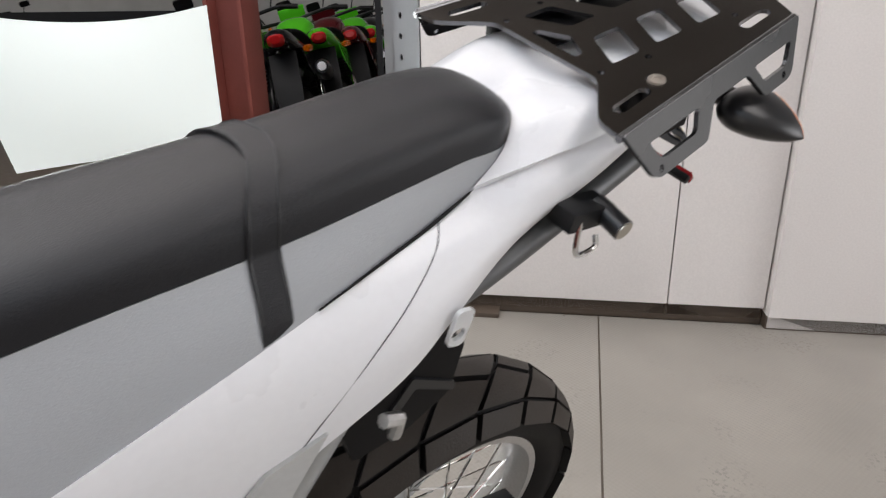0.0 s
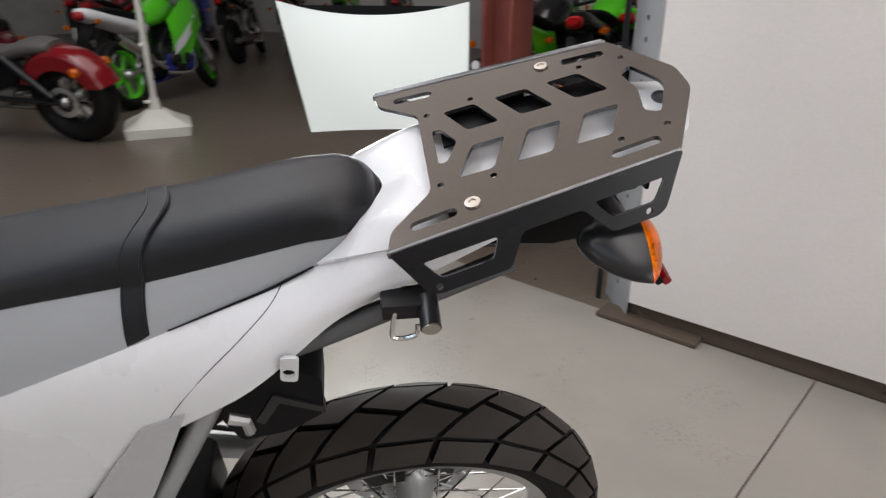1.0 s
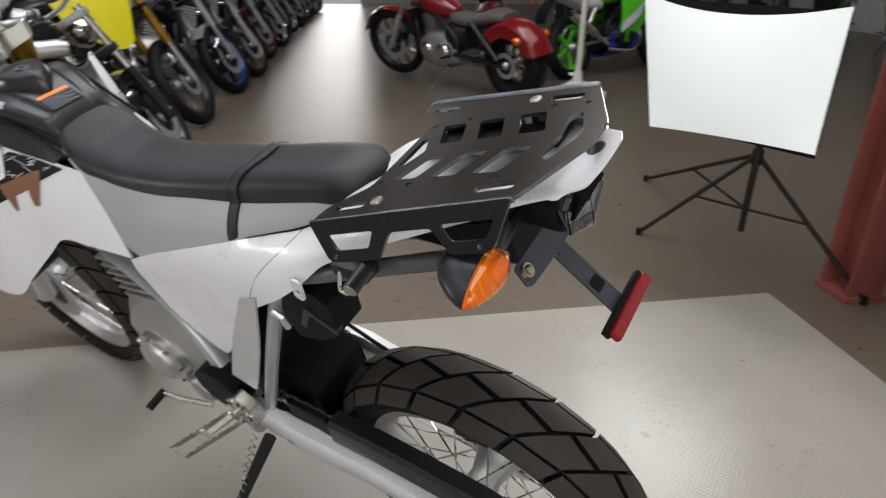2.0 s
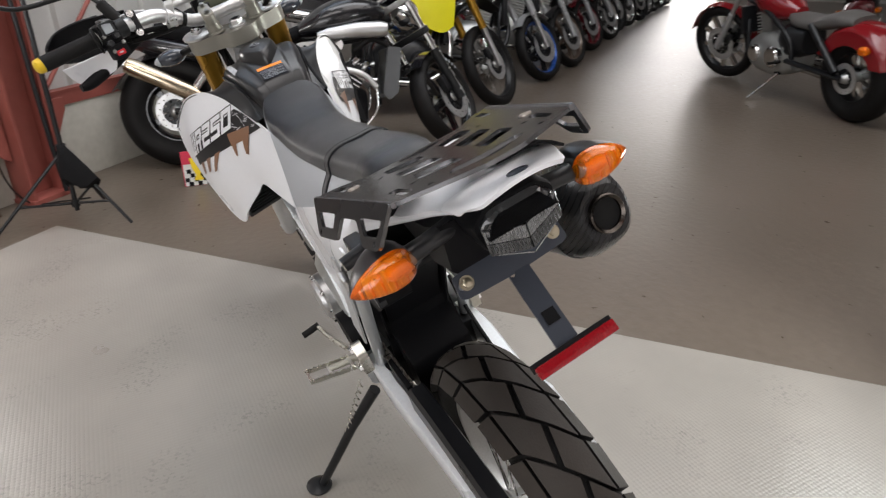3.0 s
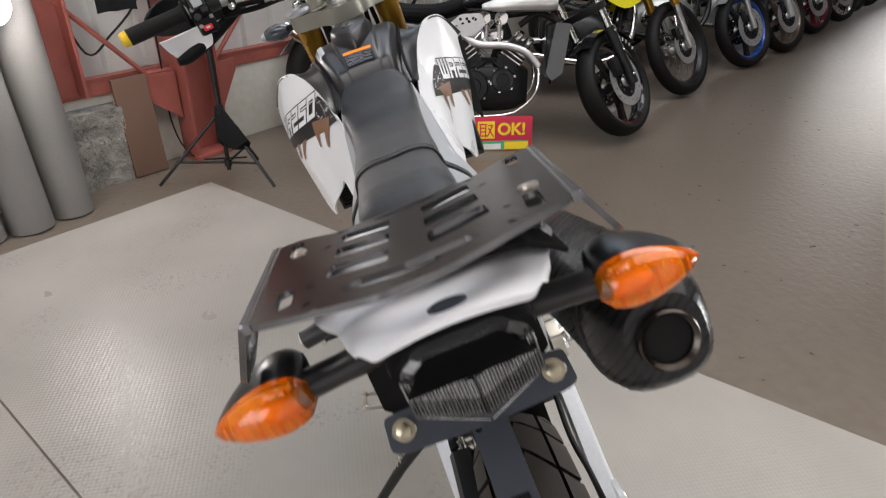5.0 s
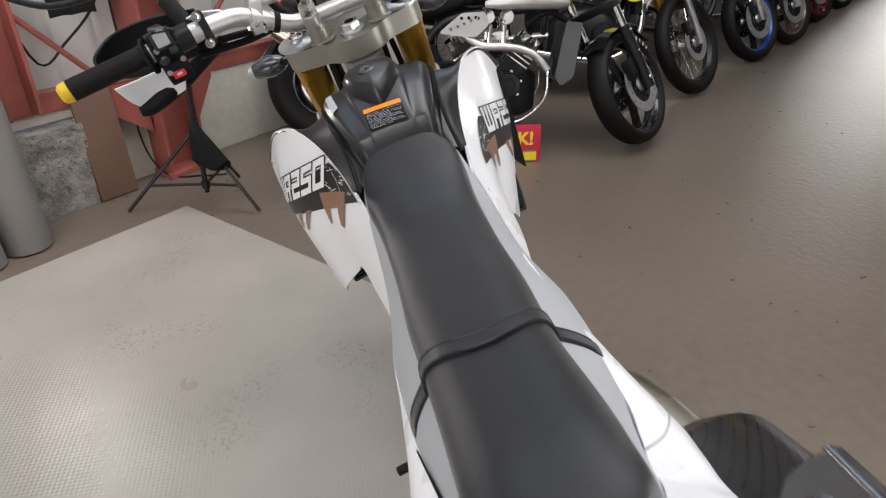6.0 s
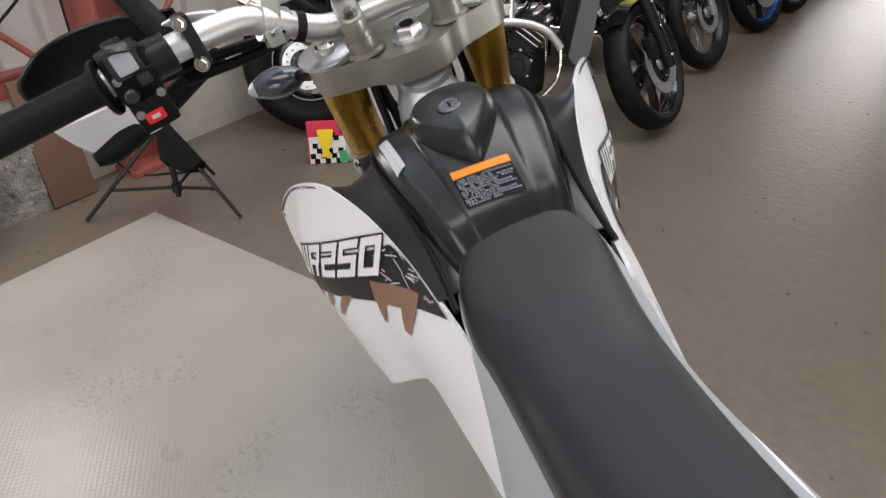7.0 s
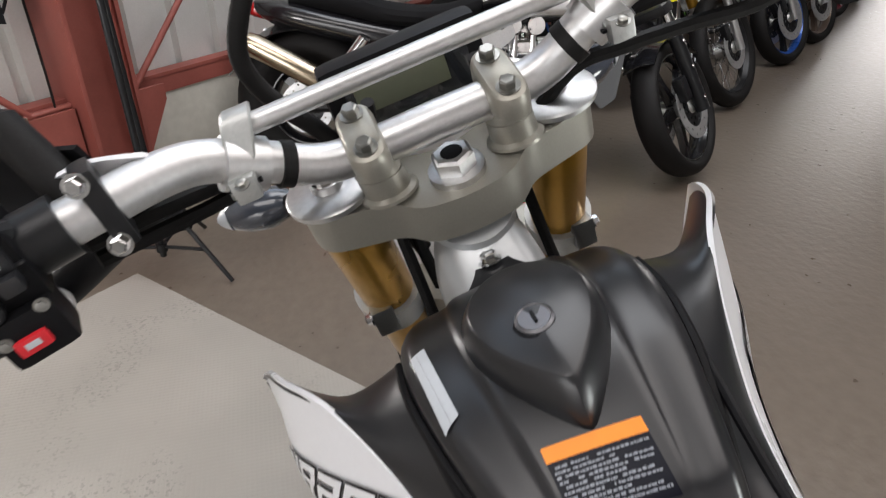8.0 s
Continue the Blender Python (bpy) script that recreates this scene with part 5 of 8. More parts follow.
# indicators: thick stalk, black shell behind, leaf-shaped lens with a lamp and facets inside
for s in (1, -1):
    IS = Matrix.Translation((0, -0.0035, 0.011 if s > 0 else 0.0005))
    stalk = bp("indicator_stalk", loft(B(), [[Vector((x + 0.011 * math.cos(a), s * y, z + h * math.sin(a))) for a in (2 * math.pi * q / 16 for q in range(16))] for x, y, z, h in ((-0.150, 0.030, 1.006, 0.014), (-0.156, 0.052, 1.007, 0.0112), (-0.160, 0.078, 1.007, 0.0095), (-0.162, 0.104, 1.006, 0.0105))]), SATIN, "black indicator stalk", smooth=50, m=IS)
    body, lens = [], []
    for k in range(14):
        f = k / 13
        y = s * (0.0965 + 0.0705 * f)
        g = max(0.05, math.sin(math.pi * min(1.0, 0.07 + 0.93 * f ** 0.70)) ** 0.62 if f < 0.985 else 0.06)
        mid_ = 1.006 - 0.0045 * f ** 2
        body.append([Vector((-0.168 + (0.050 * g * math.cos(a) if math.cos(a) > 0 else 0.0), y, mid_ + 0.0202 * g * math.sin(a))) for a in (2 * math.pi * q / 24 for q in range(24))])
        lens.append([Vector((-0.1685 - (0.0 if math.cos(a) > 0 else -0.020 * g * math.cos(a)), y, mid_ + 0.0197 * g * math.sin(a))) for a in (2 * math.pi * q / 24 for q in range(24))])
    bp("indicator_body", loft(B(), body), SATIN, "black indicator housing", stalk, smooth=50, m=IS)
    bp("indicator_lens", loft(B(), lens), AMBER, "orange indicator lens", stalk, smooth=50, m=IS).visible_shadow = False
    bp("indicator_reflector", loft(B(), [[Vector((-0.1695 + dx, v.y, 1.004 + (v.z - 1.004) * 0.70)) for v in [lens[j][6] for j in (2, 3, 5, 7, 8, 10)] + [lens[j][18] for j in (10, 8, 7, 5, 3, 2)]] for dx in (0.0, -0.0015)]), REFLEC, "", stalk, m=IS)
    for k in range(9):
        yy = s * (0.112 + 0.0055 * k)
        bp("reflector_facet", box(B(), (-0.172, yy, 1.003 - 0.0003 * k), (0.004, 0.0018, 0.024 - 0.0018 * k), 0.0006), REFLEC if k % 2 else AMBERIN, "", stalk, m=IS)
    bp("indicator_bulb", lathe(B(), [(0.004, -0.014), (0.0060, -0.008), (0.0062, 0.008), (0.0035, 0.013)], 14, "Y"), AMBERIN, "", stalk, m=IS @ Matrix.Translation((-0.1765, s * 0.116, 1.008)))
    bp("lens_lamp_socket", tube(B(), [(-0.174, s * 0.100, 1.010), (-0.177, s * 0.106, 1.009)], 0.0075, 12), BROWNG, "", stalk, m=IS)


# number bracket: bolted cross plate, narrow arm bent outwards, red reflector across its end
def plane_at(o, up, n_side=1):
    """Matrix of a flat piece: x across the motorcycle, y up the piece, z out of it."""
    u_ = Vector(up).normalized()
    x_ = Vector((0, -1, 0))
    z_ = x_.cross(u_)
    return Matrix(((x_.x, u_.x, z_.x, o[0]), (x_.y, u_.y, z_.y, o[1]), (x_.z, u_.z, z_.z, o[2]), (0, 0, 0, 1)))


nm = plane_at((-0.1735, -0.002, 0.959), (0.62, 0, 0.785))
bracket = bp("plate_bracket", plate(B(), rounded([(0.066, 0.0125), (0.068, -0.011), (0.060, -0.0145), (0.0145, -0.0165), (-0.0145, -0.0165), (-0.060, -0.0145), (-0.068, -0.011), (-0.066, 0.0125), (-0.030, 0.0165), (0.030, 0.0165)], 0.004), [slot(0.050, 0, 0.060, 0, 0.0042), slot(-0.060, 0, -0.050, 0, 0.0042)], 0.0028, nm, 0.0), GUNMET, "blue-black steel number bracket")
arm_m = plane_at(nm @ Vector((0.001, -0.0145, 0.0)), (0.735, 0, 0.678))
bp("bracket_arm", plate(B(), rounded([(0.0130, 0.004), (0.0130, -0.012), (0.0135, -0.098), (-0.0135, -0.098), (-0.0130, -0.012), (-0.0130, 0.004)], 0.002), [circle(-0.0085, -0.002, 0.0028, 10)], 0.0028, arm_m), GUNMET, "flat bent arm", bracket)
for s in (1, -1):
    bp("bracket_bolt", bolt(B(), nm @ Vector((s * 0.0545, 0.001, 0.0015)), nm.to_3x3() @ Vector((0, 0, 1)), 0.0056, 0.0045), BRASSB, "brass-coloured bolt", bracket)
    # crossed black bars draw the dark of the bolt's recess
    for ww, hh in ((0.0062, 0.0011), (0.0011, 0.0062)):
        bp("bolt_recess", box(B(), tuple(Vector((s * 0.0545, 0.001, 0.0062))), (ww, hh, 0.0008), 0.0, nm), BLACKP, "", bracket)
    bp("bolt_washer", lathe(B(), [(0.003, 0.0), (0.0075, 0.0), (0.0075, 0.0012), (0.003, 0.0012)], 20, "Z"), BRASSB, "", bracket, m=nm @ Matrix.Translation((s * 0.0545, 0.001, 0.0016)))
bp("bracket_pad", box(B(), (0, -0.058, 0.0018), (0.0155, 0.0155, 0.0012), 0.0005, arm_m), BLACKP, "", bracket)
refl = bp("reflector", box(B(), (0, -0.1000, 0.0105), (0.097, 0.0135, 0.009), 0.0028, arm_m), REDREF, "long red reflector bar", bracket)
bp("reflector_back", box(B(), (0, -0.0935, 0.005), (0.099, 0.010, 0.009), 0.002, arm_m), BLACKP, "", bracket)
for k in range(24):
    bp("reflector_rib", box(B(), (-0.046 + 0.004 * k, -0.1000, 0.0151), (0.0012, 0.0118, 0.0006), 0.0, arm_m), REDREF, "", refl)

# helmet lock under the rack
lk = bp("helmet_lock", box(B(), (0.021, 0.105, 0.944), (0.050, 0.026, 0.018), 0.004, pose(0, 0, 0, 0, 0, 0)), BLKMET, "black helmet lock with key barrel")
bp("lock_barrel", tube(B(), [(0.004, 0.104, 0.947), (0.004, 0.136, 0.942)], 0.0095, 18), SATIN, "", lk)
bp("lock_face", tube(B(), [(0.004, 0.1355, 0.9421), (0.004, 0.1375, 0.9418)], 0.0082, 18), STEELB, "", lk)
bp("lock_ring", tube(B(), [(0.034, 0.116, 0.944), (0.037, 0.123, 0.922), (0.031, 0.125, 0.918), (0.016, 0.125, 0.922), (0.014, 0.120, 0.930)], 0.0024, 8, smooth=20), CHROME, "bent steel wire hook", lk)

# tail rack: slotted plate with folded sides
rk = Matrix(((-0.956, 0, 0.293, 0.038), (0, 1, 0, 0), (0.293, 0, 0.956, 1.0225), (0, 0, 0, 1)))
out = [(-0.002, -0.124), (0.002, -0.100), (0.041, -0.062), (0.041, 0.062), (0.002, 0.100), (-0.002, 0.124), (0.243, 0.097), (0.283, 0.018), (0.283, -0.018), (0.243, -0.097)]
holes = []
for s in (1, -1):
    for i in range(3):
        s0 = 0.066 + 0.052 * i
        holes.append(rounded([(s0, s * 0.054), (s0 + 0.032, s * 0.054), (s0 + 0.050, s * 0.013), (s0 + 0.019, s * 0.013)], 0.005))
    holes += [slot(0.024, s * 0.1005, 0.054, s * 0.0965, 0.0055), slot(0.197, s * 0.081, 0.229, s * 0.0775, 0.0055)]
    holes += [circle(x, s * y, 0.0032, 8) for x, y in ((0.050, 0.057), (0.096, 0.064), (0.206, 0.064), (0.246, 0.060))]
holes.append(rounded([(0.052, -0.027), (0.060, -0.027), (0.073, 0.0), (0.060, 0.027), (0.052, 0.027)], 0.004))
holes.append(rounded([(0.236, -0.034), (0.248, -0.042), (0.264, -0.006), (0.264, 0.006), (0.248, 0.042), (0.236, 0.034), (0.242, 0.0)], 0.005))
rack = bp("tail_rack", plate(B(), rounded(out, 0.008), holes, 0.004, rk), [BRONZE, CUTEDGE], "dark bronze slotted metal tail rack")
for s in (1, -1):
    # folded side: x along the edge, y downwards and a little outwards
    a = rk @ Vector((-0.002, s * 0.124, 0))
    b = rk @ Vector((0.243, s * 0.097, 0))
    ex = (b - a).normalized()
    ey = (Vector((0, s * 0.52, 0)) - (rk.to_3x3() @ Vector((0, 0, 1)))).normalized()
    ez = ex.cross(ey)
    L_ = (b - a).length
    fm = Matrix(((ex.x, ey.x, ez.x, a.x), (ex.y, ey.y, ez.y, a.y), (ex.z, ey.z, ez.z, a.z), (0, 0, 0, 1)))
    shape = [(0.0, 0.0), (L_, 0.0), (L_ - 0.022, 0.041), (L_ - 0.030, 0.045), (L_ - 0.068, 0.045), (L_ - 0.088, 0.019), (0.108, 0.019), (0.092, 0.045), (0.030, 0.045), (0.022, 0.041)]
    hs = [rounded([(0.024, 0.016), (0.088, 0.016), (0.080, 0.033), (0.036, 0.033)], 0.004), rounded([(L_ - 0.078, 0.016), (L_ - 0.018, 0.016), (L_ - 0.030, 0.033), (L_ - 0.066, 0.033)], 0.004), circle(0.032, 0.0390, 0.0030, 10), circle(L_ - 0.036, 0.0390, 0.0030, 10)]
    bp("rack_flange", plate(B(), rounded(shape, 0.005), hs, 0.004 * s, fm), [FOLDM, CUTEDGE], "folded rack side, drawn near black", rack)
    bp("rack_fold", tube(B(), [a + Vector((0, 0, -0.002)), b + Vector((0, 0, -0.002))], 0.0032, 10), CUTEDGE, "", rack)
    for x, y in (((0.073, 0.092),) if s > 0 else ((0.173, 0.085),)):
        bp("rack_screw", lathe(B(), [(0.0072, 0.0), (0.0068, 0.0016), (0.0035, 0.0020), (0.0030, 0.0010)], 18, "Z"), mat("screw_head", (0.50, 0.45, 0.40), 0.35, 0.9) if "screw_head" not in bpy.data.materials else bpy.data.materials["screw_head"], "countersunk screw head", rack, m=rk @ Matrix.Translation((x, s * y, 0.0)))
        bp("rack_spacer", tube(B(), [rk @ Vector((x, s * y, -0.002)), rk @ Vector((x, s * (y - 0.012), -0.040))], 0.009, 10), BLKMET, "", rack)
    bp("rack_rubber", box(B(), (0.10, s * 0.078, -0.018), (0.10, 0.02, 0.028), 0.006, rk), BLACKP, "", rack)

# black sheet gives the far holes the dark of the shaded gap below
bp("rack_dark_sheet", skin(B(), [[(x, -0.086, zz - 0.016), (x, -0.060, zz), (x, -0.012, zz + 0.002)] for x, zz in ((-0.022, 1.026), (-0.06, 1.036), (-0.12, 1.052), (-0.185, 1.069))], 14, 8, 0.003), BLACKP, "black sheet added to darken the far rack holes", rack)

# fuel tank cover
TS = [(0.690, 0.960, 0.054, 0.905), (0.708, 0.986, 0.059, 0.915), (0.722, 0.998, 0.063, 0.925), (0.760, 1.016, 0.072, 0.94), (0.800, 1.028, 0.081, 0.95), (0.845, 1.031, 0.087, 0.955), (0.885, 1.021, 0.085, 0.95), (0.910, 1.003, 0.073, 0.945), (0.922, 0.975, 0.060, 0.93)]


def tank_rows():
    """Sections of the tank cover: a raised middle panel, a crease on each side of it, soft shoulders."""
    rows = []
    for x, zt, w_, zl in TS:
        f = 0.35 + 0.65 * max(0.0, min(1.0, (x - 0.705) / 0.06))
        half_ = [(w_ * 0.40, zt - 0.0006), (w_ * 0.50, zt - 0.0022 * f), (w_ * 0.58, zt - 0.0062 * f), (w_ * 0.84, zt - 0.0085 * f), (w_ * 0.95, zt - 0.0150), (w_, zt - 0.026), (w_ + 0.004, zl)]
        rows.append([(x, -y, z) for y, z in half_[::-1]] + [(x, 0, zt)] + [(x, y, z) for y, z in half_])
    return rows


bp("tank_cover", skin(B(), tank_rows(), 40, 61, 0.004, 1), SATIN, "satin black fuel tank cover", smooth=60)
bp("tank_inside", loft(B(), [[Vector((x, q * w_ * 0.92, z)) for q, z in ((-1, zl - 0.1), (1, zl - 0.1), (1, zt - 0.03), (0.7, zt - 0.012), (-0.7, zt - 0.012), (-1, zt - 0.03))] for x, zt, w_, zl in TS]), BLACKP)
drop = []
for k, (sc, h) in enumerate(((1.0, 0.0), (0.985, 0.014), (0.95, 0.023), (0.86, 0.031), (0.80, 0.0345), (0.78, 0.0350), (0.45, 0.0385), (0.10, 0.040))):
    r_ = []
    for q in range(32):
        a = 2 * math.pi * q / 32
        c, s_ = math.cos(a), math.sin(a)
        px = 0.044 * c if c > 0 else 0.076 * c
        py = 0.0445 * s_ * (1.0 if c > 0 else (1 - 0.62 * abs(c) ** 2.2))
        r_.append(Vector((0.828 + px * sc - (1 - sc) * 0.012, py * sc, 1.016 + h * 0.95 + 0.20 * min(0, px * sc) * (1 - h / 0.06))))
    drop.append(r_)
cap = bp("fuel_cap_cover", loft(B(), drop), SATIN, "drop-shaped black fuel cap cover", smooth=32)
bp("cap_lock", lathe(B(), [(0.0115, 0.0), (0.0115, 0.003), (0.0098, 0.0042), (0.009, 0.0035)], 24, "Z"), mat("dull_lock_metal", (0.16, 0.16, 0.17), 0.36, 0.9), "round dull metal key lock", cap, m=Matrix.Translation((0.806, 0.002, 1.0495)) @ pose(0, 0, 0, 0, -4, 0))
# black bar on top draws the dark key slit
bp("cap_slit", box(B(), (0.806, 0.002, 1.0535), (0.009, 0.0020, 0.0012)), BLACKP, "", cap)
bp("cap_lock_ring", lathe(B(), [(0.0115, 0.0), (0.0135, 0.0), (0.0135, 0.002), (0.0115, 0.0024)], 24, "Z"), BLACKP, "", cap, m=Matrix.Translation((0.806, 0.002, 1.0495)) @ pose(0, 0, 0, 0, -4, 0))
# raised black beads stand in for the shaded gaps at the tank cover
for s in (1, -1):
    bp("tank_gap_bead", tube(B(), [(x, s * y, z) for x, y, z in ((0.884, 0.0893, 0.986), (0.845, 0.0893, 0.998), (0.80, 0.0842, 0.996), (0.76, 0.0790, 0.986), (0.71, 0.0742, 0.968), (0.66, 0.0745, 0.944))], 0.0032, 8, smooth=30), BLACKP, "black bead drawn for the shaded gap along the tank cover")
bp("tank_tab", plate(B(), rounded([(0.885, -0.035), (0.915, -0.014), (0.935, -0.010), (0.935, 0.010), (0.915, 0.014), (0.885, 0.035)], 0.008), [], 0.006, Matrix.Translation((0, 0, 1.012))), SATIN)
bp("tank_bolt", bolt(B(), (0.922, 0, 1.013), (0.2, 0, 1), 0.0065, 0.006), CHROME, "steel bolt")


TANK = Surface(tank_rows(), 120, 121, 2)
lq = lambda u, v: (0.7185 + 0.036 * v - 0.005 * u, 0.0295 - 0.0545 * u)
warn = bp("warning_label", lay(TANK, (lq(0, 0), lq(1, 0), lq(1, 1), lq(0, 1)), 0.0016, 1, 14, 10), LABELB, "black warning label with an orange strip")
bp("label_strip", lay(TANK, (lq(0, 0.79), lq(1, 0.79), lq(1, 1), lq(0, 1)), 0.0022, 1, 14, 4), ORANGE, "orange strip", warn)
bars = B()
for r_ in range(11):
    x = 0.03
    v0 = 0.04 + 0.0655 * r_
    while x < (0.94 if r_ % 3 else 0.62):
        w_ = random.uniform(0.015, 0.06)
        if random.random() < 0.86:
            hgt = random.uniform(0.022, 0.034)
            join(bars, lay(TANK, (lq(x, v0), lq(x + w_ * 0.78, v0), lq(x + w_ * 0.78, v0 + hgt), lq(x, v0 + hgt)), 0.0022, 1, 2, 2))
        x += w_
bp("label_text", bars, LABELT, "rows of small pale unreadable text", warn)
stick = bp("tank_sticker", lay(TANK, ((0.788, 0.0725), (0.848, 0.0775), (0.850, 0.0675), (0.793, 0.0620)), 0.0016, 1), LABELW, "pale grey sticker")
bp("sticker_line", lay(TANK, ((0.790, 0.0673), (0.846, 0.0733), (0.8463, 0.07305), (0.7903, 0.06705)), 0.0020, 1), POSTG2, "", stick)

# side fairings: white shroud and black scoop panel, on both sides
SH = [[(0.640, 0.077, 0.918), (0.615, 0.088, 0.855), (0.589, 0.105, 0.765)],
      [(0.700, 0.087, 0.933), (0.690, 0.107, 0.860), (0.680, 0.119, 0.775)],
      [(0.758, 0.099, 0.948), (0.755, 0.126, 0.865), (0.750, 0.131, 0.780)],
      [(0.815, 0.119, 0.976), (0.820, 0.157, 0.870), (0.800, 0.148, 0.745)],
      [(0.872, 0.148, 0.992), (0.887, 0.196, 0.860), (0.866, 0.188, 0.688)],
      [(0.925, 0.181, 0.983), (0.952, 0.223, 0.840), (0.940, 0.206, 0.633)],
      [(0.985, 0.207, 0.950), (1.012, 0.236, 0.820), (0.990, 0.223, 0.650)],
      [(1.046, 0.234, 0.902), (1.052, 0.243, 0.830), (1.034, 0.238, 0.735)]]
# strokes of the block characters, each in a cell one wide and one high
LETTERS = (
    ((0.0, 0.0, 0.22, 1.0), (0.39, 0.0, 0.61, 1.0), (0.78, 0.0, 1.0, 1.0), (0.22, 0.0, 0.78, 0.22)),
    ((0.0, 0.0, 0.24, 1.0), (0.24, 0.78, 0.95, 1.0), (0.72, 0.46, 0.98, 0.80), (0.24, 0.38, 0.90, 0.56), (0.60, 0.0, 0.86, 0.38)),
    ((0.0, 0.78, 1.0, 1.0), (0.74, 0.52, 1.0, 0.78), (0.0, 0.40, 1.0, 0.60), (0.0, 0.20, 0.26, 0.40), (0.0, 0.0, 1.0, 0.22)),
    ((0.0, 0.78, 1.0, 1.0), (0.0, 0.56, 0.26, 0.78), (0.0, 0.40, 1.0, 0.60), (0.74, 0.20, 1.0, 0.40), (0.0, 0.0, 1.0, 0.22)),
    ((0.0, 0.0, 0.27, 1.0), (0.75, 0.0, 1.02, 1.0), (0.27, 0.78, 0.75, 1.0), (0.27, 0.0, 0.75, 0.22)),
)
for s in (1, -1):
    rows = [[(x, s * (y - (0.020 * k * max(0.0, min(1.0, (x - 0.72) / 0.12)) if s < 0 else 0.0)), z) for k, (x, y, z) in enumerate(r)] for r in SH]
    shroud = bp("shroud", skin(B(), rows, 44, 24, 0.004, s), WHITE, "white plastic radiator shroud with dark graphics", smooth=60)
    inner = [[(0.695, s * 0.052, 0.938), (0.692, s * 0.070, 0.937), (0.695, s * 0.086, 0.932)],
             [(0.735, s * 0.066, 0.966), (0.745, s * 0.083, 0.958), (0.758, s * 0.098, 0.947)],
             [(0.780, s * 0.079, 0.992), (0.797, s * 0.100, 0.982), (0.815, s * 0.118, 0.975)],
             [(0.830, s * 0.088, 1.000), (0.852, s * 0.120, 0.990), (0.872, s * 0.147, 0.991)],
             [(0.868, s * 0.088, 0.998), (0.893, s * 0.136, 0.972), (0.925, s * 0.180, 0.982)],
             [(0.893, s * 0.083, 0.985), (0.930, s * 0.150, 0.940), (0.985, s * 0.206, 0.949)],
             [(0.910, s * 0.076, 0.965), (0.960, s * 0.160, 0.905), (1.046, s * 0.233, 0.901)]]
    bp("scoop_panel", skin(B(), inner, 34, 16, 0.004, s), SATIN, "satin black scoop panel", smooth=60)
    bp("scoop_front", skin(B(), [[(0.905, s * 0.076, 0.960), (0.958, s * 0.160, 0.900), (1.040, s * 0.231, 0.897)], [(0.90, s * 0.085, 0.80), (0.955, s * 0.160, 0.78), (0.995, s * 0.215, 0.70)]], 12, 14, 0.003, s), BLACKP)
    # black bead drawn where the groove to the scoop panel is in shade
    bp("panel_gap_bead", tube(B(), [(0.697, s * 0.0525, 0.941), (0.737, s * 0.067, 0.969), (0.782, s * 0.080, 0.995), (0.832, s * 0.089, 1.003), (0.870, s * 0.089, 1.001)], 0.0034, 6, smooth=20), BLACKP)

    # graphics laid on the shroud, in side view: along and up
    SURF = Surface(rows, 90, 50, 1)
    gx, gz = (0.0, 0.0) if s > 0 else (0.030, -0.038)
    sheet_of = lambda quad, lift=0.0013, a=12, b=8: lay(SURF, tuple((p_ + gx, q_ + gz) for p_, q_ in quad), lift, s, a, b)
    bp("graphic", sheet_of(((0.985, 0.807), (0.970, 0.850), (0.780, 0.954), (0.677, 0.924)), 0.0012, 30, 12), DARKG, "dark splatter graphic", shroud, 60)
    bp("graphic", sheet_of(((0.811, 0.901), (0.805, 0.874), (0.736, 0.896), (0.730, 0.922)), 0.0017), BROWNG, "brown graphic patch", shroud, 60)
    bp("graphic", sheet_of(((0.804, 0.876), (0.788, 0.880), (0.795, 0.850), (0.800, 0.850)), 0.0017, 4, 5), BROWNG, "", shroud, 60)
    bp("graphic", sheet_of(((0.763, 0.888), (0.736, 0.897), (0.751, 0.857), (0.762, 0.858)), 0.0017, 4, 5), BROWNG, "", shroud, 60)
    for quad in (((0.916, 0.836), (0.893, 0.845), (0.928, 0.800), (0.945, 0.793)), ((0.872, 0.853), (0.850, 0.862), (0.893, 0.808), (0.909, 0.800)), ((0.962, 0.818), (0.940, 0.826), (0.972, 0.784), (0.988, 0.780))):
        bp("graphic_stripe", sheet_of(quad, 0.0013, 6, 10), BROWNG, "brown stripe", shroud, 60)
    for q in range(22):
        cx, cz = random.uniform(0.71, 0.80), random.uniform(0.912, 0.945)
        dx, dz = random.uniform(-0.02, 0.02), random.uniform(-0.012, 0.012)
        bp("graphic_scratch", sheet_of(((cx, cz), (cx + dx, cz + dz), (cx + dx, cz + dz + 0.0012), (cx, cz + 0.0012)), 0.0016, 5, 2), WHITE, "", shroud, 60)
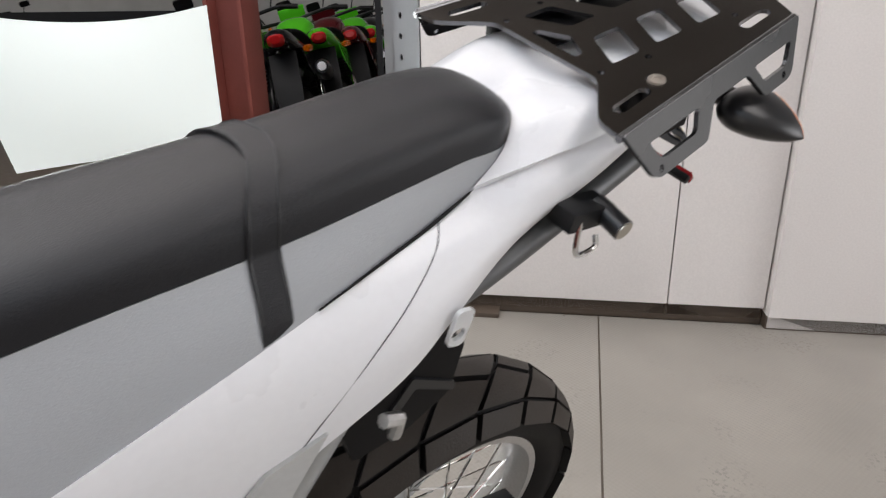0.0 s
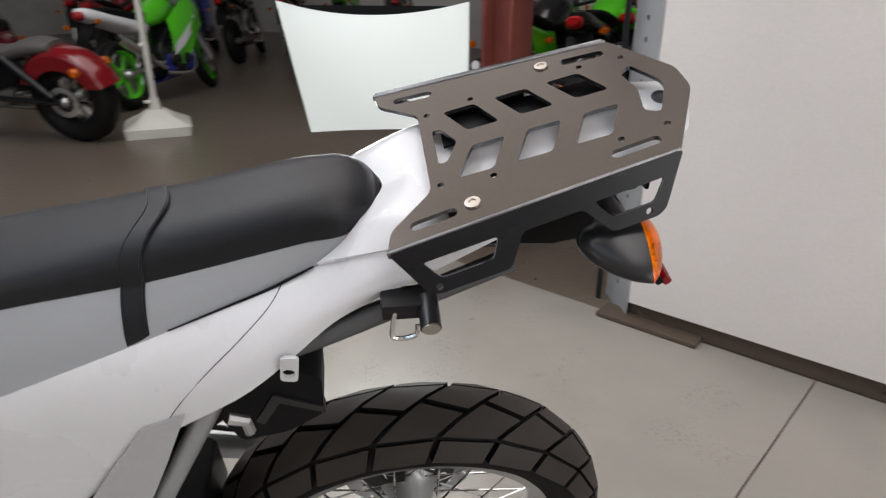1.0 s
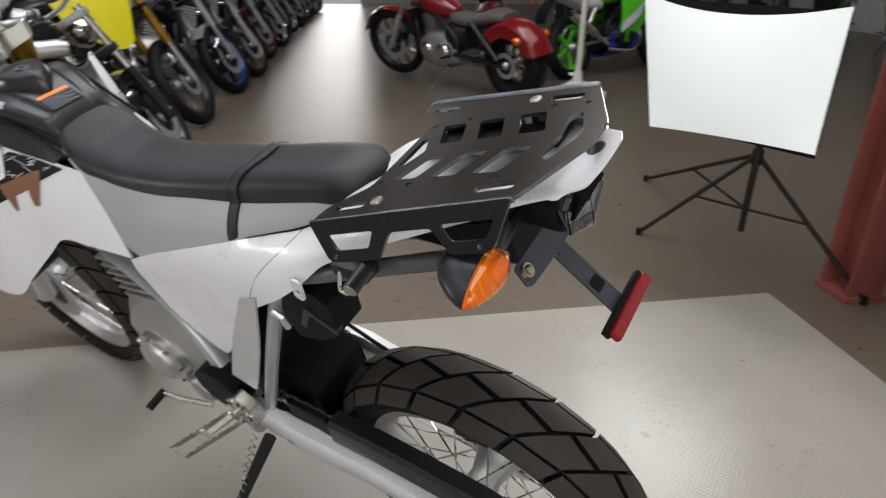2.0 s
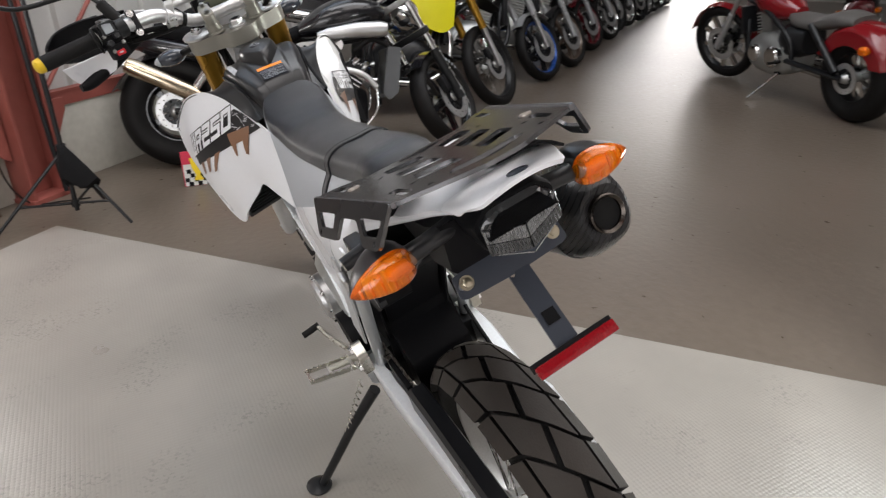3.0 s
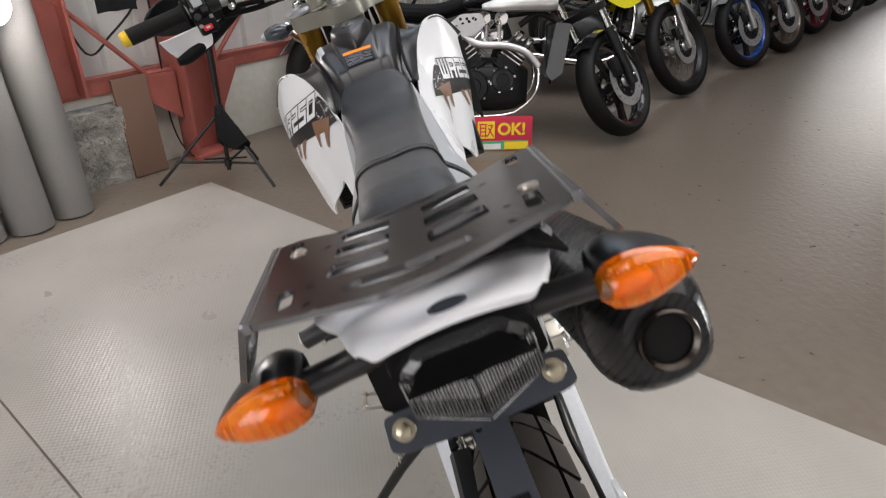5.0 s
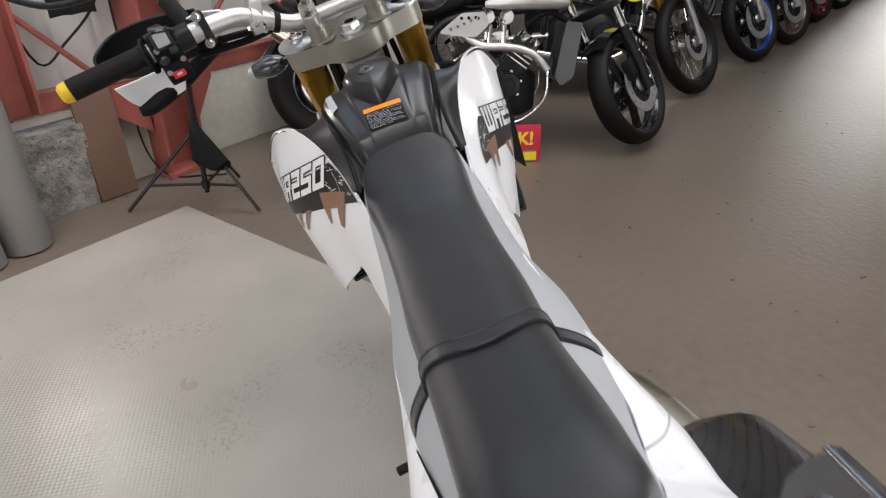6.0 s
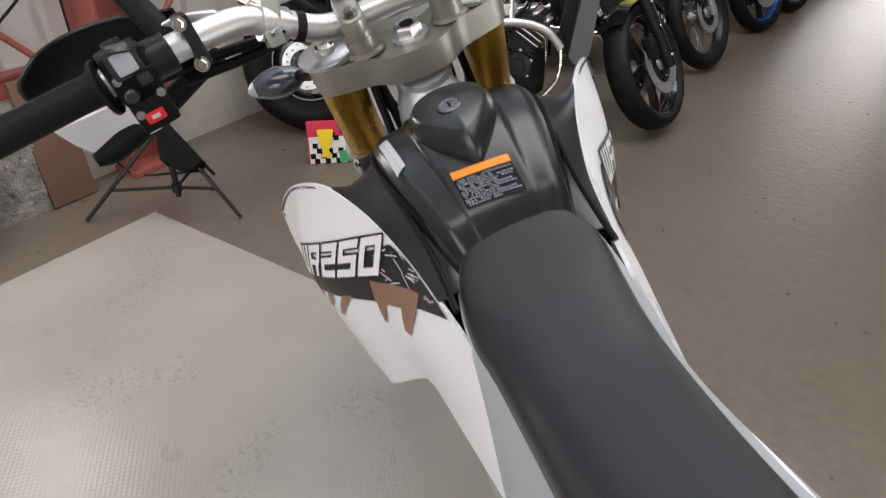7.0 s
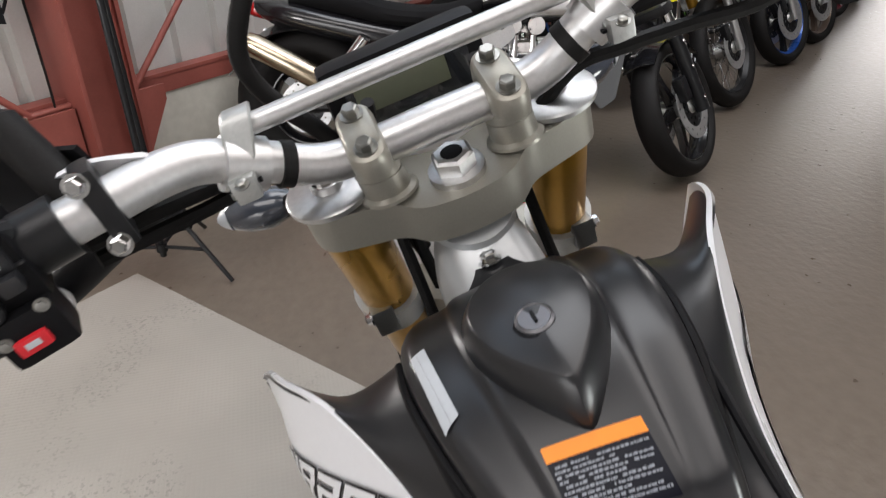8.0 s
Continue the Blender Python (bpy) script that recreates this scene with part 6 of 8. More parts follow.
    # slanted block characters laid on the shroud: a dark backing and a white face
    for lf, grow, mt, nm_ in ((0.0017, 0.055, DARKG, "lettering_shadow"), (0.0022, 0.0, WHITE, "lettering")):
        bm = B()
        for ci, strokes in enumerate(LETTERS):
            for x0, y0, x1, y1 in strokes:
                n_u, n_v = (7, 3) if x1 - x0 > y1 - y0 else (3, 7)
                vs = []
                for i in range(n_u):
                    r_ = []
                    for j in range(n_v):
                        cx = x0 - grow + (x1 - x0 + 2 * grow) * i / (n_u - 1)
                        cy = y0 - grow + (y1 - y0 + 2 * grow) * j / (n_v - 1)
                        u = (ci * 1.14 + cx + 0.30 * cy) / 5.85
                        if s < 0:
                            u = 1 - u
                        top_, low_ = Vector((0.966, 0.886)).lerp(Vector((0.790, 0.962)), u), Vector((0.984, 0.832)).lerp(Vector((0.786, 0.918)), u)
                        c_ = low_.lerp(top_, cy)
                        r_.append(bm.verts.new(SURF.at(c_.x + gx, c_.y + gz, lf, s)))
                    vs.append(r_)
                for i in range(n_u - 1):
                    for j in range(n_v - 1):
                        bm.faces.new((vs[i][j], vs[i + 1][j], vs[i + 1][j + 1], vs[i][j + 1]))
        bp(nm_, bm, mt, "", shroud, 60)

# fork, clamps, head tube
RAKE = 25.0
SM = Matrix.Translation((0.949, -0.003, 1.079)) @ pose(0, 0, 0, 0, -9, 0)
LEGD = Vector((math.sin(radians(RAKE)), 0, -math.cos(radians(RAKE))))
fo, fy = 0.036, 0.0910          # the legs stand this far ahead of and beside the stem
for s in (1, -1):
    f0 = SM @ Vector((fo, s * fy, -0.012))
    leg = bp("fork_leg", tube(B(), [f0, f0 + LEGD * 0.33], 0.0265, 24), GOLD, "gold anodised fork tube")
    ring_ = bp("lower_ring", tube(B(), [f0 + LEGD * 0.150, f0 + LEGD * 0.185], 0.0325, 24), ALUCAST, "cast lower clamp ring", leg)
    bp("ring_lug", box(B(), tuple(f0 + LEGD * 0.168 + Vector((-0.030, s * 0.012, 0))), (0.018, 0.022, 0.030), 0.004), ALUCAST, "", leg)
    bp("ring_bolt", bolt(B(), f0 + LEGD * 0.160 + Vector((-0.030, s * 0.022, 0)), (0, s, 0), 0.005, 0.006), CHROME, "", leg)
    bp("fork_lower", tube(B(), [f0 + LEGD * 0.32, f0 + LEGD * 0.59], 0.030, 20), BLACKP, "", leg)
    bp("fork_slider", tube(B(), [f0 + LEGD * 0.57, f0 + LEGD * 0.78], 0.022, 16), ALU, "", leg)
    bp("fork_cap", lathe(B(), [(0.0345, 0.0), (0.0345, 0.004), (0.032, 0.006), (0.013, 0.0068), (0.012, 0.012), (0.009, 0.013), (0.006, 0.009)], 32, "Z"), ALU, "machined silver fork cap", leg, m=SM @ Matrix.Translation((fo, s * fy, 0.0)))
    bp("cap_nut", bolt(B(), SM @ Vector((fo, s * fy, 0.011)), SM.to_3x3() @ Vector((0, 0, 1)), 0.0075, 0.008), CHROME, "", leg)


def clamp(z, t, w):
    o = []
    pts = [(-0.030, 0.0), (-0.024, 0.035), (-0.004, 0.052), (0.004, 0.085), (0.012, 0.112), (0.040, 0.1215), (0.068, 0.112), (0.074, 0.085), (0.060, 0.050), (0.036, 0.020)]
    o = pts + [(x, -y) for x, y in pts[::-1] if y > 0]
    return plate(B(), rounded([(x * w, y) for x, y in o], 0.015), [], t, SM @ Matrix.Translation((0, 0, z)))


top = bp("top_clamp", clamp(-0.002, 0.034, 1.0), TRIPLE, "grey-green anodised top fork clamp", smooth=30)
bp("lower_clamp", clamp(-0.20, 0.035, 1.0), TRIPLE, m=Matrix.Translation((0.085, 0, 0.01)))
bp("stem_nut", lathe(B(), [(0.021, -0.002), (0.021, 0.003), (0.0165, 0.004)], 28, "Z"), ALU, "silver stem nut and washer", top, m=SM)
bp("stem_nut_hex", lathe(B(), [(0.016, 0.003), (0.016, 0.014), (0.0135, 0.016), (0.0085, 0.016), (0.0085, 0.004)], 6, "Z"), ALU, "", top, m=SM)
# black disc draws the dark of the stem's hole
bp("stem_hole", lathe(B(), [(0.0082, 0.0155), (0.0082, 0.0162)], 18, "Z"), BLACKP, "", top, m=SM)
bp("head_tube", tube(B(), [SM @ Vector((0, 0, -0.036)), SM @ Vector((0, 0, -0.036)) + LEGD * 0.17], 0.034, 24), FRAMEG, "silver head tube")
bp("head_gusset", body_loft([(0.985, 0.030, 0.93, 1.03), (0.95, 0.043, 0.89, 1.035), (0.91, 0.046, 0.86, 1.005), (0.86, 0.05, 0.84, 0.95)], 20, 0.7), FRAMEG, "cast silver frame head")
for s in (1, -1):
    bp("head_cable", tube(B(), [SM @ Vector((0.03, s * 0.04, 0.06)), SM @ Vector((0.05, s * 0.055, -0.05)), SM @ Vector((0.0, s * 0.06, -0.16)), (0.93, s * 0.07, 0.86)], 0.005, 8, smooth=24), RUBBER)

# handlebar
BAR = [(0.951, 0.0, 1.119), (0.951, 0.055, 1.119), (0.949, 0.085, 1.125), (0.943, 0.120, 1.147), (0.931, 0.155, 1.166), (0.907, 0.200, 1.172), (0.842, 0.400, 1.173)]
half = spline(BAR[:6], 30) + [Vector(BAR[6])]
full = [Vector((p.x, -p.y, p.z)) for p in half[::-1]] + half[1:]
bar = bp("handlebar", tube(B(), full, 0.0140, 16), ALU, "silver aluminium handlebar")
for s in (1, -1):
    r0 = SM @ Vector((0.010, s * 0.050, -0.002))
    rt = Vector((0.951, s * 0.050, 1.119))
    capm = Matrix.Translation(rt) @ pose(0, 0, 0, 0, -20, 0)
    bp("riser", loft(B(), [[p + Vector((a * 0.0172 * k, b * 0.0172 * k, 0)) for a, b in circle(0, 0, 1, 22)] for p, k in ((r0, 1.28), (r0.lerp(rt, 0.06), 1.25), (r0.lerp(rt, 0.12), 1.03), (r0.lerp(rt, 0.5), 1.0), (r0.lerp(rt, 0.51), 0.96), (r0.lerp(rt, 0.53), 0.96), (r0.lerp(rt, 0.54), 1.0), (rt, 1.0))]), TRIPLE, "grey-green handlebar riser", bar)
    bp("riser_cap", loft(B(), [[capm @ Vector((x * g, y * g, z)) for x, y in slot(-0.017, 0, 0.017, 0, 0.0135, 8)] for z, g in ((0.0, 1.0), (0.012, 1.0), (0.017, 0.93), (0.019, 0.80))]), TRIPLE, "", bar)
    for d in (-0.015, 0.015):
        bp("riser_bolt", bolt(B(), capm @ Vector((d * 1.15, 0, 0.018)), capm.to_3x3() @ Vector((0, 0, 1)), 0.0058, 0.007), DULLB, "", bar)
    cc = bp("crossbar_clamp", tube(B(), [(0.9435, s * 0.114, 1.142), (0.936, s * 0.136, 1.156)], 0.0178, 20), ALU, "", bar)
    neck = []
    for k_, g_ in ((-0.010, 0.86), (-0.0085, 1.0), (0.0085, 1.0), (0.010, 0.86)):
        o_ = [(0.940 + 0.0195 * g_ * math.cos(q), 1.149 + 0.0195 * g_ * math.sin(q)) for q in (math.pi + 0.35 + (math.pi - 0.7) * i / 10 for i in range(11))]
        o_ += [(0.944 + 0.0125 * g_ * math.cos(q), 1.170 + 0.0125 * g_ * math.sin(q)) for q in (math.pi * i / 10 for i in range(11))]
        neck.append([Vector((x, s * (0.125 + k_ - 0.35 * (z - 1.15)), z)) for x, z in o_])
    bp("clamp_neck", loft(B(), neck), ALUCAST, "cast crossbar clamp", cc)
    # black strip draws the dark slot of the clamp
    bp("clamp_slot", box(B(), (0.9225, s * 0.1265, 1.142), (0.004, 0.0215, 0.0022), 0.0), BLACKP, "", cc)
    bp("clamp_ear", box(B(), (0.9195, s * 0.127, 1.1415), (0.010, 0.017, 0.017), 0.004), ALUCAST, "", cc)
    bp("clamp_screw", bolt(B(), (0.915, s * 0.127, 1.1465), (-0.5, 0, 1), 0.0035, 0.003), DULLB, "", cc)
    bp("cable_tie", tube(B(), [(0.9475, s * 0.099, 1.1325), (0.9455, s * 0.1065, 1.137)], 0.0157, 20), RUBBER, "", bar)
    mbz = (Vector(BAR[6]) - Vector(BAR[5])).normalized()
    mb0 = Vector((0.907, 0.200, 1.172))
    f_ = lambda d: (lambda p: Vector((p.x, s * p.y, p.z)))(mb0 + mbz * d)
    grip = bp("grip", tube(B(), [f_(0.085), f_(0.088), f_(0.10), f_(0.198), f_(0.203)], [0.0180, 0.0180, 0.0152, 0.0156, 0.0156], 20), RUBBER, "black ribbed rubber grip", bar)
    bp("grip_flange", loft(B(), [[f_(d) + Vector((r_ * math.cos(q), 0, r_ * math.sin(q) * (1.25 if math.sin(q) < 0 else 1.0))) for q in (2 * math.pi * i / 24 for i in range(24))] for d, r_ in ((0.0835, 0.021), (0.0845, 0.0235), (0.0885, 0.0235), (0.0900, 0.019))]), RUBBER, "", grip)
    gr = B()
    for k in range(30):
        tube(gr, [f_(0.104 + 0.003 * k), f_(0.1055 + 0.003 * k)], 0.0158, 14)
    bp("grip_ribs", gr, RUBBER, "", grip)
    bp("bar_end", tube(B(), [f_(0.203), f_(0.214), f_(0.218)], [0.0150, 0.0140, 0.009], 18), YELLOW, "yellow bar end", grip)
    bp("lever_perch", tube(B(), [f_(0.020), f_(0.045)], 0.019, 16), BLKMET, "black lever perch", bar)
    lv = bp("hand_lever", tube(B(), [f_(0.03) + Vector((0.03, 0, 0)), f_(0.06) + Vector((0.055, 0, -0.004)), f_(0.13) + Vector((0.055, 0, -0.006)), f_(0.195) + Vector((0.066, 0, -0.006))], [0.009, 0.007, 0.006, 0.008], 10, smooth=18), ALU, "silver hand lever")
    sw = bp("switch_box", box(B(), (0, 0, 0), (0.048, 0.040, 0.048), 0.008, Matrix.Translation(f_(0.062)) @ pose(0, 0, 0, 0, 0, s * 17)), BLACKP, "black switch housing with pale and red buttons", bar)
    bp("switch_box_low", box(B(), (-0.016, 0, -0.034), (0.034, 0.036, 0.030), 0.006, Matrix.Translation(f_(0.062)) @ pose(0, 0, 0, 0, 0, s * 17)), BLACKP, "", sw)
    bp("beam_switch", box(B(), (-0.0225, 0.0, 0.014), (0.014, 0.019, 0.020), 0.003, Matrix.Translation(f_(0.062)) @ pose(0, 0, 0, 0, 0, s * 17)), LIGHTM, "pale grey switch", sw)
    SWM = Matrix.Translation(f_(0.062)) @ pose(0, 0, 0, 0, 0, s * 17)
    bp("turn_switch", box(B(), (-0.027, -0.008 * s, -0.004), (0.016, 0.012, 0.010), 0.003, SWM), SATIN, "black toggle", sw)
    bp("horn_button", lathe(B(), [(0.007, 0.0), (0.007, 0.006), (0.005, 0.008)], 16, "X"), SATIN, "", sw, m=SWM @ Matrix.Translation((-0.024, 0.010, -0.014)) @ pose(0, 0, 0, 0, 0, 180))
    bp("switch_seam", box(B(), (-0.0245, 0.0, 0.002), (0.002, 0.038, 0.0016), 0.0, SWM), SATIN, "", sw)
    for y_, z_ in ((0.014, 0.002), (-0.013, -0.020), (0.013, -0.030)):
        bp("switch_screw", bolt(B(), SWM @ Vector((-0.0245 if z_ > -0.019 else -0.033, y_, z_)), SWM.to_3x3() @ Vector((-1, 0, 0)), 0.0028, 0.0022), DULLB, "", sw)
    bp("pass_trigger", box(B(), (-0.012, 0.0, 0.026), (0.026, 0.018, 0.012), 0.004, SWM), BLACKP, "", sw)
    bp("switch_frame", box(B(), (-0.0225, 0.0, 0.014), (0.010, 0.029, 0.027), 0.003, SWM), SATIN, "", sw)
    bp("choke_lever", tube(B(), [f_(0.040) + Vector((-0.012, 0, 0.016)), f_(0.046) + Vector((-0.030, 0, 0.026)), f_(0.060) + Vector((-0.034, 0, 0.030))], [0.006, 0.005, 0.004], 8), SATIN, "", sw)
    red_ = bp("red_switch", box(B(), (-0.030, 0.002, -0.036), (0.012, 0.018, 0.010), 0.0025, SWM), REDSW, "red switch", sw)
    bp("switch_mark", box(B(), (-0.0362, 0.002, -0.0355), (0.0006, 0.008, 0.0035), 0.0, SWM), LABELW, "", red_)
    bp("guard_clamp", box(B(), (0, 0, 0), (0.030, 0.013, 0.050), 0.004, Matrix.Translation(f_(-0.002)) @ pose(0, 0, 0, 0, 0, s * 17)), BLKMET, "black handguard clamp", bar)
    for dz in (-0.02, 0.02):
        bp("guard_bolt", bolt(B(), f_(-0.002) + Vector((-0.015, 0, dz)), (-1, 0, 0.2), 0.005, 0.005), CHROME, "", bar)
    # hand guard: a dark shell in front of the grip, a white shield below and a white wing by the clamp
    ga = [(0.945, 0.215, 1.135), (0.972, 0.26, 1.130), (0.985, 0.31, 1.128), (0.984, 0.355, 1.135), (0.968, 0.384, 1.150)]
    gb = [(0.952, 0.205, 1.168), (0.985, 0.26, 1.168), (1.000, 0.31, 1.168), (0.997, 0.36, 1.168), (0.976, 0.388, 1.168)]
    gc = [(0.945, 0.205, 1.198), (0.978, 0.26, 1.203), (0.995, 0.31, 1.205), (0.992, 0.355, 1.200), (0.972, 0.382, 1.185)]
    side = lambda g: [(x, s * y, z) for x, y, z in g]
    guard = bp("hand_guard", skin(B(), [side(g) for g in (ga, gb, gc)], 14, 24, 0.004, -s), BLACKP, "black plastic hand guard with white shields", smooth=60)
    bp("guard_shield", skin(B(), [side(g) for g in ([(0.925, 0.275, 1.138), (0.955, 0.31, 1.134), (0.962, 0.352, 1.132), (0.955, 0.378, 1.134)], [(0.945, 0.272, 1.112), (0.972, 0.31, 1.106), (0.978, 0.345, 1.104), (0.966, 0.372, 1.108)], [(0.960, 0.282, 1.092), (0.980, 0.315, 1.083), (0.984, 0.345, 1.080), (0.977, 0.360, 1.084)])], 12, 16, 0.003, -s), WHITE, "white shield", guard, smooth=60)
    bp("guard_wing", skin(B(), [side(g) for g in ([(0.937, 0.158, 1.168), (0.947, 0.20, 1.155), (0.957, 0.235, 1.150)], [(0.922, 0.168, 1.186), (0.927, 0.20, 1.193), (0.932, 0.230, 1.190)])], 8, 10, 0.003, -s), WHITE, "white wing", guard, smooth=60)
    bp("guard_rail", tube(B(), [(0.950, s * 0.190, 1.140), (0.968, s * 0.235, 1.122), (0.982, s * 0.29, 1.100), (0.980, s * 0.345, 1.084), (0.972, s * 0.368, 1.084)], [0.009, 0.012, 0.014, 0.013, 0.008], 10, smooth=18), BLACKP, "", guard)
    bp("guard_edge", tube(B(), side(gc[1:] + [gb[4], ga[4]]), 0.0024, 8, smooth=24), SATIN, "", guard)
    # mirror
    mi = bp("mirror_stem", tube(B(), [(x, s * (y - 0.008), z - 0.013) for x, y, z in ((0.935, 0.230, 1.190), (0.952, 0.243, 1.225), (0.966, 0.262, 1.256), (0.966, 0.300, 1.272), (0.962, 0.40, 1.285), (0.960, 0.46, 1.33))], 0.0050, 10, smooth=30), BLKMET, "black mirror stem")
    bp("mirror_boot", tube(B(), [(x, s * (y - 0.008), z - 0.013) for x, y, z in ((0.930, 0.226, 1.180), (0.945, 0.238, 1.210), (0.956, 0.248, 1.236), (0.958, 0.250, 1.240))], [0.0135, 0.0130, 0.0125, 0.008], 14), RUBBER, "black rubber boot", mi)
    bp("mirror_head", loft(B(), [[Vector((0.965 + d, s * (0.50 + 0.06 * a * q), 1.37 + 0.04 * b * q)) for a, b in rounded([(-1, -0.8), (1, -1), (1.1, 0.8), (-0.9, 1)], 0.3)] for d, q in ((0.02, 0.6), (0.012, 0.95), (-0.006, 1.0))]), BLACKP, "black mirror", mi)
    # front indicator
    fi = bp("front_indicator_stalk", tube(B(), [SM @ Vector((0.075, s * 0.105, -0.03)), (1.082, s * 0.140, 1.045)], 0.008, 10), BLACKP)
    bp("front_indicator", loft(B(), [[Vector((1.090 + 0.30 * (f - 0.5) * 0.06, s * (0.128 + 0.075 * f), 1.045 + 0.001)) + Vector((0.024 * g * math.cos(a), 0, 0.020 * g * math.sin(a))) for a in (2 * math.pi * q / 18 for q in range(18))] for f, g in ((0, 0.35), (0.15, 0.75), (0.4, 1.0), (0.65, 0.9), (0.85, 0.6), (1.0, 0.15))]), mat("blue_grey_gloss", (0.050, 0.058, 0.075), 0.16, coat=0.6) if s > 0 else bpy.data.materials["blue_grey_gloss"], "dark glossy front indicator housing with a pale tip", fi, smooth=50)
    bp("indicator_tip", loft(B(), [[Vector((1.0945 + 0.018 * (f - 0.8), s * (0.128 + 0.075 * f), 1.046)) + Vector((0.0245 * g * math.cos(a), 0, 0.0205 * g * math.sin(a))) for a in (2 * math.pi * q / 18 for q in range(18))] for f, g in ((0.86, 0.58), (0.94, 0.40), (1.0, 0.20), (1.02, 0.05))]), LABELW, "pale tip", fi, smooth=50)
    bp("front_indicator_lens", loft(B(), [[Vector((1.1115 + 0.30 * (f - 0.5) * 0.06, s * (0.133 + 0.062 * f), 1.043)) + Vector((0.012 * g * max(0, math.cos(a)), 0, 0.012 * g * math.sin(a))) for a in (2 * math.pi * q / 18 for q in range(18))] for f, g in ((0, 0.35), (0.15, 0.75), (0.4, 1.0), (0.65, 0.9), (0.85, 0.6), (1.0, 0.15))]), AMBER, "", fi, smooth=50)
bp("crossbar", tube(B(), [(0.944, -0.124, 1.169), (0.944, 0.122, 1.169)], 0.0070, 16), ALU, "silver handlebar crossbar", bar)
for s, k in ((1, 0), (1, 1), (-1, 0)):
    bp("bar_cable", tube(B(), [(0.915, s * 0.225, 1.150 - 0.012 * k), (0.95, s * 0.16, 1.138 - 0.012 * k), (0.99, s * 0.09, 1.115), (1.02, s * 0.05, 1.06), (1.0, s * 0.04, 0.95)], 0.0055, 8, smooth=30), RUBBER, "black control cable")
bp("brake_hose_front", tube(B(), [(0.985, -0.06, 1.06), (0.965, -0.105, 1.107), (0.960, -0.147, 1.110), (0.960, -0.195, 1.106), (0.958, -0.25, 1.100), (0.95, -0.30, 1.112)], 0.0058, 8, smooth=26), RUBBER, "black brake hose")
bp("clutch_cable", tube(B(), [(1.03, -0.03, 1.32), (1.04, 0.02, 1.285), (1.05, 0.060, 1.250), (1.05, 0.088, 1.220), (1.05, 0.107, 1.192), (1.05, 0.110, 1.169), (1.05, 0.100, 1.140), (1.04, 0.07, 1.09), (1.02, 0.04, 0.98)], 0.0075, 10, smooth=30), RUBBER, "black clutch cable")

# meter, head lamp and front wheel
bp("meter", box(B(), (1.035, 0, 1.125), (0.03, 0.13, 0.065), 0.01, pose(0, 0, 0)), BLACKP, "black digital meter")
bp("meter_glass", box(B(), (0, 0, 0), (0.004, 0.10, 0.045), 0.001, Matrix.Translation((1.0185, 0, 1.127))), GLASSD)
bp("meter_display", box(B(), (1.0158, 0.006, 1.130), (0.0012, 0.074, 0.026), 0.0004), mat("grey_green_display", (0.115, 0.125, 0.085), 0.3, var=0.05), "grey-green display")
bp("headlamp_mask", skin(B(), [[(1.075, y * 0.5, 1.12), (1.11, y * 0.8, 1.06), (1.13, y, 0.98), (1.11, y * 0.7, 0.88)] for y in (-0.085, -0.045, 0, 0.045, 0.085)], 16, 16, 0.004), WHITE, "white headlamp mask")
wheel(bike, "front_wheel", pose(1.402, 0, 0.345, 0, 4, 0), 0.345, 0.09, ALU, "wire", CHROME, 1, 0.125, 26, 64)
bp("front_axle", tube(B(), [(1.40, -0.11, 0.345), (1.40, 0.11, 0.345)], 0.012, 12), STEELB)
for s in (1, -1):
    bp("axle_lug", tube(B(), [SM @ Vector((fo, s * fy, -0.012)) + LEGD * 0.77, (1.40, s * 0.09, 0.345)], 0.02, 12), ALUCAST)
bp("front_fender", skin(B(), [[(1.02, y, 0.80), (1.20, y * 1.2, 0.83), (1.40, y * 1.3, 0.84), (1.60, y, 0.80), (1.74, y * 0.5, 0.73)] for y in (-0.07, -0.035, 0, 0.035, 0.07)], 12, 24, 0.004), WHITE, "white high front fender")


# ------------------------------------------------------------------ the other motorcycles
def paint(name, col, rough=0.22, metal=0.0):
    return bpy.data.materials.get(name) or mat(name, col, rough, metal, var=0.05, coat=0.5)


RED = paint("red_paint", (0.20, 0.006, 0.010))
GREEN = paint("lime_green_paint", (0.10, 0.62, 0.02))
BLUE = paint("blue_paint", (0.02, 0.04, 0.33))
BLACKG = paint("gloss_black_paint", (0.010, 0.010, 0.012))
YEL = paint("yellow_paint", (0.72, 0.66, 0.02))
SILV = paint("silver_paint", (0.50, 0.51, 0.52), 0.3, 0.5)
MARO = paint("maroon_paint", (0.09, 0.008, 0.012))
BLURIM = paint("blue_rim", (0.02, 0.09, 0.38), 0.3, 0.3)
BRNRIM = paint("bronze_rim", (0.20, 0.15, 0.12), 0.35, 0.6)
REDRIM = paint("dark_red_rim", (0.16, 0.01, 0.02), 0.3, 0.3)
TITAN = mat("gold_tinted_titanium", (0.62, 0.52, 0.38), 0.22, 1.0, var=0.15, vscale=8)
REDLENS = mat("red_lamp_lens", (0.42, 0.01, 0.012), 0.15, coat=0.5)


def finned(bm, m, w, d, h, n):
    """A block whose sides step out into cooling fins."""
    rings = []
    for k in range(n):
        z0, z1 = h * (k + 0.25) / n, h * (k + 0.72) / n
        for q, z in ((0.8, z0), (1.0, z0), (1.0, z1), (0.8, z1)):
            rings.append([m @ Vector((a * d / 2 * q, b * w / 2 * q, z)) for a, b in ((-1, -1), (1, -1), (1, 1), (-1, 1))])
    loft(bm, rings)


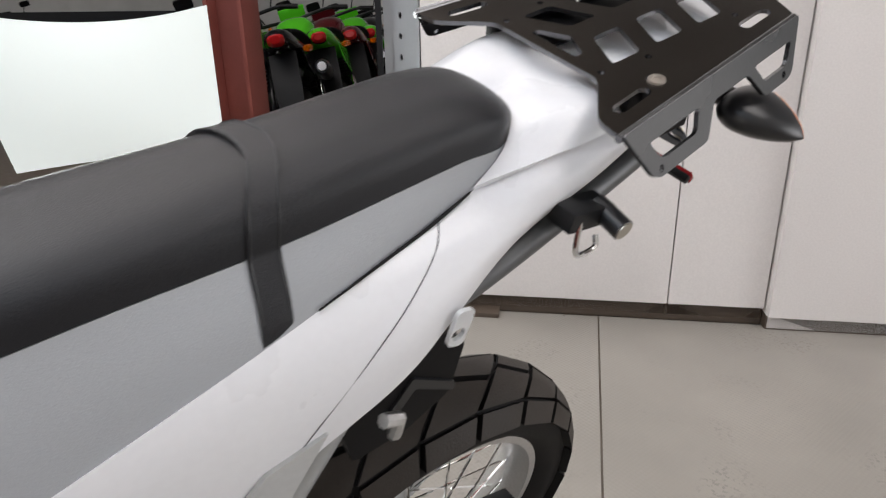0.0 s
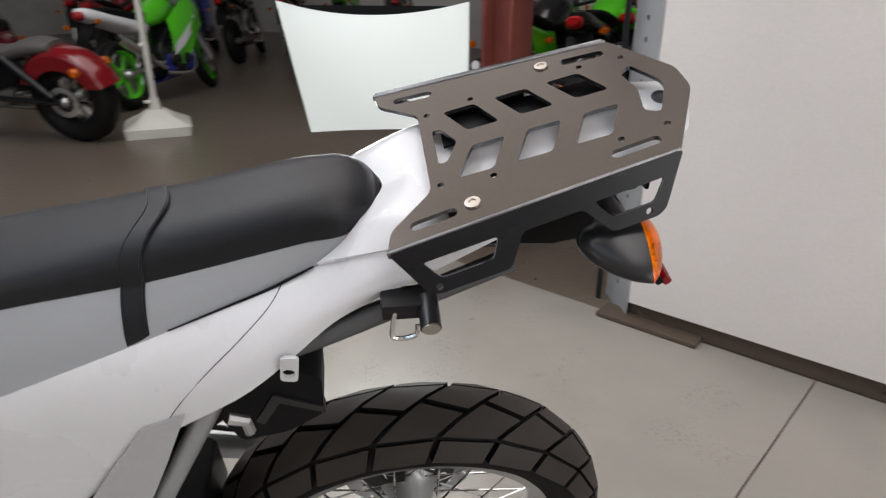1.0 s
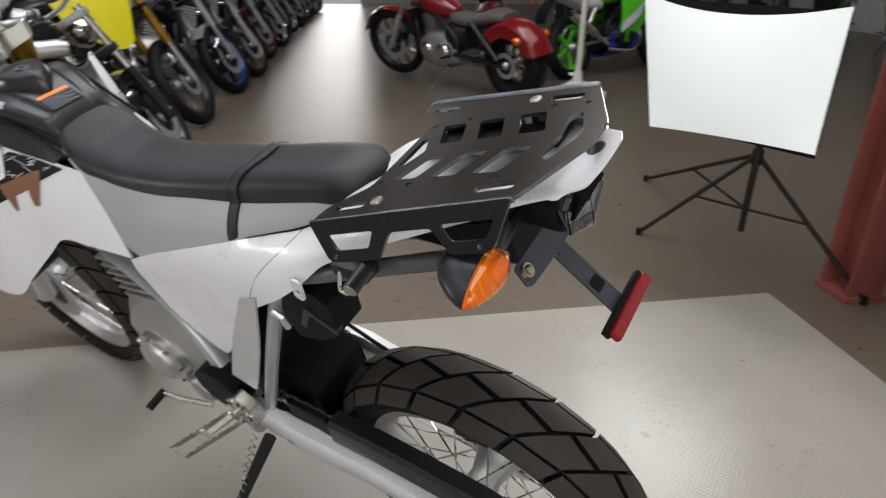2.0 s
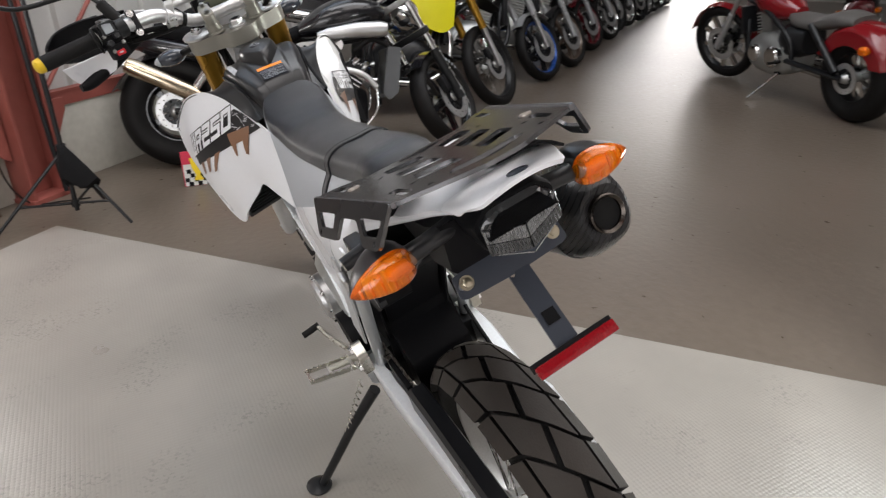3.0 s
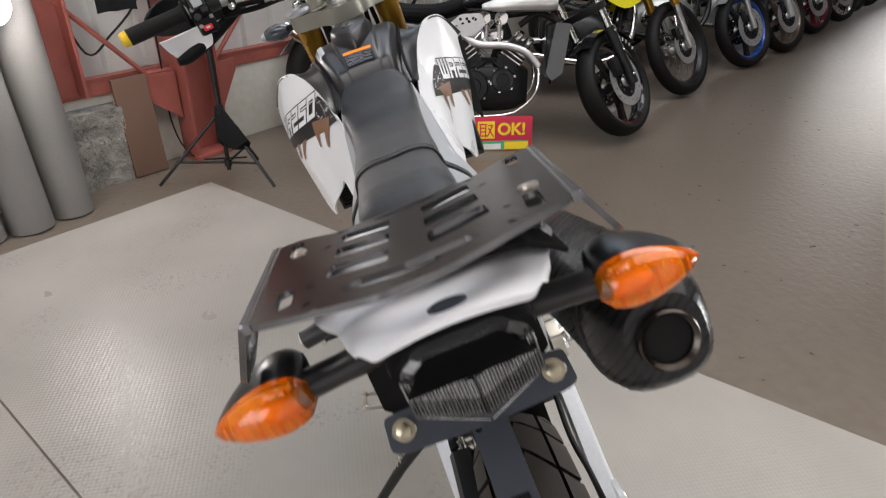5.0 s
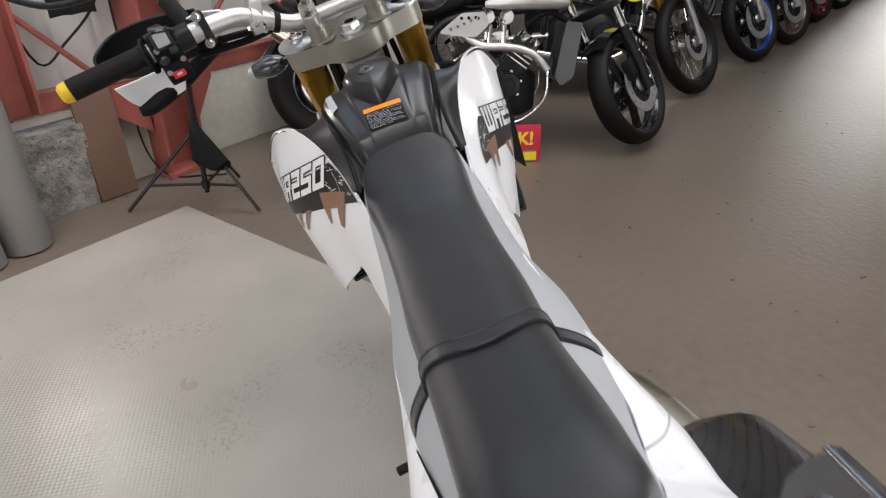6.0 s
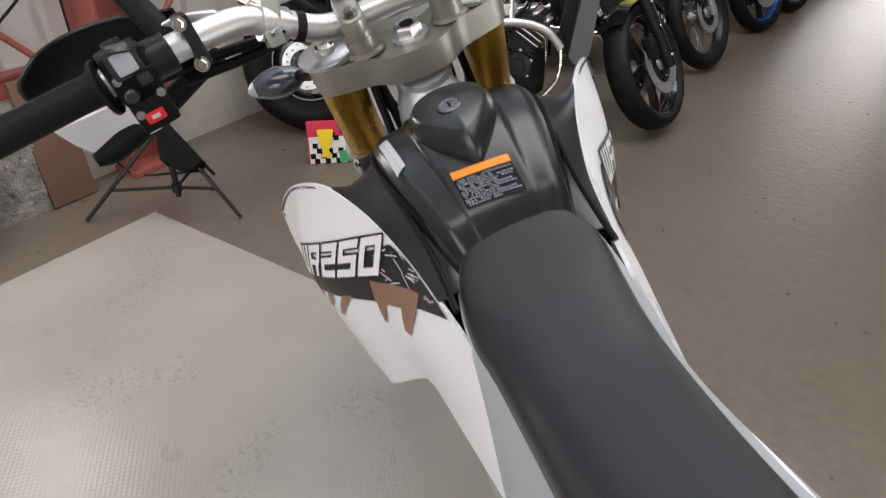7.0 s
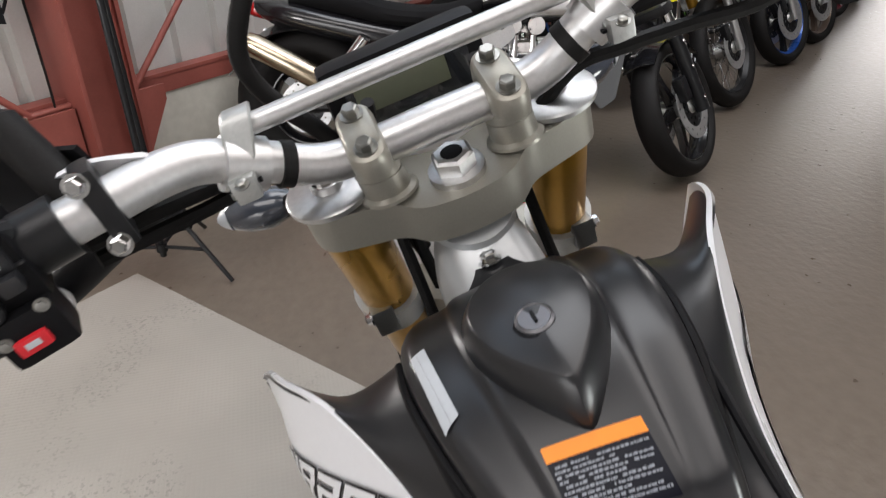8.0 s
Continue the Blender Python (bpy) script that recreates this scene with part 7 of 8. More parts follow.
def moto(label, group, x, y, heading, wb=1.42, lean=11, steer=32, Rr=0.31, Rf=0.30, wr=0.15, wf=0.11, rim=BLKMET, style="5", spoke=BLKMET, forkm=ALU, paintm=BLACKG, kind="naked", seatm=None, pipe=CHROME, pipe_side=-1, tailm=None, disc=2, fork_usd=False, tyre_n=36, fenderm=None, shroudm=None):
    t = thing("motorcycle", pose(x, y, 0, -lean, 0, heading), label, "motorcycle", group)
    seatm, tailm = seatm or BLKCLOTH, tailm or paintm
    wheel(t, "rear_wheel", pose(0, 0, Rr, 0, 10, 0), Rr, wr, rim, style, spoke, 1, 0.11, 0, tyre_n, 0.62 if kind in ("naked", "sport") else 0.78)
    rake = 34 if kind == "cruiser" else 26
    S = Matrix.Translation((wb, 0, Rf)) @ pose(0, 0, 0, 0, -rake, 0) @ Matrix.Translation((-0.045, 0, 0)) @ pose(0, 0, 0, 0, 0, steer) @ Matrix.Translation((0.045, 0, 0))
    fw = wheel(t, "front_wheel", S @ pose(0, 0, 0, 0, rake + 7, 0), Rf, wf, rim, style, spoke, disc, 0.15 if disc == 2 else 0.12, 0, tyre_n + 12, 0.60 if kind in ("naked", "sport") else 0.78)
    fl = 0.78 if kind != "cruiser" else 0.86
    fy_ = wf * 0.5 + 0.045
    for s in (1, -1):
        a, b = (0.030, 0.024) if fork_usd else (0.021, 0.029)
        lo = (0.0, 0.30) if fork_usd else (0.0, 0.36)
        f1 = part("fork_slider", tube(B(), [(0, s * fy_, -0.02), (0, s * fy_, lo[1])], b if not fork_usd else 0.022, 12), ALU if fork_usd else (forkm if kind == "v4" else SILV), t, m=S)
        part("fork_tube", tube(B(), [(0, s * fy_, lo[1] - 0.02), (0, s * fy_, fl)], a, 12), forkm if fork_usd else ALU, t, m=S)
        part("caliper", box(B(), (-0.06, s * (wf * 0.62 + 0.004), 0.105), (0.05, 0.035, 0.085), 0.010), BLKMET, t, m=S)
        part("grip", tube(B(), [(-0.13, s * 0.28, fl + 0.10), (-0.17, s * 0.39, fl + 0.085)], 0.017, 10), RUBBER, t, m=S)
        part("mirror", loft(B(), [[Vector((-0.06 + d, s * 0.30 + 0.06 * a_, fl + 0.26 + 0.035 * b_)) for a_, b_ in rounded([(-1, -1), (1, -1), (1, 1), (-1, 1)], 0.5)] for d in (0.0, 0.02)]), BLACKP, t, m=S)
        part("mirror_stem", tube(B(), [(-0.09, s * 0.22, fl + 0.10), (-0.06, s * 0.28, fl + 0.23)], 0.005, 6), BLKMET, t, m=S)
        part("indicator", body_loft([(0.02, 0.004, -0.01, 0.01), (0.05, 0.016, -0.018, 0.018), (0.08, 0.004, -0.006, 0.006)], 10), AMBER, t, m=S @ Matrix.Translation((0.0, s * (fy_ + 0.07), fl - 0.12)))
    for z in (fl - 0.03, fl - 0.23):
        part("fork_clamp", box(B(), (-0.02, 0, z), (0.09, 2 * fy_ + 0.06, 0.03), 0.010), BLKMET if kind != "v4" else ALUCAST, t, m=S)
    part("handlebar", tube(B(), [(-0.17, -0.39, fl + 0.085), (-0.13, -0.28, fl + 0.10), (-0.05, -0.13, fl + 0.06), (-0.03, 0, fl + 0.04), (-0.05, 0.13, fl + 0.06), (-0.13, 0.28, fl + 0.10), (-0.17, 0.39, fl + 0.085)], 0.012, 10, smooth=30), CHROME if kind in ("v4", "cruiser") else BLKMET, t, m=S)
    if kind in ("dirt",):
        part("number_plate_shield", box(B(), (0.06, 0, fl - 0.02), (0.02, 0.20, 0.24), 0.01), fenderm or paintm, t, m=S)
        part("high_fender", skin(B(), [[(-0.25, yy * 0.8, fl - 0.34), (0.0, yy, fl - 0.28), (0.25, yy, fl - 0.33), (0.45, yy * 0.6, fl - 0.46)] for yy in (-0.07, -0.04, 0, 0.04, 0.07)], 10, 20, 0.006), fenderm or paintm, t, m=S)
        for s in (1, -1):
            part("fork_guard", box(B(), (0.028, s * fy_, 0.20), (0.012, 0.045, 0.16), 0.005), paintm, t, m=S)
    else:
        part("head_lamp", lathe(B(), [(0.03, -0.11), (0.075, -0.06), (0.09, 0.0), (0.085, 0.012), (0.05, 0.022)], 24, "X"), CHROME, t, m=S @ Matrix.Translation((0.10, 0, fl - 0.12)) @ pose(0, 0, 0, 0, rake, 0))
        fm_ = paintm if kind == "cruiser" else (BLKMET if paintm is BLACKG else paintm)
        part("front_fender", skin(B(), [[((Rf + 0.03) * math.cos(a), yy, (Rf + 0.03 - 0.35 * abs(yy)) * math.sin(a)) for a in (radians(q) for q in ((20, 55, 90, 125, 160, 190) if kind == "cruiser" else (62, 84, 106, 128, 150)))] for yy in (-wf * 0.55, -wf * 0.3, 0, wf * 0.3, wf * 0.55)], 10, 24, 0.005), fm_, t, m=S @ pose(0, 0, 0, 0, rake, 0))
    # frame, engine
    hz = 0.95 if kind != "cruiser" else 0.82
    hx = wb - 0.36
    for s in (1, -1):
        part("frame_tube", tube(B(), [(hx, s * 0.03, hz - 0.08), (wb * 0.55, s * 0.13, 0.70), (wb * 0.36, s * 0.14, 0.52), (wb * 0.34, s * 0.13, 0.34)], 0.02, 10, smooth=20), paintm if kind == "dirt" else BLKMET, t)
        part("down_tube", tube(B(), [(hx, s * 0.03, hz - 0.15), (wb * 0.70, s * 0.11, 0.55), (wb * 0.66, s * 0.12, 0.30), (wb * 0.42, s * 0.12, 0.24)], 0.016, 10, smooth=20), BLKMET, t)
        part("swingarm", tube(B(), [(wb * 0.36, s * (wr * 0.5 + 0.05), 0.36), (0.0, s * (wr * 0.5 + 0.04), Rr)], 0.028, 10, flat=0.7), BLKMET if kind == "cruiser" else ALUCAST, t)
        part("shock", tube(B(), [(wb * 0.22, s * (wr * 0.5 + 0.05), 0.66), (0.05, s * (wr * 0.5 + 0.06), Rr + 0.04)], 0.026, 12), BLKMET if kind == "cruiser" else CHROME, t)
        part("foot_peg", tube(B(), [(wb * 0.40, s * 0.15, 0.34), (wb * 0.40, s * 0.26, 0.345)], 0.012, 8), RUBBER, t)
    case = B()
    join(case, body_loft([(wb * 0.36, 0.11, 0.26, 0.46), (wb * 0.45, 0.16, 0.20, 0.54), (wb * 0.58, 0.17, 0.20, 0.54), (wb * 0.68, 0.12, 0.24, 0.46)], 16, 0.6))
    part("crankcase", case, BLKMET if kind in ("v4", "sport", "dirt") else ALUCAST, t)
    for s in (1, -1):
        for cx, cr in ((0.45, 0.085), (0.585, 0.07)):
            part("engine_cover", lathe(B(), [(cr, s * 0.13), (cr, s * 0.18), (cr * 0.85, s * 0.195), (cr * 0.2, s * 0.20)], 24, "Y", (wb * cx, 0, 0.37)), BLKMET if kind in ("v4", "sport", "dirt") else CHROME, t)
    bm = B()
    finned(bm, Matrix.Translation((wb * 0.57, 0, 0.50)) @ pose(0, 0, 0, 0, 14, 0), 0.22, 0.17, 0.20, 8)
    part("cylinder", bm, ALUCAST if kind not in ("sport", "dirt") else BLKMET, t)
    bm = B()
    box(bm, (0, 0, 0.235), (0.16, 0.24, 0.07), 0.02, Matrix.Translation((wb * 0.57, 0, 0.50)) @ pose(0, 0, 0, 0, 14, 0))
    part("cylinder_head", bm, BLKMET, t)
    part("down_pipe", tube(B(), [(wb * 0.62, 0.03 * pipe_side, 0.64), (wb * 0.74, 0.08 * pipe_side, 0.60), (wb * 0.74, 0.13 * pipe_side, 0.36), (wb * 0.60, 0.17 * pipe_side, 0.22), (wb * 0.30, 0.17 * pipe_side, 0.26)], 0.021, 12, smooth=30), pipe, t)
    part("radiator", box(B(), (wb * 0.73, 0, 0.60), (0.04, 0.30, 0.22), 0.010), BLKMET, t)
    # muffler
    if kind == "cruiser":
        for k in (0, 1):
            part("muffler", tube(B(), [(wb * 0.5, -0.17, 0.20 + 0.09 * k), (wb * 0.2, -0.19, 0.18 + 0.09 * k), (0.06 - 0.10 * k, -0.20, 0.18 + 0.09 * k)], [0.022, 0.036, 0.038], 16), CHROME, t, "chrome muffler")
    else:
        up = {"v4": 0.62, "sport": 0.62, "dirt": 0.72, "naked": 0.46}[kind]
        a = Vector((wb * 0.30, 0.18 * pipe_side, 0.30 if kind != "dirt" else 0.62))
        b = Vector((-0.16 if kind != "v4" else -0.24, 0.20 * pipe_side, up))
        part("muffler_pipe", tube(B(), [a, a.lerp(b, 0.35)], 0.022, 12), pipe, t)
        mu = part("muffler", tube(B(), [a.lerp(b, 0.30), a.lerp(b, 0.38), a.lerp(b, 0.92), b], [0.030, 0.048, 0.048, 0.036], 18), TITAN if kind == "v4" else (CHROME if pipe is CHROME else BLKMET), t, "bright muffler can")
        part("muffler_end", tube(B(), [a.lerp(b, 1.0), a.lerp(b, 1.03)], 0.026, 16), BLKMET if kind != "dirt" else WHITE, mu)
    # tank, seat, tail
    if kind == "cruiser":
        part("tank", body_loft([(wb * 0.40, 0.05, 0.66, 0.74), (wb * 0.50, 0.13, 0.62, 0.84), (wb * 0.62, 0.15, 0.66, 0.92), (wb * 0.74, 0.07, 0.76, 0.92)]), paintm, t, "glossy teardrop tank")
        part("seat", body_loft([(0.02, 0.10, 0.66, 0.74), (wb * 0.12, 0.14, 0.64, 0.76), (wb * 0.24, 0.15, 0.60, 0.70), (wb * 0.38, 0.12, 0.60, 0.70), (wb * 0.44, 0.06, 0.64, 0.72)]), seatm, t, "grey seat")
        part("rear_fender", skin(B(), [[((Rr + 0.05 - 0.07 * (1 - math.sqrt(max(0.0, 1 - (yy / 0.128) ** 2)))) * math.cos(a), yy, Rr + (Rr + 0.05 - 0.07 * (1 - math.sqrt(max(0.0, 1 - (yy / 0.128) ** 2)))) * math.sin(a)) for a in (radians(q) for q in (24, 55, 85, 115, 142, 162))] for yy in (-0.126, -0.115, -0.08, -0.04, 0, 0.04, 0.08, 0.115, 0.126)], 14, 28, 0.006), paintm, t, "large glossy rear fender")
        for s in (1, -1):
            part("fender_side", skin(B(), [[((Rr - 0.005) * math.cos(a), s * 0.127, Rr + (Rr - 0.005) * math.sin(a)) for a in (radians(q) for q in (24, 55, 85, 115, 142, 162))], [((Rr - 0.10) * math.cos(a), s * 0.130, Rr + (Rr - 0.10) * math.sin(a)) for a in (radians(q) for q in (30, 55, 85, 115, 140, 154))]], 6, 28, 0.005), paintm, t)
            part("rear_indicator", body_loft([(-0.03, 0.015, -0.018, 0.018), (0.0, 0.03, -0.03, 0.03), (0.03, 0.03, -0.03, 0.03)], 12), AMBER, t, "orange indicator", m=Matrix.Translation((-0.20, s * 0.17, 0.56)))
        part("side_cover", body_loft([(wb * 0.30, 0.10, 0.40, 0.62), (wb * 0.38, 0.16, 0.36, 0.64), (wb * 0.44, 0.14, 0.40, 0.62)]), BLKMET, t)
        part("side_stand", tube(B(), [(wb * 0.42, 0.14, 0.24), (wb * 0.45, 0.36, 0.07)], 0.011, 8), CHROME, t, "chrome side stand")
    else:
        zt = {"v4": 0.90, "sport": 0.92, "dirt": 0.98, "naked": 0.92}[kind]
        part("tank", body_loft([(wb * 0.36, 0.07, zt - 0.20, zt - 0.08), (wb * 0.44, 0.12, zt - 0.22, zt), (wb * 0.56, 0.15, zt - 0.20, zt + 0.06), (wb * 0.68, 0.11, zt - 0.12, zt + 0.04), (wb * 0.73, 0.06, zt - 0.06, zt)]), paintm, t, "glossy fuel tank")
        part("seat", body_loft([(-0.12, 0.08, zt - 0.06, zt - 0.01), (0.05, 0.12, zt - 0.09, zt - 0.02), (wb * 0.18, 0.14, zt - 0.14, zt - 0.07), (wb * 0.30, 0.11, zt - 0.15, zt - 0.08), (wb * 0.38, 0.07, zt - 0.12, zt - 0.07)]), seatm, t, "black seat")
        part("tail", body_loft([(-0.32, 0.03, zt - 0.06, zt - 0.01), (-0.22, 0.08, zt - 0.12, zt - 0.01), (0.0, 0.11, zt - 0.18, zt - 0.07), (wb * 0.2, 0.13, zt - 0.26, zt - 0.13), (wb * 0.33, 0.10, zt - 0.28, zt - 0.16)]), tailm, t, "tail cowl")
        part("tail_lamp", body_loft([(-0.345, 0.03, zt - 0.08, zt - 0.04), (-0.32, 0.05, zt - 0.10, zt - 0.03), (-0.28, 0.05, zt - 0.11, zt - 0.03)], 12), REDLENS, t, "red tail lamp")
        part("rear_fender", skin(B(), [[(-0.20, yy, zt - 0.14), (-0.33, yy, 0.68), (-0.40, yy * 0.9, 0.56)] for yy in (-0.08, -0.04, 0, 0.04, 0.08)], 8, 10, 0.005), BLACKP, t)
        for s in (1, -1):
            part("rear_indicator", body_loft([(-0.02, 0.012, -0.014, 0.014), (0.01, 0.03, -0.02, 0.02), (0.03, 0.02, -0.016, 0.016)], 10), AMBER, t, m=Matrix.Translation((-0.30, s * 0.16, zt - 0.14)))
        part("side_stand", tube(B(), [(wb * 0.40, 0.13, 0.28), (wb * 0.42, 0.27, 0.05)], 0.010, 8), BLKMET, t)
        if kind == "sport":
            for s in (1, -1):
                part("fairing", skin(B(), [[(wb * 0.98, s * 0.06, 1.02), (wb * 0.96, s * 0.14, 0.86), (wb * 0.90, s * 0.18, 0.66)], [(wb * 0.84, s * 0.16, 0.98), (wb * 0.80, s * 0.22, 0.78), (wb * 0.74, s * 0.21, 0.52)], [(wb * 0.66, s * 0.19, 0.88), (wb * 0.62, s * 0.23, 0.64), (wb * 0.60, s * 0.18, 0.34)], [(wb * 0.50, s * 0.16, 0.74), (wb * 0.44, s * 0.20, 0.50), (wb * 0.40, s * 0.12, 0.24)]], 22, 16, 0.005, s), paintm, t, "glossy side fairing")
                if paintm is GREEN:
                    part("fairing_stripe", skin(B(), [[(wb * 0.80, s * 0.226, 0.76), (wb * 0.72, s * 0.222, 0.62)], [(wb * 0.62, s * 0.236, 0.62), (wb * 0.58, s * 0.226, 0.50)], [(wb * 0.46, s * 0.212, 0.50), (wb * 0.44, s * 0.196, 0.40)]], 14, 8, 0.004, s), WHITE, t, "white swoosh panel")
                part("belly_pan", skin(B(), [[(wb * 0.70, s * 0.20, 0.50), (wb * 0.66, s * 0.15, 0.26), (wb * 0.62, 0.02 * s, 0.20)], [(wb * 0.36, s * 0.16, 0.42), (wb * 0.34, s * 0.13, 0.24), (wb * 0.34, 0.02 * s, 0.18)]], 10, 10, 0.005, s), BLUE if paintm is GREEN else paintm, t)
            part("nose", body_loft([(wb * 0.84, 0.15, 0.84, 1.04), (wb * 0.96, 0.13, 0.82, 1.0), (wb * 1.06, 0.05, 0.82, 0.90)]), WHITE if paintm is GREEN else paintm, t)
            part("screen", skin(B(), [[(wb * 0.98, yy * 0.8, 1.0), (wb * 0.88, yy, 1.12), (wb * 0.78, yy * 0.9, 1.18)] for yy in (-0.12, -0.06, 0, 0.06, 0.12)], 10, 10, 0.003), GLASSD, t)
        if kind == "dirt":
            for s in (1, -1):
                part("shroud", skin(B(), [[(wb * 0.46, s * 0.12, 0.90), (wb * 0.52, s * 0.16, 0.70)], [(wb * 0.62, s * 0.17, 0.92), (wb * 0.68, s * 0.22, 0.56)], [(wb * 0.78, s * 0.20, 0.86), (wb * 0.76, s * 0.21, 0.60)]], 14, 8, 0.005, s), shroudm or paintm, t, "bright side shroud")
                part("side_plate", skin(B(), [[(-0.05, s * 0.10, 0.86), (-0.02, s * 0.12, 0.72)], [(wb * 0.25, s * 0.13, 0.82), (wb * 0.22, s * 0.14, 0.60)]], 8, 8, 0.005, s), tailm, t)
    return t


ROW = "motorcycles parked along the wall"
HD = -104.0


def rear_of(fx_, fy_, wb, h=HD):
    return fx_ - wb * math.cos(radians(h)), fy_ - wb * math.sin(radians(h))


def v4_roadster():
    """The black four-cylinder roadster parked first in the row."""
    wb, Rf, Rr = 1.50, 0.292, 0.31
    rx_, ry_ = rear_of(2.81, -1.115, wb)
    t = thing("motorcycle", pose(rx_, ry_, 0, -11, 0, HD), "black four-cylinder roadster with polished pipes and a bright muffler", "motorcycle", ROW)
    wheel(t, "rear_wheel", pose(0, 0, Rr, 0, 10, 0), Rr, 0.19, BLACKG, "5", BLACKG, -1, 0.105, 0, 48)
    A_, T_ = Vector((1.55, 0, 0.298)), Vector((1.27, 0, 0.80))
    rake = math.degrees(math.atan2(A_.x - T_.x, T_.z - A_.z))
    S = Matrix.Translation(A_) @ pose(0, 0, 0, 0, -rake, 0) @ pose(0, 0, 0, 0, 0, 50)
    fw = wheel(t, "front_wheel", S @ pose(0, 0, 0, 0, rake + 7, 0), Rf, 0.118, BLACKG, "5", BLACKG, 2, 0.142, 0, 60, 0.56)
    part("rim_edge", lathe(B(), [(0.226, -0.043), (0.2305, -0.043), (0.2305, -0.038), (0.226, -0.038)], 48, "Y", closed=True), CHROME, fw, "bright thin rim edge", m=S)
    for k in range(6):
        a = radians(28 + 7 * k)
        part("tyre_mark", box(B(), (0, 0, 0), (0.009, 0.0015, 0.020), 0.0, Matrix.Translation((0.256 * math.cos(a), -0.0600, 0.256 * math.sin(a))) @ pose(0, 0, 0, 0, 90 - math.degrees(a), 0)), LABELW, fw, m=S)
    for s in (1, -1):
        part("fork_slider", tube(B(), [(0.0, s * 0.112, -0.03), (0.0, s * 0.112, 0.30)], 0.029, 16), BLKMET, t, m=S)
        part("fork_tube", tube(B(), [(0.0, s * 0.112, 0.29), (0.0, s * 0.112, 0.66)], 0.0215, 16), CHROME, t, m=S)
        part("caliper", box(B(), (-0.075, s * 0.094, 0.10), (0.055, 0.045, 0.10), 0.012), BLKMET, t, m=S)
        for z in (0.02, 0.16, 0.27):
            part("fork_bolt", bolt(B(), (-0.005, s * 0.141, z), (0, s, 0), 0.006, 0.004), CHROME, t, m=S)
        part("grip", tube(B(), [(-0.10, s * 0.28, 0.78), (-0.15, s * 0.40, 0.76)], 0.017, 10), RUBBER, t, m=S)
    part("front_fender", skin(B(), [[((Rf + 0.025) * math.cos(a), yy, (Rf + 0.025 - 0.4 * abs(yy)) * math.sin(a)) for a in (radians(q) for q in (60, 84, 106, 128, 150))] for yy in (-0.07, -0.04, 0, 0.04, 0.07)], 10, 24, 0.005), BLACKG, t, "short black fender", m=S @ pose(0, 0, 0, 0, rake, 0))
    part("fork_clamp", box(B(), (-0.02, 0, 0.62), (0.09, 0.28, 0.035), 0.012), ALUCAST, t, m=S)
    part("fork_clamp", box(B(), (-0.02, 0, 0.42), (0.09, 0.28, 0.04), 0.012), BLKMET, t, m=S)
    part("handlebar", tube(B(), [(-0.15, -0.40, 0.76), (-0.10, -0.28, 0.78), (-0.04, -0.12, 0.70), (-0.03, 0, 0.68), (-0.04, 0.12, 0.70), (-0.10, 0.28, 0.78), (-0.15, 0.40, 0.76)], 0.012, 10, smooth=30), CHROME, t, m=S)
    part("head_lamp", lathe(B(), [(0.03, -0.11), (0.075, -0.06), (0.09, 0.0), (0.085, 0.012), (0.05, 0.022)], 24, "X"), CHROME, t, m=S @ Matrix.Translation((0.11, 0, 0.54)) @ pose(0, 0, 0, 0, rake, 0))
    # engine: crankcase, two banks of finned cylinders, round covers
    part("crankcase", body_loft([(0.52, 0.12, 0.20, 0.40), (0.66, 0.165, 0.15, 0.43), (0.95, 0.165, 0.15, 0.43), (1.06, 0.11, 0.19, 0.38)], 16, 0.6), BLKMET, t)
    for s in (1, -1):
        for cx, cz, cr in ((0.76, 0.286, 0.088), (0.923, 0.322, 0.062)):
            cv = part("engine_cover", lathe(B(), [(cr, s * 0.15), (cr, s * 0.19), (cr * 0.90, s * 0.203), (cr * 0.55, s * 0.206), (cr * 0.5, s * 0.200), (cr * 0.15, s * 0.202)], 28, "Y", (cx, 0, cz)), BLKMET, t, "round black engine cover")
            for k in range(6):
                a = 2 * math.pi * k / 6 + 0.3
                part("cover_bolt", bolt(B(), (cx + cr * 1.04 * math.cos(a), s * 0.172, cz + cr * 1.04 * math.sin(a)), (0, s, 0), 0.005, 0.005), CHROME, cv)
        for cx, cz, ang in ((0.78, 0.40, -38), (0.92, 0.40, 34)):
            cm = Matrix.Translation((cx, s * 0.095, cz - 0.03)) @ pose(0, 0, 0, 0, ang, 0)
            bm = B()
            finned(bm, cm, 0.14, 0.13, 0.12, 6)
            part("cylinder", bm, BLKMET, t, "black finned cylinder")
            fins = B()
            for k in range(3):
                box(fins, (0, s * 0.071, 0.075 + 0.024 * k), (0.118, 0.006, 0.008), 0.002, cm)
            part("fin_edges", fins, CHROME, t, "polished fin edges")
            hd = B()
            box(hd, (0, 0, 0.155), (0.11, 0.15, 0.055), 0.015, cm)
            part("cylinder_head", hd, BLKMET, t)
            for d in (-0.03, 0.03):
                part("plug_cap", tube(B(), [cm @ Vector((d, s * 0.06, 0.17)), cm @ Vector((d, s * 0.085, 0.215))], 0.017, 12), CHROME, t, "polished cap")
        part("intake_cover", plate(B(), rounded([(0.583, 0.560), (0.692, 0.650), (0.800, 0.656), (0.822, 0.600), (0.758, 0.542), (0.646, 0.548)], 0.018), [circle(0.640 + 0.032 * k, 0.578 + 0.012 * k, 0.008, 10) for k in range(5)] + [circle(0.690 + 0.034 * k, 0.626 + 0.002 * k, 0.008, 10) for k in range(3)], 0.012, Matrix(((1, 0, 0, 0), (0, 0, 1, s * 0.21), (0, 1, 0, 0), (0, 0, 0, 1)))), ALU, t, "drilled aluminium side plate")
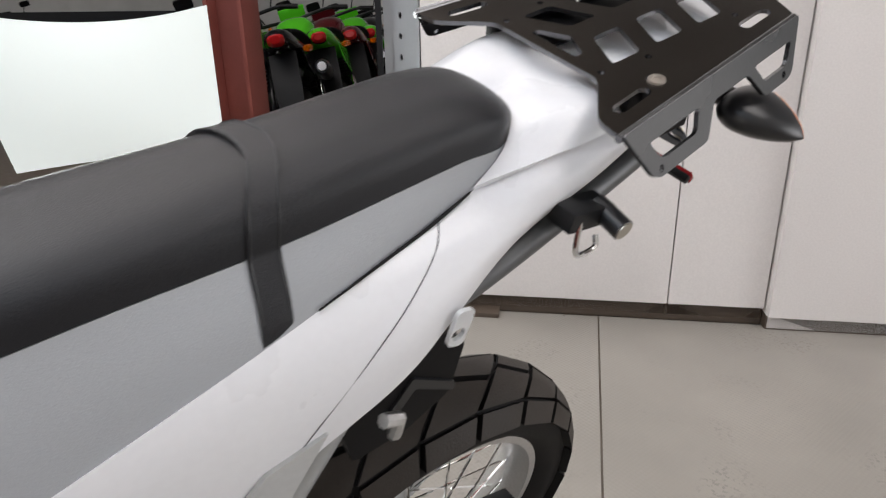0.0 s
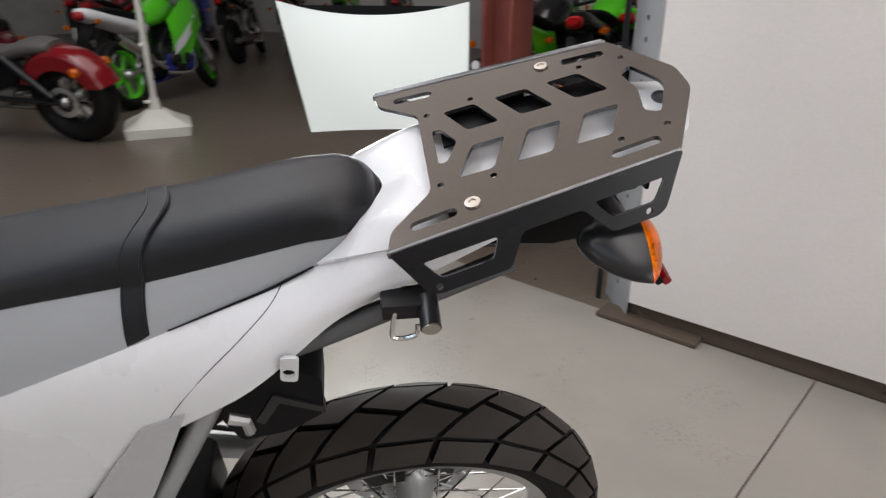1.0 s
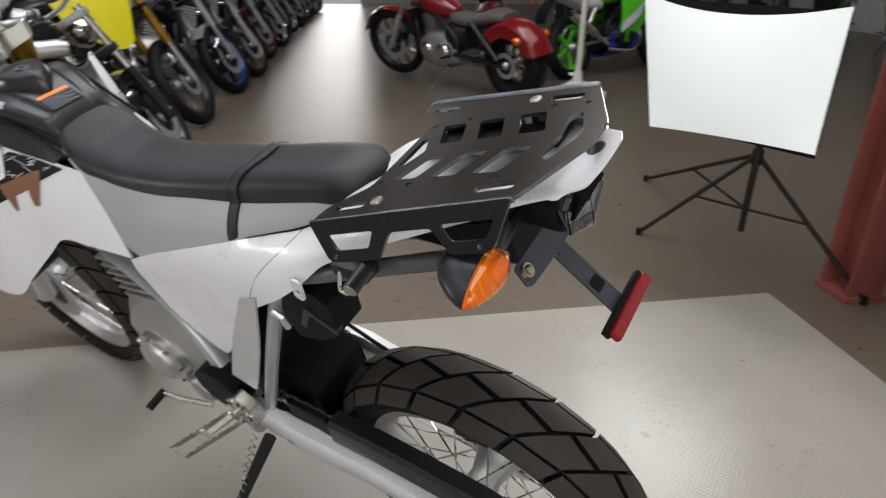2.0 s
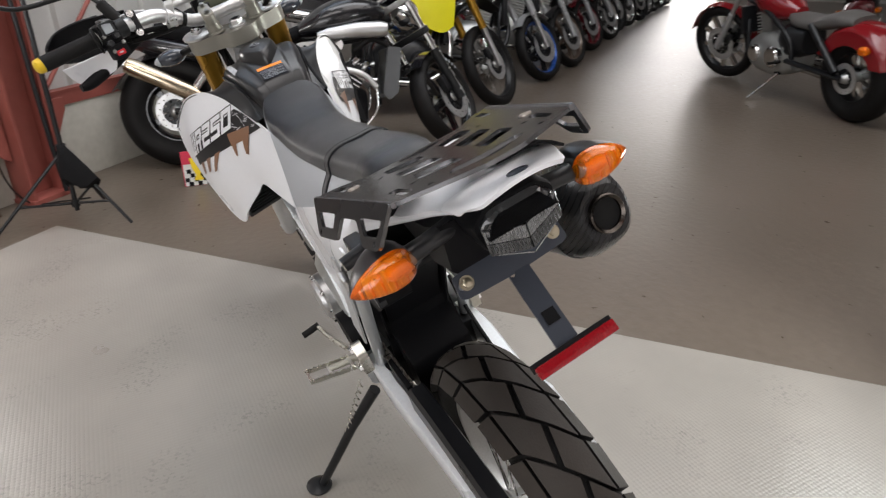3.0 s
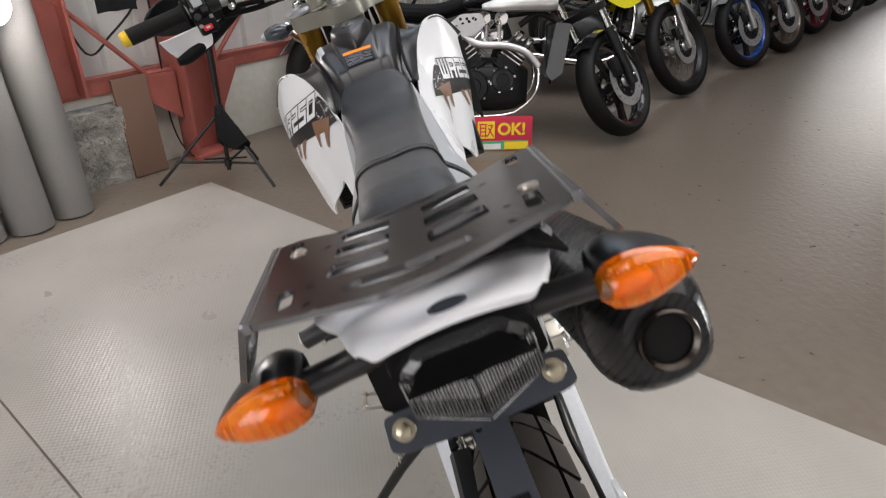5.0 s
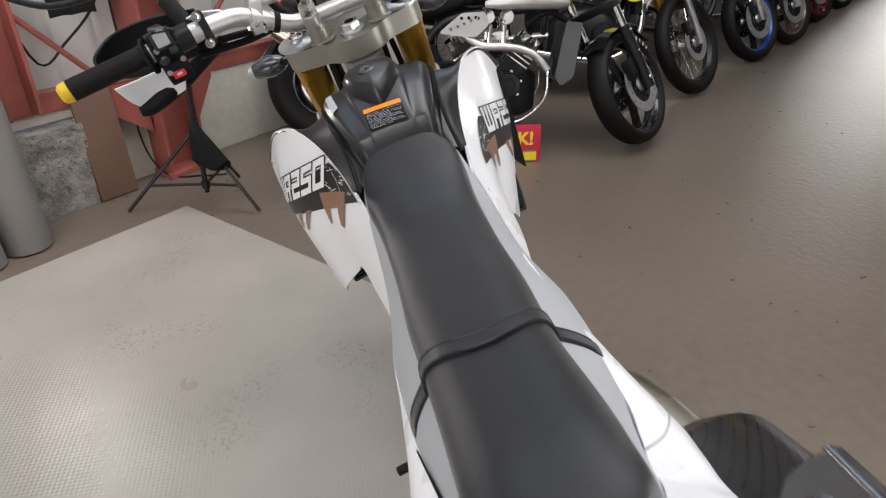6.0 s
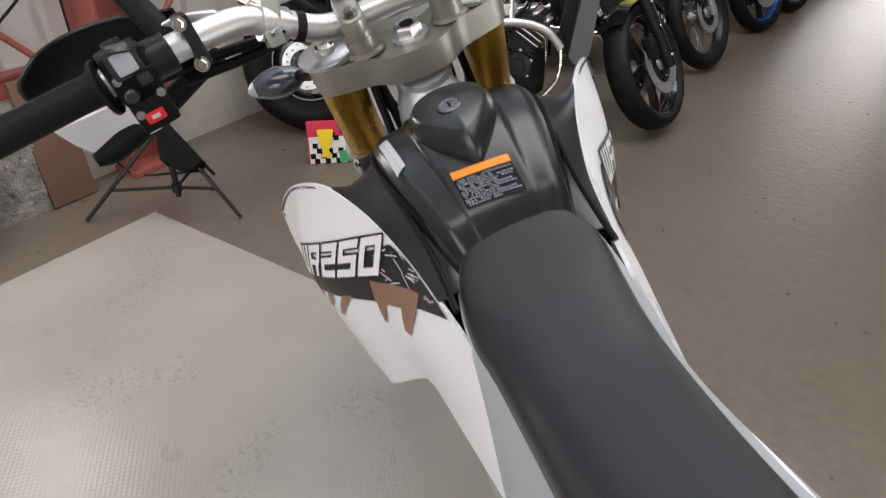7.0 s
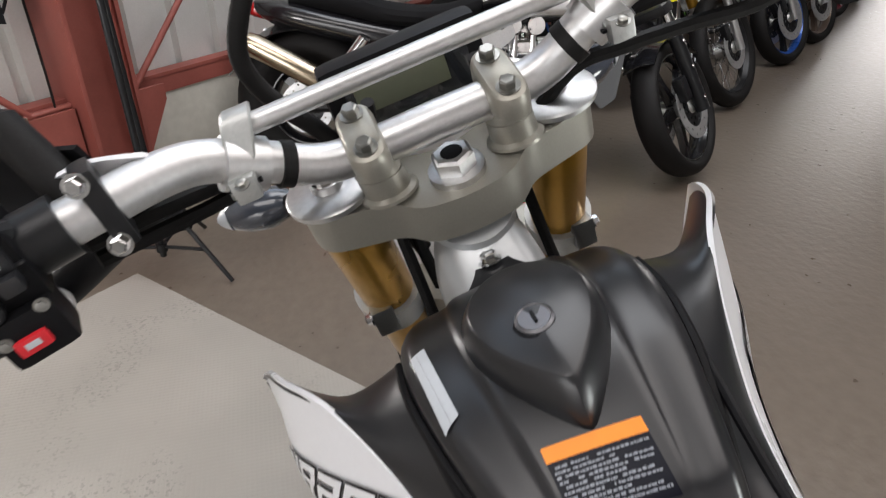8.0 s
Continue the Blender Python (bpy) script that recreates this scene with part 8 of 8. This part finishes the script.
        for cx in (0.812, 0.903):
            part("carburettor_cap", lathe(B(), [(0.036, s * 0.12), (0.038, s * 0.165), (0.034, s * 0.178), (0.012, s * 0.180)], 22, "Y", (cx, 0, 0.636)), CHROME, t, "round chrome cap")
        part("air_scoop", loft(B(), [[Vector((x, s * (0.165 + yy), zc + hh * math.sin(a))) + Vector((0, s * ww * math.cos(a), 0)) for a in (2 * math.pi * q / 20 for q in range(20))] for x, zc, hh, ww, yy in ((0.80, 0.69, 0.012, 0.012, 0.0), (0.86, 0.695, 0.030, 0.024, 0.008), (1.02, 0.71, 0.042, 0.034, 0.014), (1.15, 0.712, 0.044, 0.036, 0.016), (1.19, 0.712, 0.034, 0.028, 0.014))]), ALU, t, "polished aluminium air scoop", 50)
        part("carburettor", box(B(), (0.86, s * 0.14, 0.555), (0.115, 0.06, 0.055), 0.012), CHROME, t)
        for dx in (-0.035, 0.035):
            part("carburettor_bowl", tube(B(), [(0.86 + dx, s * 0.155, 0.60), (0.86 + dx, s * 0.160, 0.515)], 0.017, 12), CHROME, t)
        part("side_pipe", tube(B(), [(0.70, s * 0.19, 0.560), (0.735, s * 0.20, 0.530), (0.802, s * 0.205, 0.501), (0.942, s * 0.205, 0.496), (1.042, s * 0.20, 0.463), (1.108, s * 0.195, 0.395)], 0.0185, 14, smooth=36), ALU, t, "polished bent side pipe")
        part("frame_rail", tube(B(), [(1.108, s * 0.19, 0.400), (1.106, s * 0.19, 0.275), (1.03, s * 0.19, 0.18), (0.917, s * 0.19, 0.135), (0.60, s * 0.19, 0.118)], 0.010, 10, smooth=30), CHROME, t, "chromed lower rail")
        part("foot_peg", tube(B(), [(0.72, s * 0.19, 0.16), (0.72, s * 0.29, 0.165)], 0.014, 10), ALU, t)
        part("radiator_side", loft(B(), [[Vector((x, s * y, z)) for x, z in rounded([(1.191, 0.619), (1.268, 0.612), (1.240, 0.362), (1.184, 0.319), (1.150, 0.36)], 0.012)] for y in (0.135, 0.160, 0.166)]), mat("dark_grey_cover", (0.12, 0.125, 0.13), 0.4, 0.5) if s > 0 else bpy.data.materials["dark_grey_cover"], t, "dark grey metal radiator side cover")
        part("swingarm", tube(B(), [(0.50, s * 0.14, 0.32), (0.0, s * 0.135, Rr)], 0.028, 10, flat=0.7), BLKMET, t)
        part("shock", tube(B(), [(0.24, s * 0.15, 0.58), (0.06, s * 0.155, Rr + 0.04)], 0.026, 12), CHROME, t)
        part("frame_tube", tube(B(), [(1.22, s * 0.04, 0.74), (1.05, s * 0.12, 0.68), (0.60, s * 0.14, 0.60), (0.46, s * 0.14, 0.34)], 0.02, 10, smooth=20), BLKMET, t)
        part("muffler", tube(B(), [(0.16, s * 0.20, 0.380), (0.10, s * 0.20, 0.412), (-0.17, s * 0.205, 0.550), (-0.20, s * 0.205, 0.564)], [0.026, 0.046, 0.046, 0.038], 20), TITAN, t, "bright gold-tinted muffler can")
        part("muffler_end", tube(B(), [(-0.19, s * 0.205, 0.560), (-0.235, s * 0.205, 0.582)], 0.026, 16), CHROME, t)
        part("muffler_pipe", tube(B(), [(0.75, s * 0.14, 0.16), (0.40, s * 0.17, 0.22), (0.15, s * 0.20, 0.385)], 0.024, 12, smooth=16), CHROME, t)
    part("radiator", box(B(), (1.20, 0, 0.48), (0.05, 0.28, 0.26), 0.012, pose(0, 0, 0)), BLKMET, t)
    part("hose", tube(B(), [(1.20, -0.13, 0.62), (1.10, -0.15, 0.66), (1.00, -0.14, 0.60)], 0.016, 10, smooth=14), RUBBER, t)
    part("tank", body_loft([(0.70, 0.10, 0.68, 0.76), (0.84, 0.16, 0.68, 0.86), (1.0, 0.17, 0.70, 0.90), (1.14, 0.12, 0.74, 0.88), (1.20, 0.06, 0.76, 0.84)]), BLACKG, t, "glossy black tank cover")
    part("seat", body_loft([(-0.06, 0.09, 0.70, 0.78), (0.12, 0.13, 0.66, 0.79), (0.32, 0.15, 0.62, 0.72), (0.54, 0.13, 0.62, 0.71), (0.72, 0.08, 0.68, 0.76)]), BLKCLOTH, t, "black stepped seat")
    part("backrest", body_loft([(0.10, 0.10, 0.74, 0.84), (0.16, 0.11, 0.74, 0.86), (0.22, 0.10, 0.72, 0.80)]), BLKCLOTH, t)
    part("tail", body_loft([(-0.20, 0.05, 0.66, 0.72), (-0.08, 0.11, 0.60, 0.72), (0.14, 0.14, 0.56, 0.68), (0.40, 0.14, 0.50, 0.64), (0.56, 0.10, 0.50, 0.62)]), BLACKG, t, "glossy black tail cowl")
    part("rear_fender", skin(B(), [[((Rr + 0.03) * math.cos(a), yy, Rr + (Rr + 0.03 - 0.4 * abs(yy)) * math.sin(a)) for a in (radians(q) for q in (60, 84, 106, 128, 156))] for yy in (-0.10, -0.05, 0, 0.05, 0.10)], 10, 20, 0.005), BLACKG, t)
    part("tail_lamp", body_loft([(-0.235, 0.03, 0.66, 0.70), (-0.21, 0.05, 0.65, 0.71), (-0.17, 0.05, 0.64, 0.71)], 12), REDLENS, t, "red tail lamp")
    part("side_stand", tube(B(), [(0.66, 0.15, 0.18), (0.70, 0.27, 0.052)], 0.010, 8), BLKMET, t)


v4_roadster()
moto("yellow off-road motorcycle with gold fork and wire wheels", ROW, *rear_of(3.57, -1.98, 1.45), HD, wb=1.45, kind="dirt", paintm=BLACKG, shroudm=YEL, forkm=GOLD, fork_usd=True, style="wire", spoke=CHROME, rim=BLKMET, Rf=0.320, wf=0.095, disc=-1, steer=44, fenderm=BLACKP)
moto("white and silver roadster with blue wheels", ROW, *rear_of(4.27, -2.92, 1.42), HD, kind="naked", paintm=SILV, rim=BLURIM, spoke=BLKMET, forkm=SILV, fork_usd=True, steer=36, pipe=BLKMET)
moto("dark roadster with bronze wheels", ROW, *rear_of(4.74, -3.59, 1.42), HD, kind="naked", paintm=BLACKG, rim=BRNRIM, spoke=BRNRIM, forkm=BLKMET, steer=36)
moto("dark roadster with dark red wheel rims", ROW, *rear_of(5.50, -4.46, 1.42), HD, kind="naked", paintm=MARO, rim=REDRIM, spoke=REDRIM, steer=36)
for i, (fx_, fy_) in enumerate(((6.1, -5.25), (6.65, -5.85), (7.1, -6.45), (7.55, -7.1), (8.05, -7.7), (8.5, -8.3), (8.95, -8.9), (9.4, -9.5))):
    moto("dark parked roadster with chromed parts", ROW, *rear_of(fx_, fy_, 1.42), HD, kind="naked", paintm=(BLACKG, SILV, MARO, BLACKG)[i % 4], rim=(CHROME, BLKMET)[i % 2], spoke=(CHROME, BLKMET)[i % 2], style="wire" if i % 3 == 0 else "5", steer=34, tyre_n=24)

OPP = "motorcycles across the aisle"
moto("red chromed cruiser with a wide rear fender", OPP, 2.08, -4.17, -17.0, wb=1.67, lean=8, steer=18, Rr=0.33, Rf=0.34, wr=0.20, wf=0.10, kind="cruiser", paintm=RED, rim=BLKMET, spoke=CHROME, style="10", seatm=mat("grey_seat_leather", (0.10, 0.095, 0.09), 0.5), tyre_n=48)
moto("lime green and blue sports motorcycle with green wheels", OPP, 2.12, -5.45, -108.0, wb=1.40, kind="sport", paintm=GREEN, rim=GREEN, spoke=GREEN, tailm=WHITE, pipe=CHROME, steer=20)
for i, (x, y, h, p, k) in enumerate(((3.5, -6.4, -60, MARO, "cruiser"), (2.9, -7.6, -95, RED, "naked"), (1.7, -9.0, -95, BLACKG, "naked"), (0.9, -9.2, -95, MARO, "naked"), (0.1, -9.0, -95, GREEN, "dirt"), (-0.7, -8.8, -95, BLACKG, "sport"), (2.5, -9.4, -95, BLUE, "sport"), (3.6, -8.8, -80, RED, "sport"))):
    moto("parked %s motorcycle in the dim back rows" % {RED: "red", MARO: "dark red", BLACKG: "black", GREEN: "green", BLUE: "blue"}[p], OPP, x, y, h, kind=k, paintm=p, wb=1.6 if k == "cruiser" else 1.42, steer=12, lean=9, tyre_n=24, rim=BLKMET)
BEH = "off-road motorcycles behind the white cabinets"
for i, (x, y) in enumerate(((-1.0, -2.75), (-1.5, -2.95), (-1.98, -3.35), (-2.45, -3.75), (-2.9, -4.2))):
    moto("lime green and black off-road motorcycle seen from its tail", BEH, x, y, -122.0, kind="dirt", paintm=(BLACKG, GREEN, MARO, GREEN, BLACKG)[i], tailm=(GREEN, BLACKG, GREEN, MARO, GREEN)[i], style="wire", spoke=STEELB, rim=BLKMET, pipe=BLKMET, pipe_side=1 if i % 2 == 0 else -1, steer=10, tyre_n=30, disc=1)


# ------------------------------------------------------------------ parasol stand, sign board
def parasol_stand():
    t = thing("parasol_stand", pose(1.63, -4.40, 0, 0, 0, 15), "white plastic parasol stand with a thin pole", "stand")
    part("base", loft(B(), [[Vector((a * w_, b * w_, z)) for a, b in rounded([(-1, -1), (1, -1), (1, 1), (-1, 1)], 0.18)] for w_, z in ((0.24, 0.0), (0.245, 0.07), (0.22, 0.085), (0.12, 0.14), (0.07, 0.18))]), WHITEP, t)
    part("socket", tube(B(), [(0, 0, 0.17), (0, 0, 0.27)], [0.05, 0.032], 16), WHITEP, t)
    part("pole", tube(B(), [(0, 0, 0.2), (0, 0, 1.75)], 0.024, 14), WHITEP, t)
    part("knob", tube(B(), [(0.03, 0, 0.24), (0.075, 0, 0.24)], 0.014, 10), WHITEP, t)


parasol_stand()


def sign_board():
    R_ = mat("sign_red", (0.55, 0.02, 0.06), 0.45)
    Y_ = mat("sign_yellow", (0.85, 0.62, 0.02), 0.45)
    G_ = mat("sign_green", (0.06, 0.36, 0.16), 0.45)
    W_ = mat("sign_white", (0.7, 0.7, 0.68), 0.45)
    a, b = Vector((2.80, 0.40, 0.0)), Vector((2.69, -0.665, 0.0))
    ex = (b - a).normalized()
    ez = Vector((0, 0, 1))
    n = ex.cross(ez)
    tilt = 0.12
    up = (ez - n * tilt).normalized()
    out_ = ex.cross(up)
    m = Matrix(((ex.x, up.x, out_.x, a.x), (ex.y, up.y, out_.y, a.y), (ex.z, up.z, out_.z, a.z), (0, 0, 0, 1)))
    L_, H_ = (b - a).length, 0.185
    t = thing("sign_board", m, "long red, yellow and green advertising board on the floor", "sign")
    part("panel", box(B(), (L_ / 2, H_ / 2, -0.004), (L_, H_, 0.012), 0.002), R_, t)
    part("strip", box(B(), (L_ * 0.55, 0.030, 0.0035), (L_ * 0.86, 0.05, 0.003)), G_, t, "green strip")
    part("strip_box", box(B(), (L_ - 0.085, 0.030, 0.0055), (0.13, 0.040, 0.002)), Y_, t)
    part("strip_box", box(B(), (L_ - 0.24, 0.026, 0.0055), (0.14, 0.030, 0.002)), W_, t)
    part("strip_box", box(B(), (L_ * 0.42, 0.030, 0.0055), (0.26, 0.036, 0.002)), Y_, t)
    part("checker_white", box(B(), (0.105, 0.06, 0.003), (0.20, 0.115, 0.002)), W_, t)
    for i in range(9):
        for j in range(5):
            if (i + j) % 2:
                part("check", box(B(), (0.012 + 0.0225 * i + 0.006 * j, 0.012 + 0.0225 * j + 0.008 * i * (j > 2), 0.0042), (0.0222, 0.0222, 0.0012)), BLACKP, t)
    cup = [(0.05, 0.03), (0.10, 0.03), (0.085, 0.06), (0.10, 0.09), (0.11, 0.15), (0.04, 0.15), (0.05, 0.09), (0.065, 0.06)]
    part("cup", plate(B(), rounded(cup, 0.006), [], 0.003, Matrix.Translation((0, 0, 0.0085))), Y_, t, "yellow trophy cup shape")
    for k, x in enumerate((0.30, 0.42, 0.54, 0.66)):
        bm = B()
        for j in range(3):
            box(bm, (x, 0.085 + 0.032 * j, 0.0035), (0.085, 0.013, 0.002))
        box(bm, (x + 0.02 * (k % 2) - 0.01, 0.117, 0.0035), (0.014, 0.088, 0.0024))
        part("character_bars", bm, Y_, t, "yellow character shape")
    cx = L_ - 0.250
    part("box", box(B(), (cx, 0.115, 0.0035), (0.092, 0.092, 0.002)), Y_, t)
    bm = B()
    for z_, x0, x1 in ((0.146, -0.038, 0.004), (0.126, -0.030, -0.002), (0.106, -0.030, -0.002), (0.084, -0.040, 0.006), (0.140, 0.008, 0.036)):
        box(bm, (cx + (x0 + x1) / 2, z_, 0.0052), (x1 - x0, 0.006, 0.0016))
    for x_, z0, z1 in ((-0.031, 0.084, 0.146), (-0.003, 0.076, 0.146)):
        box(bm, (cx + x_, (z0 + z1) / 2, 0.0054), (0.006, z1 - z0, 0.0016))
    for a_, c_ in (((0.034, 0.140), (0.006, 0.078)), ((0.010, 0.128), (0.040, 0.078))):
        d_ = Vector((c_[0] - a_[0], c_[1] - a_[1], 0))
        box(bm, (0, 0, 0), (d_.length, 0.006, 0.0016), 0.0, Matrix.Translation((cx + (a_[0] + c_[0]) / 2, (a_[1] + c_[1]) / 2, 0.0056)) @ Matrix.Rotation(math.atan2(d_.y, d_.x), 4, "Z"))
    part("character_strokes", bm, R_, t, "dark red character on the yellow box")
    writing("lettering", "OK!", 0.088, Matrix.Translation((L_ - 0.112, 0.115, 0.0032)), Y_, t, bold=0.003)


sign_board()
